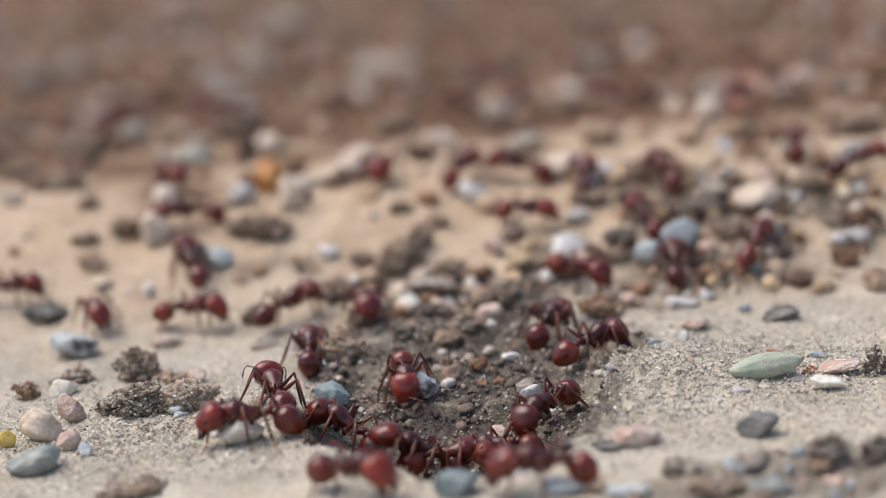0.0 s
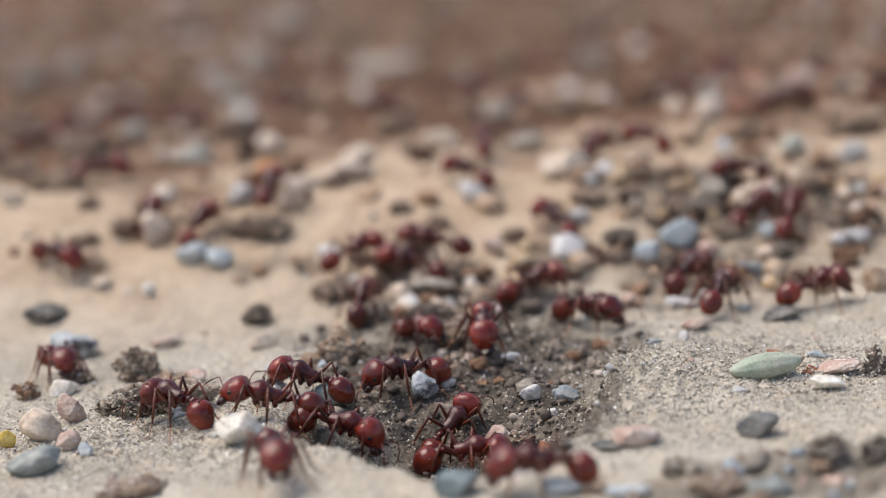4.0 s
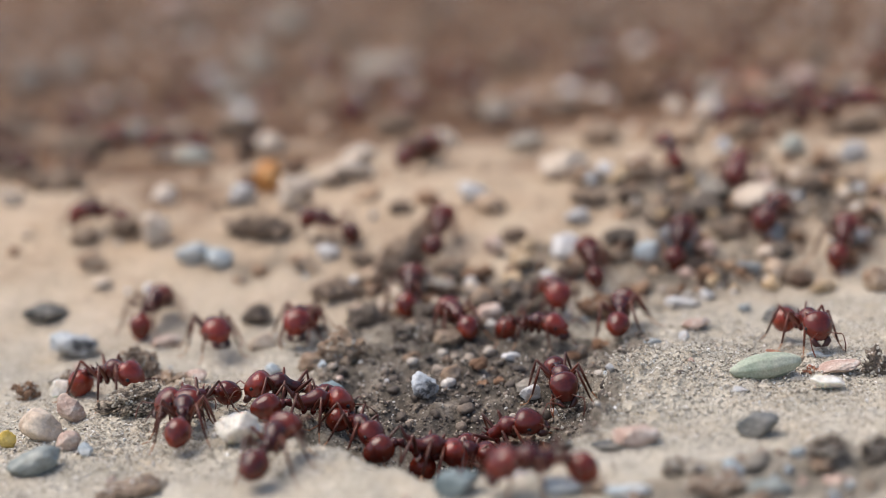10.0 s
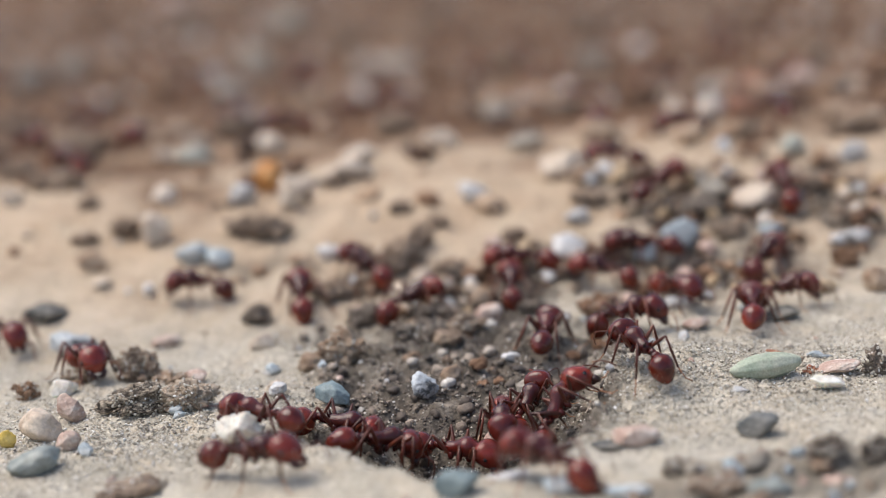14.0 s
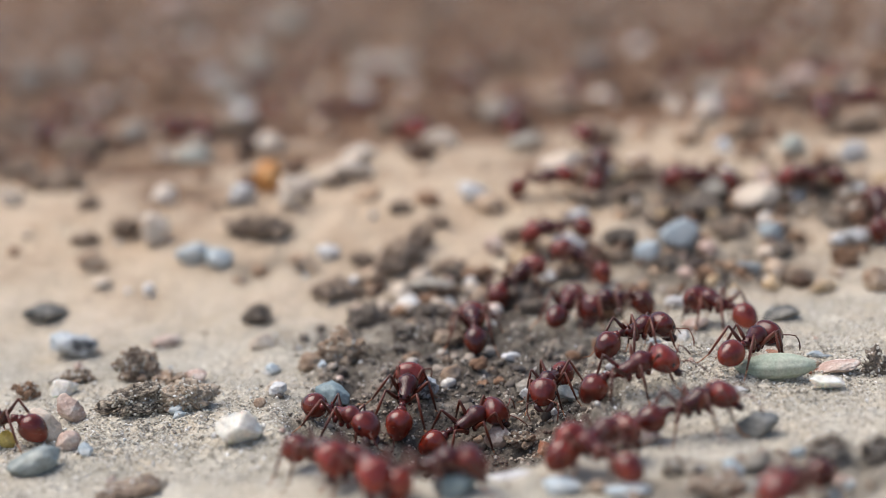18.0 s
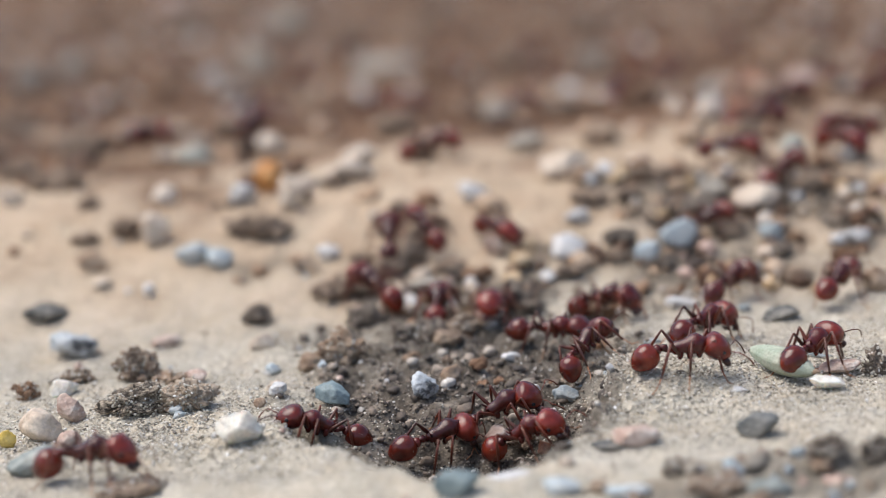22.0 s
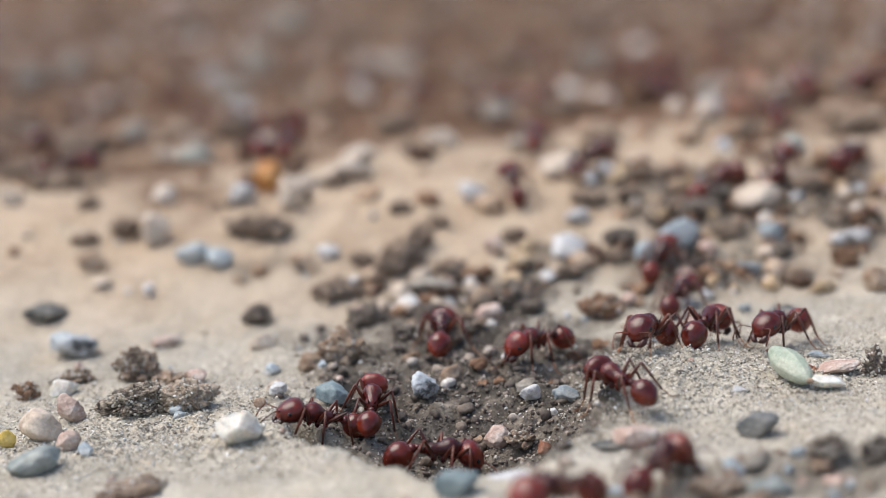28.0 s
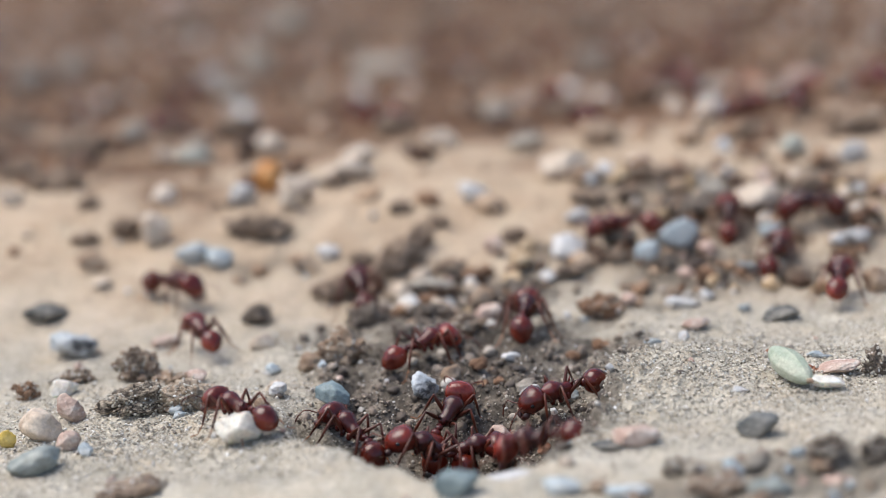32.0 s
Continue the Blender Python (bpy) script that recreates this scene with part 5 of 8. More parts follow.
    crawl([(0, 3.6, -7.9, 156), (1, 3.6, -7.0, 193), (2, 4.5, -5.9, 175), (2.3, 2.9, -5.1, 158), (2.7, 0.9, -3.7, 158), (2.85, 0.1, -3.7, 101), (3, -0.7, -3.1, 63), (6, 0.4, -4.6, 42), (7, -2.5, -3.6, 52), (7.3, -1.7, -3.1, 41), (7.7, -0.6, -2.2, 41), (8, 0.2, -1.7, 92), (8.3, 0.4, 0.5, 84), (8.7, 0.8, 3.4, 84), (9, 1.0, 5.7, 40), (9.3, 2.9, 7.5, 40), (9.7, 5.3, 10.0, 40), (10, 7.2, 11.8, -39), (10.3, 7.6, 9.5, -79), (10.7, 8.0, 6.5, -79), (10.85, 8.2, 5.3, -41), (11, 8.4, 4.0, 24), (11.3, 9.2, 9.1, 79), (11.7, 10.2, 15.3, 79), (12, 11.0, 19.4, 36), (12.5, 10.5, 20.3, 80), (13, 10.0, 21.1, 112), (13.3, 8.8, 22.6, 125), (13.7, 7.3, 24.6, 125), (14, 6.3, 27.3, 86), (17, 6.7, 52.6, 82), (17.15, 7.4, 52.3, 42), (17.3, 8.1, 52.0, -29), (17.7, 9.9, 50.9, -29), (18, 11.3, 50.3, -3), (18.3, 12.4, 51.4, 48), (18.7, 13.9, 53.0, 48), (18.85, 14.5, 53.6, -22), (19, 15.0, 54.2, -71), (20, 7.4, 60.9, -73), (20.3, 7.0, 58.7, -101), (20.7, 6.4, 55.9, -101), (21, 6.0, 53.9, -94), (21.3, 5.9, 49.8, -91), (21.7, 5.7, 44.2, -91), (22, 5.6, 40.0, -61), (22.3, 6.0, 35.8, -83), (22.7, 6.6, 30.6, -83), (23, 7.1, 26.4, -107), (23.07, 7.1, 27.2, -152), (23.15, 7.0, 27.7, -198), (23.3, 6.9, 29.8, -268), (23.7, 6.7, 34.4, -268), (24, 6.7, 37.9, -325), (25, 7.2, 40.3, -274), (28, 8.1, 50.6, -266), (28.2, 7.6, 43.7, -221), (28.4, 7.0, 36.8, -139), (28.59, 6.4, 29.8, -94), (29.39, 4.2, -0.3, -94), (29.98, 2.7, -18.5, -94), (32, 2.7, -18.5, -94)], 1.00)
    crawl([(0, -4.0, 1.9, -84), (0.15, -3.3, 2.3, -43), (0.3, -2.5, 2.8, 32), (0.7, -0.5, 4.1, 32), (1, 0.9, 5.0, -19), (1.15, 1.2, 6.1, 44), (1.3, 1.4, 8.4, 80), (1.7, 2.0, 11.9, 80), (2, 2.4, 14.9, 116), (2.15, 3.1, 16.1, 89), (2.3, 3.8, 17.4, 60), (2.7, 5.6, 20.9, 60), (3, 7.0, 23.2, 33), (6, 9.3, 28.7, 47), (6.1, 8.8, 28.4, 91), (6.2, 8.4, 28.0, 134), (6.25, 8.2, 27.9, 176), (6.3, 7.9, 27.6, 219), (6.7, 6.0, 27.2, 219), (7, 4.5, 25.0, 232), (7.3, 4.5, 22.4, 271), (7.7, 4.6, 22.0, 271), (7.85, 4.6, 21.2, 338), (7.92, 4.6, 20.4, 384), (8, 4.6, 19.6, 430), (9, 6.5, 27.6, 454), (9.15, 7.0, 27.1, 401), (9.23, 7.3, 26.7, 354), (9.3, 7.5, 26.4, 306), (9.7, 9.0, 24.5, 306), (10, 10.1, 23.2, 278), (10.15, 8.2, 24.5, 233), (10.23, 7.2, 25.3, 188), (10.3, 6.4, 27.4, 143), (10.7, 1.3, 29.7, 143), (11, -2.4, 32.6, 159), (11.15, -1.9, 33.4, 100), (11.3, -1.4, 34.3, 59), (11.7, 0.0, 36.4, 59), (12, 1.0, 38.2, 7), (12.3, 2.3, 36.9, -46), (12.7, 4.1, 35.1, -46), (13, 5.4, 33.8, -31), (13.33, 6.0, 33.5, -79), (13.67, 6.6, 33.2, -114), (14, 7.2, 32.9, -180), (14.45, 7.7, 34.3, -247), (14.9, 8.0, 35.8, -283), (16.1, 8.9, 39.5, -283), (17, 9.6, 42.4, -271), (17.15, 9.9, 41.7, -332), (17.23, 10.0, 41.5, -379), (17.3, 10.1, 41.3, -425), (17.7, 10.9, 39.7, -425), (17.85, 11.2, 39.0, -463), (18, 11.4, 38.4, -522), (19, 4.1, 35.8, -559), (20, 2.5, 36.8, -526), (21, 0.9, 38.8, -573), (22, -1.8, 41.7, -602), (22.5, -2.1, 42.2, -648), (22.75, -2.2, 42.5, -690), (23, -2.3, 42.7, -733), (24, 9.0, 46.7, -676), (25, 2.7, 46.4, -656), (28, 12.1, 72.1, -636), (28.35, 19.8, 72.6, -664), (28.7, 27.6, 73.1, -717), (29.62, 48.2, 74.5, -717), (30.32, 63.6, 75.5, -717), (32, 63.6, 75.5, -717)], 1.05)
    crawl([(0, -12.3, 10.5, 91), (1, -13.6, 16.8, 103), (2, -12.8, 18.7, 66), (3, -8.3, 25.5, 66), (4.5, -8.0, 25.8, 91), (6, -7.7, 26.1, 118), (7, -7.1, 26.3, 109), (8, -6.5, 29.4, 80), (8.3, -6.5, 32.7, 89), (8.7, -6.5, 37.2, 89), (8.85, -6.5, 38.8, 148), (8.93, -6.5, 39.8, 195), (9, -6.5, 40.6, 242), (9.15, -7.3, 41.1, 195), (9.3, -8.1, 41.6, 148), (9.7, -10.2, 42.9, 148), (10, -11.8, 43.8, 152), (11, -7.5, 42.6, 178), (11.3, -9.5, 37.9, 247), (11.7, -12.1, 31.9, 247), (11.85, -13.1, 29.5, 198), (12, -14.1, 27.2, 132), (13, -18.2, 31.8, 161), (14, -24.5, 32.7, 173), (17.21, -53.5, 35.9, 173), (32, -53.5, 35.9, 173)], 1.02)
    crawl([(0, -14.9, 25.7, 49), (0.3, -13.2, 28.2, 56), (0.7, -11.1, 31.3, 56), (1, -9.5, 33.5, -3), (2, -2.1, 35.3, 14), (2.333, -1.7, 35.9, -57), (2.667, -1.3, 36.6, -92), (3, -0.9, 37.2, -132), (3.75, -1.1, 37.9, -182), (4.5, -1.3, 38.5, -231), (6, -1.7, 39.8, -282), (6.15, -2.6, 40.5, -254), (6.3, -3.6, 41.1, -213), (6.7, -6.2, 42.7, -213), (6.85, -7.2, 43.4, -257), (7, -8.1, 44.0, -288), (7.15, -6.9, 43.0, -333), (7.3, -5.7, 41.9, -401), (7.7, -2.4, 39.2, -401), (8, -0.1, 37.1, -396), (9, -1.3, 38.2, -338), (10, -0.2, 40.5, -281), (10.3, 1.4, 41.1, -341), (10.7, 3.6, 41.9, -341), (11, 5.4, 42.4, -320), (12, 10.9, 43.0, -342), (13, 17.5, 44.0, -319), (14, 23.8, 48.0, -314), (14.9, 30.6, 57.2, -307), (16.1, 39.1, 67.3, -307), (17, 45.6, 75.9, -279), (18, 47.8, 76.9, -279), (19, 58.4, 102.5, -299), (19.2, 57.9, 101.9, -261), (19.4, 57.3, 101.2, -208), (19.6, 56.8, 100.4, -128), (20.4, 54.7, 97.8, -128), (21, 53.1, 95.7, -108), (21.3, 55.5, 96.2, -67), (21.61, 57.9, 96.7, 11), (22.42, 64.5, 98.0, 11), (23.03, 69.4, 99.0, 11), (23.8, 68.2, 93.9, -64), (24.56, 66.9, 88.9, -104), (26.61, 63.5, 75.0, -104), (28.14, 61.0, 64.5, -172), (29, 54.1, 63.5, -172), (30.14, 44.9, 62.2, -172), (30.57, 41.4, 61.7, -239), (31, 37.9, 61.2, -274), (31.3, 38.4, 67.8, -274), (31.7, 39.0, 76.8, -274), (32, 39.4, 83.4, -321)], 1.06)
    crawl([(0, -7.6, 24.0, -84), (0.3, -5.9, 23.4, -21), (0.7, -3.6, 22.5, -21), (1, -1.9, 22.4, -63), (1.3, -2.8, 18.2, -104), (1.7, -3.9, 13.5, -104), (2, -4.8, 9.4, -91), (2.3, -4.4, 7.1, -79), (2.7, -3.9, 4.5, -79), (3, -3.5, 2.1, -107), (4, -4.1, 2.7, -161), (5, -4.5, 3.2, -234), (6, -5.2, 4.5, -271), (7, -3.6, 13.1, -278), (8, -2.8, 22.0, -281), (9, -3.7, 25.0, -270), (10, -3.4, 27.7, -278), (11, -1.3, 29.6, -310), (12, 0.0, 30.5, -329), (13, -2.5, 32.6, -271), (13.15, -3.3, 32.9, -244), (13.3, -4.1, 33.0, -199), (13.7, -6.3, 33.8, -199), (14, -8.0, 34.3, -231), (14.9, -5.2, 48.8, -281), (16.1, -1.4, 68.2, -281), (17, 1.3, 83.1, -257), (17.15, 2.7, 83.7, -286), (17.3, 4.1, 84.6, -331), (17.7, 7.7, 86.7, -331), (18, 10.4, 88.2, -277), (19, 10.0, 103.5, -267), (19.3, 10.8, 105.0, -297), (19.7, 11.8, 106.9, -297), (20, 12.6, 108.4, -271), (20.6, 17.3, 113.8, -311), (21.4, 23.4, 120.9, -311), (22, 27.9, 126.8, -281), (23, 34.6, 159.4, -280), (24, 41.0, 185.6, -285), (24.5, 37.5, 181.2, -253), (25, 34.0, 176.7, -201), (25.5, 30.5, 172.3, -128), (27.5, 16.5, 154.7, -128), (27.88, 13.8, 151.3, -173), (28.25, 11.2, 148.0, -219), (29, 6.0, 141.5, -270), (29.45, 3.3, 141.5, -239), (29.9, 0.6, 141.5, -182), (31.1, -6.7, 141.8, -182), (31.55, -9.4, 141.8, -238), (32, -12.1, 142.0, -268)], 1.06)
    crawl([(0, -33.8, 27.9, -75), (1, -23.9, 13.3, -68), (1.3, -21.9, 13.1, -7), (1.7, -19.2, 12.8, -7), (2, -17.2, 12.5, -46), (2.3, -13.2, 13.1, 21), (2.7, -8.2, 15.8, 21), (3, -4.3, 17.0, 84), (3.45, -3.6, 15.8, 22), (3.67, -3.2, 15.0, -22), (3.9, -2.8, 14.1, -65), (5.1, -0.9, 9.4, -65), (5.55, -0.2, 7.4, -10), (6, 0.5, 5.6, 55), (7, 8.6, 17.3, 77), (8, 9.7, 23.5, 88), (8.3, 11.0, 24.7, 43), (8.7, 12.6, 26.3, 43), (9, 13.8, 27.5, 50), (10, 14.4, 31.8, 91), (10.3, 13.7, 32.9, 121), (10.7, 12.8, 34.4, 121), (11, 12.1, 35.5, 92), (12, 11.1, 39.3, 82), (13, 12.4, 50.7, 78), (13.3, 14.6, 52.5, 40), (13.7, 17.6, 54.9, 40), (13.8, 18.3, 55.3, 82), (13.9, 19.0, 55.9, 115), (14, 19.7, 56.6, 175), (14.9, 18.9, 54.4, 251), (16.1, 17.8, 51.4, 251), (16.4, 17.5, 50.8, 191), (16.7, 17.2, 50.1, 120), (17, 17.0, 49.3, 84), (17.3, 17.3, 55.8, 88), (17.7, 17.7, 64.5, 88), (17.8, 17.8, 66.8, 124), (17.9, 17.9, 69.0, 196), (18, 18.0, 71.3, 252), (18.3, 15.7, 70.0, 212), (18.7, 12.8, 68.0, 212), (19, 10.5, 66.7, 152), (19.3, 8.6, 75.5, 103), (19.7, 6.0, 87.2, 103), (20, 4.0, 95.8, 103), (20.44, 13.8, 96.3, 68), (20.88, 23.6, 96.8, 3), (22.06, 49.8, 98.1, 3), (22.94, 69.5, 99.1, 3), (32, 69.5, 99.1, 3)], 0.99)
    crawl([(0, -24.1, 26.3, -7), (1, -20.2, 28.2, 28), (2, -14.9, 31.4, 18), (3, -10.9, 35.8, 24), (6, -7.8, 38.4, 51), (7, -6.2, 34.8, 32), (7.3, -3.8, 33.4, -31), (7.7, -0.7, 31.6, -31), (8, 1.6, 30.1, -59), (8.3, 2.3, 29.0, -61), (8.7, 3.2, 27.4, -61), (8.85, 3.5, 26.4, -99), (9, 3.8, 25.9, -149), (9.3, 2.9, 22.9, -106), (9.7, 1.7, 18.9, -106), (9.85, 1.2, 16.6, -172), (10, 0.7, 16.5, -248), (11, -3.4, 17.9, -248), (11.22, -3.5, 15.2, -202), (11.44, -3.6, 12.4, -156), (11.87, -3.7, 5.6, -91), (13.04, -3.9, -12.2, -91), (13.91, -4.4, -16.2, -91), (17.48, -3.3, -17.5, -119), (17.74, -4.8, -19.7, -93), (18, -6.1, -25.3, -68), (18.26, -4.8, -19.7, -8), (18.52, -3.3, -17.5, 61), (19.22, -1.3, -19.6, 5), (20.15, 1.4, -19.0, 5), (20.84, 3.0, -18.4, 78), (21.19, 3.0, -18.4, 78), (21.65, 5.1, -16.3, 78), (21.83, 5.5, -15.5, 42), (22, 6.2, -8.1, -19), (23, 6.6, -3.9, 0), (24, 9.8, -2.3, 50), (24.3, 10.0, -1.2, 83), (24.7, 10.2, 1.1, 83), (25, 10.4, 3.0, 68), (25.45, 9.9, 3.8, 99), (25.9, 9.5, 4.2, 137), (27.1, 8.2, 6.1, 137), (27.55, 7.8, 6.7, 180), (28, 7.3, 7.3, 223), (29, 2.5, -1.3, 231), (30, -2.3, -1.9, 193), (30.15, -2.6, -0.2, 133), (30.3, -2.9, 1.1, 100), (30.7, -3.6, 5.0, 100), (31, -4.1, 8.7, 116), (31.5, -3.1, 8.2, 81), (32, -2.0, 7.7, 33)], 1.02)
    crawl([(0, -43.2, 34.8, 0), (1, -38.4, 38.5, 71), (2, -33.5, 45.0, 36), (3, -30.8, 47.5, 60), (4.5, -31.0, 49.6, 98), (6, -31.3, 51.6, 148), (6.333, -31.4, 52.2, 230), (6.667, -31.5, 52.8, 272), (7, -31.6, 53.3, 317), (8, -24.2, 51.7, 367), (9, -15.6, 48.2, 314), (9.189, -19.9, 48.5, 274), (9.378, -24.0, 48.8, 240), (9.566, -28.2, 49.2, 175), (10.32, -45.0, 50.4, 175), (10.89, -57.7, 51.4, 175), (32, -57.7, 51.4, 175)], 1.02)
    crawl([(0, -25.5, 37.4, 110), (1, -25.5, 45.4, 88), (2, -22.6, 51.5, 75), (3, -20.4, 52.6, 78), (6, -15.9, 71.1, 98), (7, -21.2, 87.7, 94), (7.3, -19.8, 87.9, 63), (7.6, -18.4, 88.0, 8), (8.4, -14.8, 88.5, 8), (9, -12.2, 88.9, -70), (9.375, -20.5, 89.3, -109), (9.749, -28.8, 89.8, -183), (10.75, -51.1, 91.1, -183), (11.5, -67.8, 92.1, -183), (32, -67.8, 92.1, -183)], 1.10)
    crawl([(0, -27.2, 48.7, -173), (1, -31.5, 51.4, -177), (2, -38.8, 48.5, -162), (2.3, -40.5, 47.5, -152), (2.7, -42.8, 46.4, -152), (3, -44.6, 45.4, -99), (3.45, -42.4, 43.5, -75), (3.9, -40.1, 41.6, -42), (5.1, -34.2, 36.4, -42), (6, -29.7, 32.4, 2), (6.15, -30.1, 31.3, -69), (6.3, -30.4, 30.0, -107), (6.7, -31.4, 26.8, -107), (7, -32.1, 24.3, -131), (7.3, -34.8, 23.5, -164), (7.7, -38.3, 22.5, -164), (8, -41.0, 21.6, -226), (9.208, -50.6, 25.0, -199), (9.455, -50.2, 23.4, -117), (9.702, -49.8, 21.7, -76), (10.36, -48.6, 16.9, -76), (10.85, -47.8, 13.6, -11), (13, -30.7, 10.4, -55), (14, -31.7, 10.9, -64), (17, -27.8, -8.8, -59), (17.29, -30.1, -8.3, -107), (17.58, -32.4, -7.8, -191), (18.35, -38.5, -6.5, -191), (18.93, -43.1, -5.5, -191), (19.11, -42.8, -6.8, -116), (19.29, -42.5, -8.1, -76), (19.78, -41.6, -11.7, -76), (20.15, -41.0, -14.3, -13), (22, -26.3, -17.6, -10), (23, -13.9, -22.8, -55), (23.3, -12.6, -19.9, 7), (23.6, -11.1, -17.6, 62), (24.4, -7.2, -9.9, 62), (25, -4.3, -6.7, 14), (28, -2.1, -8.9, 13), (28.33, -1.8, -9.8, 75), (28.67, -1.4, -14.2, 115), (29, -1.1, -13.8, 191), (30, -1.1, -13.6, 190), (31, -3.1, -13.2, 199), (32, -3.0, -8.7, 190)], 1.08)
    crawl([(0, -30.5, 62.5, 291), (0.3, -27.7, 62.2, 353), (0.7, -23.9, 61.7, 353), (1, -21.2, 61.4, 307), (1.419, -27.2, 61.8, 257), (1.837, -33.1, 62.3, 175), (2.954, -49.0, 63.7, 175), (3.792, -61.1, 64.7, 175), (4.838, -66.6, 87.4, 104), (6.234, -73.7, 117.3, 104), (6.757, -75.7, 129.1, 65), (7.28, -78.5, 140.4, -8), (7.796, -71.2, 139.4, -8), (8.484, -61.5, 138.1, -8), (8.742, -57.9, 137.6, 59), (9, -54.3, 137.1, 95), (10, -66.1, 190.3, 120), (10.3, -66.5, 195.4, 94), (10.7, -67.0, 201.9, 94), (11, -67.3, 206.9, 125), (11.3, -66.6, 219.2, 87), (11.7, -65.7, 235.7, 87), (12, -65.0, 248.1, 105), (13, -85.9, 303.2, 92), (14, -84.7, 371.1, 92), (19.1, -96.4, 376.7, 155), (25.9, -111.9, 383.8, 155), (31, -123.5, 389.4, 97), (31.2, -125.4, 389.4, 127), (31.4, -127.3, 389.4, 180), (32, -127.3, 389.4, 180)], 1.01)
    crawl([(0, 13.2, 29.3, -43), (1, 19.1, 24.8, -27), (2, 24.7, 18.1, -65), (2.3, 26.1, 18.1, 2), (2.7, 28.1, 18.2, 2), (3, 29.5, 18.2, 31), (6, 38.5, 17.6, 5), (6.1, 38.0, 17.2, -63), (6.2, 37.5, 16.9, -98), (6.3, 37.0, 16.6, -145), (6.7, 35.1, 15.1, -145), (7, 33.7, 14.1, -187), (7.3, 32.6, 12.3, -121), (7.7, 31.1, 9.7, -121), (8, 30.0, 7.9, -122), (9, 30.0, 5.4, -105), (10, 29.6, 4.4, -69), (10.5, 28.6, 5.7, -112), (11, 27.5, 6.9, -196), (12, 25.8, 9.9, -244), (13, 26.3, 10.4, -269), (14, 26.8, 12.7, -275), (15.5, 25.6, 12.3, -247), (17, 24.5, 12.2, -201), (18, 23.6, 12.5, -228), (18.15, 24.0, 13.2, -266), (18.3, 24.4, 13.8, -301), (18.7, 25.5, 15.4, -301), (19, 26.3, 16.8, -280), (20, 29.2, 27.4, -305), (21, 32.9, 38.4, -296), (22, 37.0, 48.5, -311), (23, 36.2, 46.6, -327), (24, 33.9, 45.6, -328), (24.25, 33.8, 45.9, -374), (24.5, 33.8, 46.4, -419), (25, 33.6, 47.1, -465), (25.9, 32.4, 46.5, -532), (27.1, 31.0, 46.9, -532), (27.4, 30.6, 46.7, -601), (27.7, 30.2, 46.7, -637), (28, 29.8, 46.7, -683), (29, 35.3, 46.4, -717), (29.5, 34.0, 46.4, -798), (30, 32.8, 46.4, -849), (30.3, 31.4, 45.6, -864), (30.7, 29.5, 44.3, -864), (31, 28.1, 43.2, -918), (32, 18.1, 38.2, -886)], 1.09)
    crawl([(0, 22.4, 30.1, 83), (0.3, 23.9, 31.3, 43), (0.7, 26.2, 33.4, 43), (1, 27.8, 34.8, 46), (2, 33.4, 44.5, 54), (2.3, 34.8, 46.1, 50), (2.7, 36.8, 48.1, 50), (2.75, 37.0, 48.4, 8), (2.8, 37.2, 48.5, -35), (2.9, 37.7, 49.1, -84), (3, 38.1, 49.8, -125), (3.9, 33.0, 49.6, -180), (5.1, 26.2, 49.6, -180), (6, 21.0, 49.6, -188), (6.303, 24.7, 49.9, -252), (6.606, 28.4, 50.3, -289), (6.91, 32.1, 50.6, -355), (8.122, 47.0, 51.9, -355), (9.032, 58.1, 52.8, -355), (9.299, 56.8, 48.0, -426), (9.566, 55.5, 43.2, -464), (10.28, 52.0, 30.3, -464), (10.81, 49.5, 20.4, -533), (11.47, 41.5, 19.4, -533), (12.34, 31.0, 18.1, -533), (12.67, 27.0, 17.6, -469), (13, 23.1, 17.1, -433), (13.99, 31.0, 18.1, -353), (15.31, 41.5, 19.4, -353), (16.3, 49.5, 20.4, -353), (17.34, 49.0, 18.9, -426), (18.38, 48.7, 17.4, -464), (21.17, 47.7, 13.3, -464), (23.25, 46.9, 10.2, -527), (23.78, 42.8, 9.2, -527), (24.48, 37.2, 7.9, -527), (24.65, 35.9, 7.6, -597), (24.83, 34.5, 7.3, -632), (25, 33.1, 6.9, -670), (26.55, 46.9, 10.2, -707), (32, 46.9, 10.2, -707)], 1.01)
    crawl([(0, 30.9, 32.7, 66), (1, 33.8, 34.2, 32), (2, 35.0, 34.2, 28), (3, 34.7, 36.3, 73), (3.9, 35.4, 38.4, 71), (5.1, 36.6, 41.3, 71), (6, 37.3, 43.4, 93), (6.3, 35.9, 45.0, 131), (6.7, 34.1, 46.9, 131), (7, 32.7, 48.7, 141), (8, 33.4, 48.5, 126), (9, 33.0, 49.6, 137), (9.5, 32.6, 49.5, 211), (10, 32.2, 49.3, 257), (10.5, 31.8, 50.8, 190), (11, 31.5, 52.2, 110), (12, 30.1, 55.5, 169), (13, 24.9, 54.7, 191), (13.15, 24.1, 58.3, 133), (13.3, 23.4, 61.7, 101), (13.7, 21.5, 71.8, 101), (14, 20.1, 79.3, 77), (15.68, 33.6, 80.3, 5), (17.92, 51.8, 81.6, 5), (19.6, 65.4, 82.6, 5), (22.95, 68.4, 94.9, 76), (27.42, 72.3, 111.1, 76), (29.1, 73.7, 117.2, 117), (30.78, 74.5, 123.9, 199), (31.14, 71.6, 122.9, 199), (31.63, 68.4, 120.9, 199), (31.82, 66.9, 120.4, 118), (32, 65.5, 119.9, 78)], 1.06)
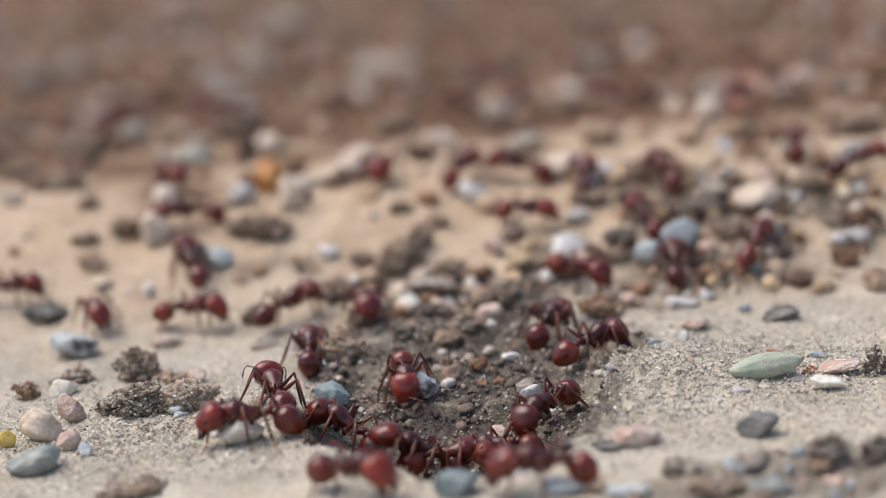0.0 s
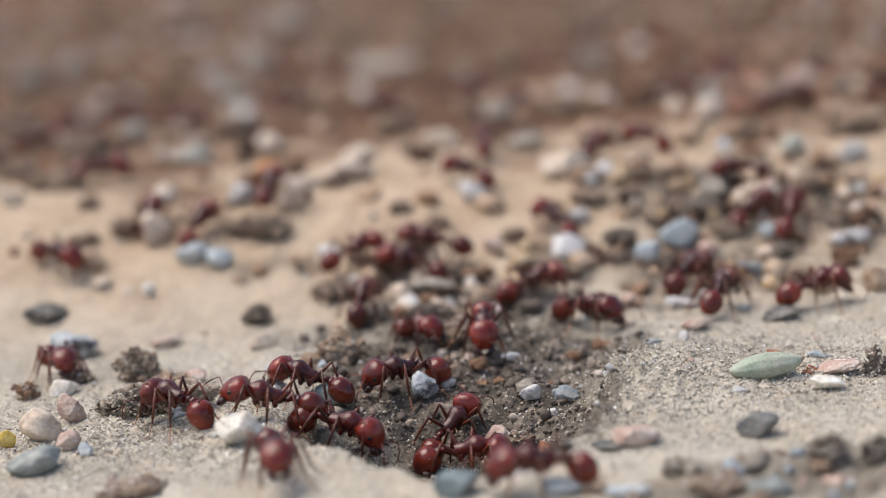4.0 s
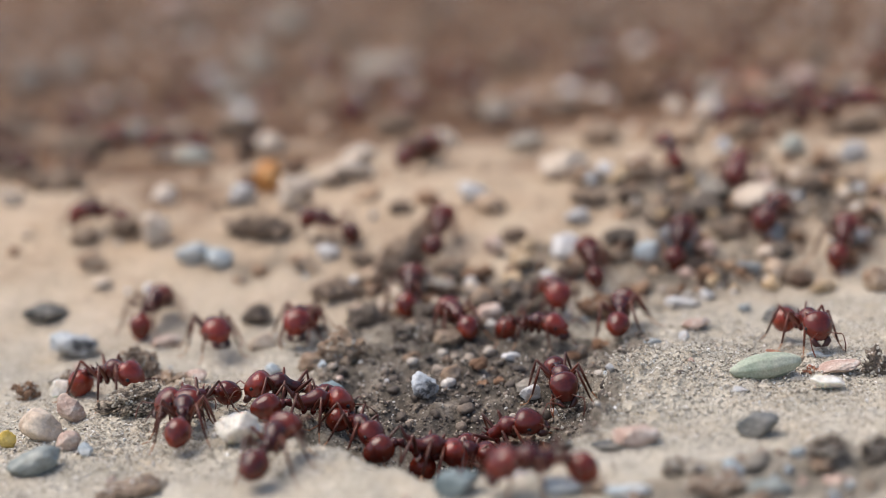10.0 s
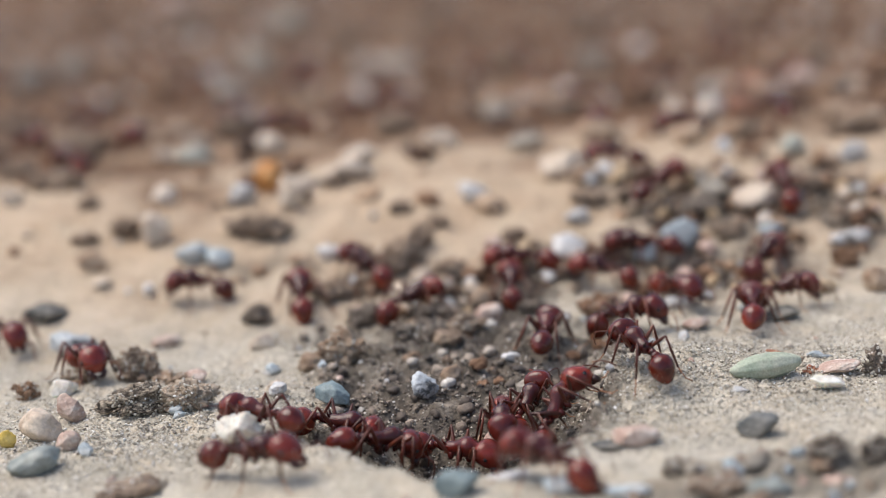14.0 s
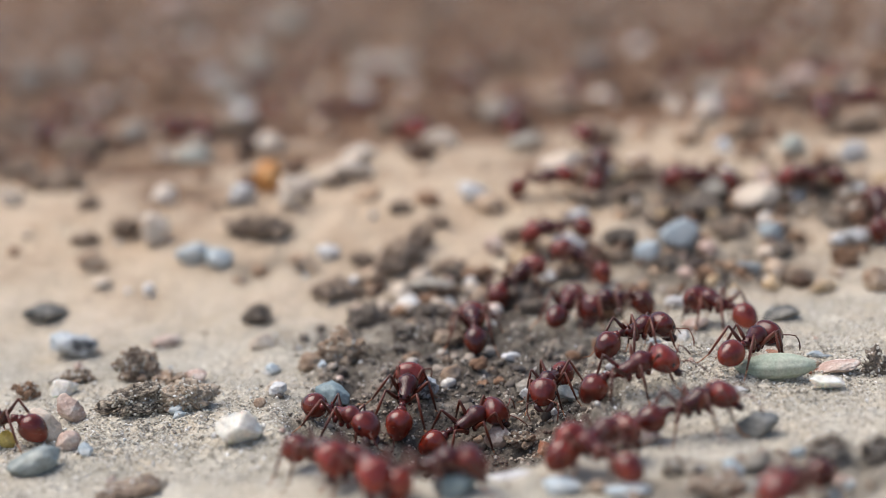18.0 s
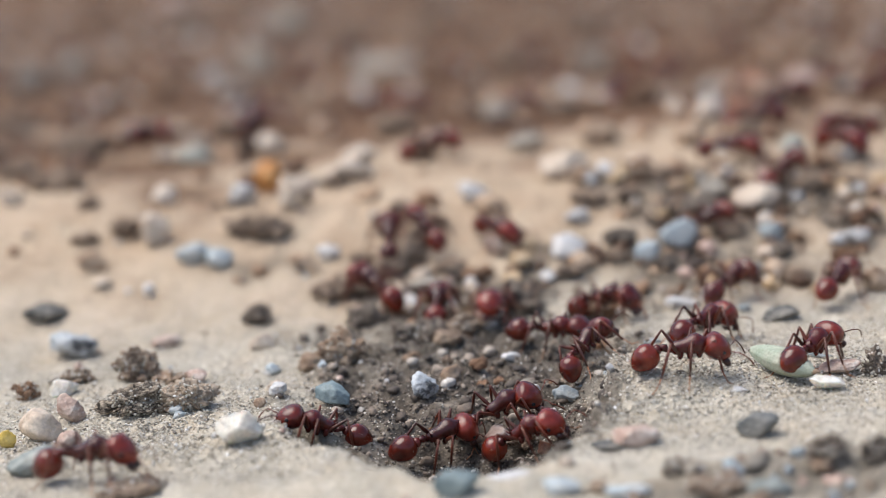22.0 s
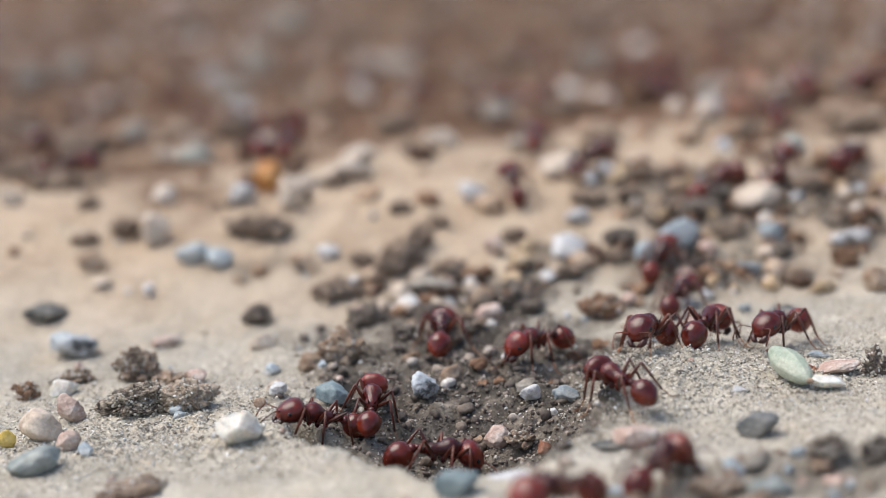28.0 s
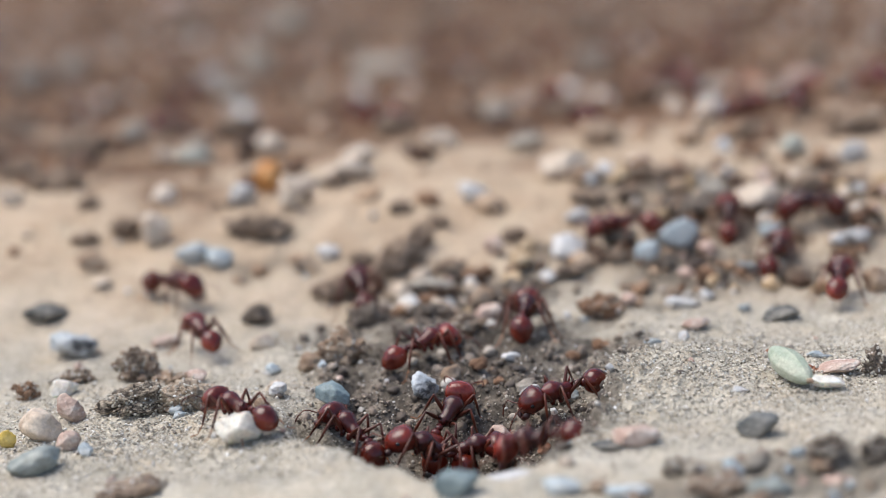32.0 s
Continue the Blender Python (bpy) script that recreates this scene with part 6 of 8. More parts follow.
    crawl([(0, 20.8, 40.5, 107), (0.3, 19.2, 41.7, 141), (0.7, 17.1, 43.4, 141), (1, 15.6, 44.6, 143), (2, 13.4, 42.1, 138), (3, 8.9, 49.2, 143), (3.9, 3.7, 54.2, 136), (5.1, -3.3, 60.7, 136), (6, -8.6, 66.0, 93), (6.3, -7.3, 72.8, 79), (6.7, -5.6, 82.1, 79), (7, -4.3, 89.0, 105), (7.15, -2.6, 88.0, 60), (7.22, -1.8, 87.6, 15), (7.3, -0.9, 87.0, -29), (7.7, 3.5, 84.4, -29), (8, 6.9, 82.6, -66), (8.799, 24.6, 83.6, 3), (9.865, 48.4, 84.9, 3), (10.66, 66.2, 85.9, 3), (32, 66.2, 85.9, 3)], 1.01)
    crawl([(0, 9.1, 43.7, -33), (1, 11.7, 42.1, -36), (1.3, 13.2, 37.8, -71), (1.7, 15.2, 31.9, -71), (2, 16.7, 27.7, -21), (2.15, 16.7, 28.8, 55), (2.3, 16.6, 29.8, 92), (2.7, 16.5, 33.0, 92), (3, 16.3, 35.2, 116), (6, 1.5, 47.7, 115), (6.1, 1.9, 47.1, 78), (6.2, 2.4, 46.6, 25), (6.3, 2.8, 45.9, -54), (6.7, 4.7, 43.5, -54), (6.85, 5.3, 42.6, -6), (7, 6.0, 41.7, 41), (8, 13.7, 43.4, 22), (9, 25.6, 44.7, -13), (9.15, 25.6, 46.6, 53), (9.3, 25.7, 48.5, 88), (9.7, 26.0, 53.6, 88), (10, 26.1, 57.1, 92), (10.15, 24.8, 54.7, 152), (10.23, 24.0, 53.3, 198), (10.3, 23.5, 52.3, 244), (10.7, 19.8, 44.8, 244), (10.85, 18.5, 42.1, 200), (11, 17.2, 39.4, 155), (11.15, 17.4, 37.8, 236), (11.3, 17.4, 36.2, 276), (11.7, 17.9, 31.8, 276), (11.85, 18.0, 30.2, 237), (12, 18.2, 28.6, 158), (13, 15.9, 28.5, 213), (14, 15.3, 29.4, 153), (15.5, 14.7, 29.5, 96), (17, 14.1, 29.6, 50), (17.5, 13.7, 30.9, 91), (18, 13.3, 32.1, 134), (18.5, 13.8, 30.0, 94), (19, 14.3, 27.9, 57), (20, 14.3, 29.6, -14), (21, 21.4, 30.7, 37), (22, 27.0, 38.4, 21), (22.3, 28.4, 39.0, 22), (22.7, 30.0, 39.4, 22), (22.85, 30.7, 39.9, 78), (23, 31.4, 40.1, 115), (23.15, 30.6, 37.2, 193), (23.3, 29.7, 33.6, 256), (23.7, 27.7, 26.5, 256), (23.85, 27.0, 23.3, 182), (24, 26.2, 20.3, 105), (25, 23.6, 24.0, 101), (25.9, 22.9, 26.1, 109), (27.1, 21.9, 29.0, 109), (28, 21.2, 31.1, 59), (29, 28.8, 35.6, 35), (30, 33.3, 38.0, 41), (30.16, 33.2, 38.0, -2), (30.33, 33.1, 38.0, -44), (30.67, 32.9, 38.2, -89), (31, 32.6, 38.2, -134), (31.3, 31.6, 38.4, -194), (31.7, 30.3, 38.6, -194), (31.85, 29.8, 38.9, -251), (32, 29.3, 39.0, -283)], 0.99)
    crawl([(0, 24.4, 50.9, 104), (1, 22.5, 53.6, 111), (1.3, 20.9, 56.4, 113), (1.7, 18.7, 60.7, 113), (2, 17.2, 64.2, 180), (2.3, 15.3, 65.0, 161), (2.7, 12.6, 66.0, 161), (3, 10.5, 66.7, 94), (6, 1.5, 85.6, 99), (7, -0.3, 107.1, 101), (8, -0.6, 141.3, 91), (9, 1.6, 154.2, 85), (9.15, 0.6, 153.4, 131), (9.23, 0.1, 153.0, 175), (9.3, -0.3, 152.6, 220), (9.7, -2.9, 150.5, 220), (9.77, -3.3, 150.1, 176), (9.85, -3.8, 149.7, 132), (10, -4.8, 148.8, 88), (10.15, -4.0, 148.8, 56), (10.3, -3.2, 148.7, -3), (10.7, -1.0, 148.5, -3), (10.85, -0.2, 148.5, 53), (11, 0.6, 148.5, 84), (12, 0.0, 171.2, 91), (12.75, -1.9, 168.7, 143), (13.12, -2.8, 167.5, 187), (13.5, -3.8, 166.3, 232), (15.5, -8.9, 159.8, 232), (15.88, -9.9, 158.5, 189), (16.25, -10.8, 157.3, 145), (17, -12.7, 154.9, 94), (18.2, -10.5, 152.9, 48), (18.8, -9.3, 151.9, 4), (19.4, -8.2, 151.0, -40), (22.6, -2.3, 146.1, -40), (23.2, -1.2, 145.1, 2), (23.8, 0.0, 144.1, 44), (25, 2.2, 142.1, 89), (25.9, 0.9, 158.6, 94), (27.1, -0.8, 180.7, 94), (28, -2.1, 197.1, 126), (28.3, -2.6, 215.6, 92), (28.7, -3.3, 240.4, 92), (29, -3.8, 258.8, 98), (30, -7.8, 275.6, 98), (30.3, -1.7, 291.0, 68), (30.7, 6.3, 311.5, 68), (31, 12.4, 327.1, 74), (31.4, 12.8, 327.1, 74), (32, 12.8, 327.1, 74)], 1.09)
    crawl([(0, 40.0, 56.9, 81), (0.3, 38.9, 60.2, 107), (0.7, 37.5, 65.2, 107), (1, 36.4, 68.7, 101), (1.333, 36.5, 70.0, 149), (1.667, 36.7, 71.3, 224), (2, 36.8, 72.6, 265), (2.3, 35.5, 67.8, 255), (2.7, 33.8, 61.4, 255), (2.85, 33.2, 58.9, 211), (3, 32.5, 56.6, 140), (3.9, 25.2, 64.4, 132), (5.1, 15.5, 75.1, 132), (6, 8.3, 83.2, 91), (6.391, 17.0, 83.7, 60), (6.782, 25.7, 84.2, 3), (7.825, 49.0, 85.6, 3), (8.606, 66.4, 86.5, 3), (32, 66.4, 86.5, 3)], 1.02)
    crawl([(0, 45.6, 49.8, 28), (1, 48.9, 54.7, 65), (1.395, 52.0, 55.7, 18), (1.922, 56.2, 56.9, 18), (2.317, 59.3, 57.8, 18), (3.174, 59.8, 59.4, 76), (4.315, 60.4, 61.8, 76), (4.744, 60.6, 62.7, 115), (5.172, 60.8, 63.7, 188), (6.02, 53.9, 62.7, 188), (7.152, 44.8, 61.4, 188), (7.434, 42.6, 61.0, 253), (7.717, 40.2, 60.7, 290), (8, 38.0, 60.4, 358), (8.15, 38.2, 63.0, 415), (8.3, 38.4, 65.5, 446), (8.7, 38.9, 72.5, 446), (9, 39.3, 77.8, 427), (9.596, 47.0, 78.8, 367), (10.39, 57.4, 80.1, 367), (10.99, 65.1, 81.1, 367), (11.85, 60.9, 64.0, 294), (12.71, 56.7, 47.7, 256), (15.02, 45.1, 2.8, 256), (16.75, 36.9, -30.9, 191), (18, 20.9, -34.1, 231), (18.27, 23.4, -33.7, 284), (18.41, 24.6, -33.4, 328), (18.54, 25.8, -33.2, 371), (19.25, 31.9, -32.3, 371), (19.79, 36.9, -30.9, 371), (32, 36.9, -30.9, 371)], 1.02)
    crawl([(0, 2.8, 56.1, 64), (1, 5.1, 62.0, 77), (1.485, 4.8, 54.1, 24), (1.971, 4.5, 46.1, -53), (2.456, 4.1, 37.9, -92), (4.398, 2.9, 3.3, -92), (5.854, 1.9, -18.8, -92), (6.038, 0.0, -19.4, -131), (6.222, -1.9, -19.6, -207), (6.407, -3.8, -16.6, -257), (8, -9.6, 2.8, -230), (9, -10.9, 0.4, -251), (9.3, -11.6, 6.0, -262), (9.7, -12.7, 13.6, -262), (9.8, -13.0, 15.5, -217), (9.9, -13.2, 17.4, -141), (10, -13.4, 19.2, -97), (10.3, -15.4, 14.2, -113), (10.7, -18.1, 8.2, -113), (10.85, -19.1, 5.9, -84), (11, -20.1, 3.5, -51), (11.3, -18.5, 0.7, -61), (11.7, -16.5, -3.0, -61), (12, -14.9, -6.1, 22), (13, -11.4, -6.2, 39), (14, -9.5, -7.0, -13), (14.9, -8.0, -7.6, 35), (16.1, -6.2, -5.0, 35), (17, -4.8, -3.9, 72), (18, -4.2, -1.0, 80), (19, -4.3, 6.5, 84), (20, -1.5, 16.9, 70), (20.3, -2.4, 19.8, 109), (20.7, -3.6, 23.2, 109), (21, -4.5, 25.8, 94), (21.3, -5.3, 26.8, 126), (21.7, -6.3, 28.0, 126), (22, -7.0, 29.0, 126), (22.5, -6.4, 31.3, 93), (23, -5.9, 33.4, 62), (24, -0.7, 39.7, 33), (24.1, -1.0, 39.7, 79), (24.2, -1.4, 39.7, 113), (24.3, -1.8, 39.8, 175), (24.7, -3.3, 39.8, 175), (24.85, -3.8, 40.0, 114), (25, -4.4, 40.0, 81), (25.9, -8.6, 52.2, 109), (27.1, -14.3, 68.3, 109), (28, -18.4, 80.7, 86), (28.32, -25.5, 81.2, 117), (28.64, -32.6, 81.7, 177), (29.49, -51.6, 83.1, 177), (30.13, -65.8, 84.1, 177), (32, -65.8, 84.1, 177)], 1.11)
    crawl([(0, 9.0, 55.3, 147), (0.15, 7.9, 53.7, 191), (0.3, 6.7, 52.0, 236), (0.7, 3.5, 47.7, 236), (0.85, 2.4, 45.9, 280), (1, 1.2, 44.3, 344), (1.3, 2.3, 41.6, 291), (1.7, 3.7, 37.9, 291), (2, 4.8, 35.2, 272), (2.3, 4.1, 33.7, 244), (2.7, 3.2, 31.8, 244), (3, 2.5, 30.3, 246), (3.45, -0.2, 31.8, 198), (3.9, -2.8, 33.4, 151), (5.1, -9.9, 37.4, 151), (6, -15.2, 40.3, 220), (6.3, -15.0, 38.5, 276), (6.7, -14.7, 36.1, 276), (7, -14.5, 34.2, 264), (8, -12.7, 25.5, 277), (8.15, -14.6, 24.3, 252), (8.3, -16.4, 23.0, 212), (8.7, -21.4, 19.7, 212), (9, -25.1, 17.4, 202), (9.1, -24.7, 17.4, 257), (9.2, -24.3, 17.4, 293), (9.3, -23.9, 17.4, 360), (9.7, -22.4, 17.4, 360), (10, -21.3, 17.4, 279), (10.3, -21.4, 15.8, 268), (10.7, -21.4, 13.8, 268), (11, -21.5, 12.3, 306), (11.3, -19.4, 12.0, 352), (11.7, -16.7, 11.5, 352), (12, -14.7, 10.6, 417), (13, -6.8, 19.3, 401), (14, -3.2, 24.0, 393), (17, 4.6, 25.6, 387), (18, 7.0, 27.5, 403), (18.5, 8.2, 28.5, 344), (19, 9.3, 29.5, 298), (19.15, 8.8, 29.0, 263), (19.3, 8.3, 28.5, 220), (19.7, 6.9, 27.4, 220), (20, 6.0, 27.2, 172), (21, 5.3, 23.9, 255), (22, 4.3, 20.3, 255), (22.3, 4.9, 17.2, 283), (22.7, 5.8, 13.5, 283), (22.8, 6.0, 13.5, 331), (22.9, 6.2, 11.0, 406), (23, 6.4, 10.1, 446), (24, 5.1, 1.1, 417), (25, 5.7, 3.3, 391), (25.45, 5.7, -2.1, 311), (25.9, 5.7, -8.2, 271), (27.1, 5.6, -28.2, 271), (28, 6.0, -32.6, 215), (28.15, 5.7, -30.5, 140), (28.31, 5.4, -28.6, 98), (28.72, 4.6, -25.4, 98), (29.03, 3.0, -18.4, 98), (29.58, 2.1, -18.8, 97), (30, 1.4, -19.0, 97), (30.57, 0.4, -19.3, 97), (31, -0.3, -3.0, 52), (32, -0.8, -2.8, 59)], 1.09)
    crawl([(0, 15.9, 51.4, 85), (0.3, 13.7, 55.0, 121), (0.7, 10.7, 59.6, 121), (1, 8.5, 63.2, 85), (1.15, 10.0, 62.5, 48), (1.3, 11.4, 62.0, -22), (1.7, 15.4, 60.4, -22), (1.85, 16.9, 59.9, 47), (2, 18.4, 59.3, 84), (2.15, 18.0, 58.9, 140), (2.22, 17.9, 58.6, 190), (2.3, 17.7, 58.2, 239), (2.7, 16.7, 56.7, 239), (2.85, 16.4, 56.2, 271), (3, 16.1, 55.6, 302), (3.45, 17.0, 58.5, 376), (3.9, 18.0, 61.5, 433), (5.1, 20.8, 70.0, 433), (6, 22.7, 76.4, 412), (6.3, 24.0, 86.4, 443), (6.7, 25.6, 99.6, 443), (7, 26.8, 109.5, 444), (9, 29.5, 79.3, 503), (9.421, 33.1, 79.6, 459), (9.841, 36.7, 79.9, 426), (10.26, 40.3, 80.3, 365), (11.95, 54.6, 81.6, 365), (13.21, 65.4, 82.6, 365), (13.61, 64.1, 77.3, 294), (14.01, 62.8, 72.1, 256), (15.09, 59.5, 58.4, 256), (15.89, 56.9, 48.4, 187), (16.82, 48.9, 47.4, 187), (18.07, 38.4, 46.1, 187), (19, 30.5, 45.1, 127), (19.3, 31.4, 50.3, 80), (19.7, 32.7, 57.0, 80), (20, 33.6, 61.9, 61), (21, 26.4, 56.0, -5), (22, 32.9, 56.0, -18), (23, 33.0, 56.4, 35), (24, 33.1, 57.1, 13), (24.3, 34.2, 55.8, -47), (24.7, 35.8, 54.2, -47), (25, 36.9, 53.0, -14), (26.5, 37.1, 51.8, 30), (28, 37.2, 50.6, 74), (28.3, 38.5, 52.0, 51), (28.7, 40.3, 54.1, 51), (29, 41.6, 55.6, 85), (30, 37.7, 80.1, 113), (31, 38.9, 80.7, 70), (31.3, 41.3, 83.4, 47), (31.7, 44.6, 86.7, 47), (32, 47.0, 89.2, 85)], 1.02)
    crawl([(0, -6.2, 58.1, -96), (0.3, -6.3, 54.7, -91), (0.7, -6.3, 50.1, -91), (0.85, -6.3, 48.3, -130), (1, -6.4, 46.6, -207), (2, -15.9, 48.0, -191), (2.3, -18.9, 46.7, -158), (2.7, -23.1, 45.1, -158), (2.85, -24.7, 44.5, -105), (3, -26.2, 43.8, -72), (3.45, -25.9, 44.8, -3), (3.9, -25.5, 45.7, 69), (5.1, -24.5, 48.3, 69), (6, -23.8, 50.3, 64), (6.08, -23.8, 48.6, 18), (6.15, -23.8, 47.0, -29), (6.3, -23.8, 43.8, -90), (6.7, -23.7, 35.3, -90), (6.85, -23.6, 32.1, -58), (7, -23.6, 28.8, 5), (7.15, -23.5, 26.9, -55), (7.3, -23.4, 25.2, -87), (7.7, -23.2, 19.8, -87), (8, -23.0, 15.9, -101), (9, -32.2, 4.1, -116), (9.15, -31.7, 4.1, -75), (9.3, -31.2, 4.1, -5), (9.7, -29.7, 4.0, -5), (10, -28.6, 3.8, -29), (10.15, -27.9, 4.9, 13), (10.3, -27.3, 5.9, 56), (10.7, -25.4, 8.6, 56), (11, -24.1, 10.5, 22), (11.15, -24.2, 11.8, 69), (11.3, -24.4, 13.1, 97), (11.7, -24.8, 16.6, 97), (12, -25.1, 19.2, 118), (12.15, -24.4, 20.3, 88), (12.3, -23.6, 21.5, 56), (12.7, -21.6, 24.5, 56), (13, -20.1, 26.8, 68), (13.3, -18.3, 27.2, 16), (13.7, -15.8, 27.9, 16), (13.85, -14.9, 28.2, 66), (14, -14.0, 28.4, 95), (14.9, -11.0, 36.3, 70), (16.1, -7.1, 46.9, 70), (17, -4.2, 54.7, 55), (17.3, -3.7, 63.5, 88), (17.7, -3.2, 75.9, 88), (17.85, -3.0, 80.6, 21), (17.93, -2.9, 83.1, -25), (18, -2.8, 85.4, -70), (18.3, -3.1, 81.2, -94), (18.7, -3.4, 75.8, -94), (18.85, -3.6, 73.8, -67), (19, -3.7, 71.6, -24), (19.3, -3.1, 69.7, -73), (19.7, -2.3, 66.8, -73), (20, -1.7, 64.9, -75), (20.5, -1.7, 66.5, -108), (21, -1.7, 68.3, -166), (21.33, -1.2, 69.2, -105), (21.67, -0.8, 70.2, -68), (22, -0.4, 71.1, 0), (22.15, -0.2, 72.1, 53), (22.3, -0.1, 73.3, 83), (22.7, 0.3, 76.1, 83), (23, 0.6, 78.3, 84), (24, 1.6, 86.9, 88), (24.44, 11.5, 87.4, 59), (24.88, 21.3, 87.9, 3), (26.06, 47.5, 89.2, 3), (26.95, 67.3, 90.2, 3), (32, 67.3, 90.2, 3)], 1.11)
    crawl([(0, -61.2, 147.0, 105), (0.15, -60.7, 147.0, 68), (0.3, -60.2, 147.0, 0), (0.7, -58.9, 147.0, 0), (0.85, -58.5, 147.0, -52), (1, -58.0, 147.0, -81), (1.3, -54.7, 140.8, -62), (1.7, -50.3, 132.5, -62), (1.77, -49.5, 131.1, -15), (1.85, -48.6, 129.4, 32), (2, -47.0, 126.3, 91), (3, -39.0, 160.3, 98), (6, -52.2, 183.8, 105), (6.3, -49.1, 183.8, 68), (6.6, -46.1, 183.8, 0), (7.4, -37.9, 183.8, 0), (7.7, -34.8, 183.8, 64), (8, -31.8, 183.8, 97), (9, -29.9, 198.3, 86), (10, -31.5, 204.5, 92), (11, -30.1, 200.4, 96), (11.33, -30.0, 199.8, 147), (11.67, -30.0, 198.9, 229), (12, -29.9, 198.1, 272), (12.3, -28.9, 193.1, 282), (12.7, -27.5, 186.4, 282), (12.8, -27.1, 184.7, 333), (12.9, -26.8, 183.1, 412), (13, -26.5, 181.5, 451), (14, -24.5, 240.1, 448), (17, -24.3, 337.5, 456), (17.4, -25.0, 337.5, 456), (32, -25.0, 337.5, 456)], 1.05)
    crawl([(0, -53.0, 146.4, 103), (0.6, -60.1, 169.2, 107), (1.4, -69.5, 199.4, 107), (1.55, -71.3, 205.1, 153), (1.7, -73.1, 210.9, 199), (2, -76.6, 222.3, 268), (2.3, -75.2, 218.5, 290), (2.7, -73.4, 213.6, 290), (2.8, -72.9, 212.3, 350), (2.9, -72.5, 211.0, 420), (3, -72.0, 209.9, 456), (6, -77.8, 224.9, 491), (7, -91.2, 262.4, 477), (8, -96.1, 277.6, 470), (9, -94.2, 273.5, 469), (10, -97.4, 285.1, 465), (10.4, -100.3, 285.1, 540), (32, -100.3, 285.1, 540)], 1.07)
    crawl([(0, -45.7, 214.8, 116), (0.15, -41.5, 217.9, 82), (0.3, -37.4, 221.0, 37), (0.7, -26.3, 229.3, 37), (0.85, -22.2, 232.4, 83), (1, -18.0, 235.5, 121), (1.3, -18.0, 239.1, 89), (1.7, -18.0, 243.7, 89), (2, -17.9, 247.1, 109), (3, -18.5, 245.1, 101), (3.45, -20.7, 244.0, 139), (3.9, -23.0, 243.0, 205), (5.1, -29.1, 240.1, 205), (6, -33.7, 237.8, 125), (7, -36.8, 245.9, 109), (7.15, -39.1, 242.2, 169), (7.3, -41.3, 238.4, 239), (7.7, -47.3, 228.5, 239), (7.85, -49.6, 224.7, 170), (8, -51.8, 221.0, 111), (8.3, -50.7, 224.2, 71), (8.7, -49.2, 228.5, 71), (9, -48.0, 231.7, 108), (9.3, -47.9, 233.9, 87), (9.7, -47.8, 236.8, 87), (10, -47.7, 239.1, 112), (10.3, -48.8, 238.9, 185), (10.7, -50.2, 238.8, 185), (11, -51.3, 238.8, 141), (12, -47.7, 239.1, 121), (12.3, -48.3, 244.6, 97), (12.7, -49.2, 252.1, 97), (12.8, -49.4, 254.1, 59), (12.9, -49.6, 255.9, -13), (13, -49.8, 257.9, -73), (13.3, -50.3, 255.4, -101), (13.7, -50.9, 252.3, -101), (13.85, -51.1, 251.2, -68), (14, -51.3, 249.9, -7), (14.45, -55.9, 245.1, -81), (14.9, -60.4, 240.2, -133), (16.1, -72.4, 227.3, -133), (16.55, -77.0, 222.4, -178), (17, -81.5, 217.5, -222), (17.15, -80.5, 218.0, -273), (17.3, -79.6, 218.7, -329), (17.7, -77.2, 220.2, -329), (17.85, -76.3, 220.6, -289), (18, -75.3, 221.1, -263), (18.3, -72.9, 236.8, -279), (18.7, -69.7, 257.5, -279), (19, -67.3, 273.0, -233), (19.15, -65.2, 272.5, -285), (19.23, -64.0, 272.3, -330), (19.3, -63.0, 272.1, -374), (19.7, -57.4, 270.6, -374), (19.85, -55.2, 270.1, -296), (20, -53.1, 269.6, -256), (21, -50.1, 309.1, -261), (21.3, -46.8, 316.1, -295), (21.7, -42.3, 325.4, -295), (22, -39.0, 332.6, -263), (32, -51.7, 226.5, -259)], 1.01)
    crawl([(0, 41.0, 98.1, 72), (1, 42.5, 130.1, 86), (2, 47.4, 139.2, 83), (3, 47.1, 148.0, 85), (6, 68.5, 231.1, 91), (7, 71.4, 246.6, 83), (7.3, 73.3, 249.2, 54), (7.7, 75.8, 252.6, 54), (8, 77.8, 255.2, 74), (8.15, 75.7, 254.8, 114), (8.3, 73.7, 254.4, 191), (8.7, 68.2, 253.1, 191), (8.85, 66.1, 252.8, 121), (9, 64.1, 252.3, 85), (9.15, 62.4, 251.2, 129), (9.23, 61.5, 250.5, 173), (9.3, 60.8, 249.9, 216), (9.7, 56.3, 246.6, 216), (10, 53.0, 244.1, 258), (10.33, 52.9, 245.3, 208), (10.67, 52.9, 246.4, 130), (11, 52.8, 247.6, 91), (12, 55.6, 267.2, 73), (12.15, 56.9, 266.7, 36), (12.3, 58.2, 266.0, -24), (12.7, 61.5, 264.5, -24), (12.85, 62.8, 264.1, 54), (13, 64.0, 263.6, 94), (14, 69.9, 286.9, 76), (14.7, 70.2, 278.9, 25), (15.4, 70.4, 270.7, -50), (16.1, 70.6, 262.6, -88), (18.9, 71.5, 230.1, -88), (21, 72.1, 205.6, -92), (21.15, 74.5, 206.6, -53), (21.3, 76.8, 207.6, 22), (21.7, 83.1, 210.2, 22), (22, 87.8, 212.2, 79), (22.3, 87.3, 213.5, 113), (22.7, 86.5, 215.3, 113), (22.85, 86.2, 216.1, 79), (23, 85.9, 216.7, 32), (23.55, 97.9, 220.0, 14), (32, 97.9, 220.0, 14)], 1.10)
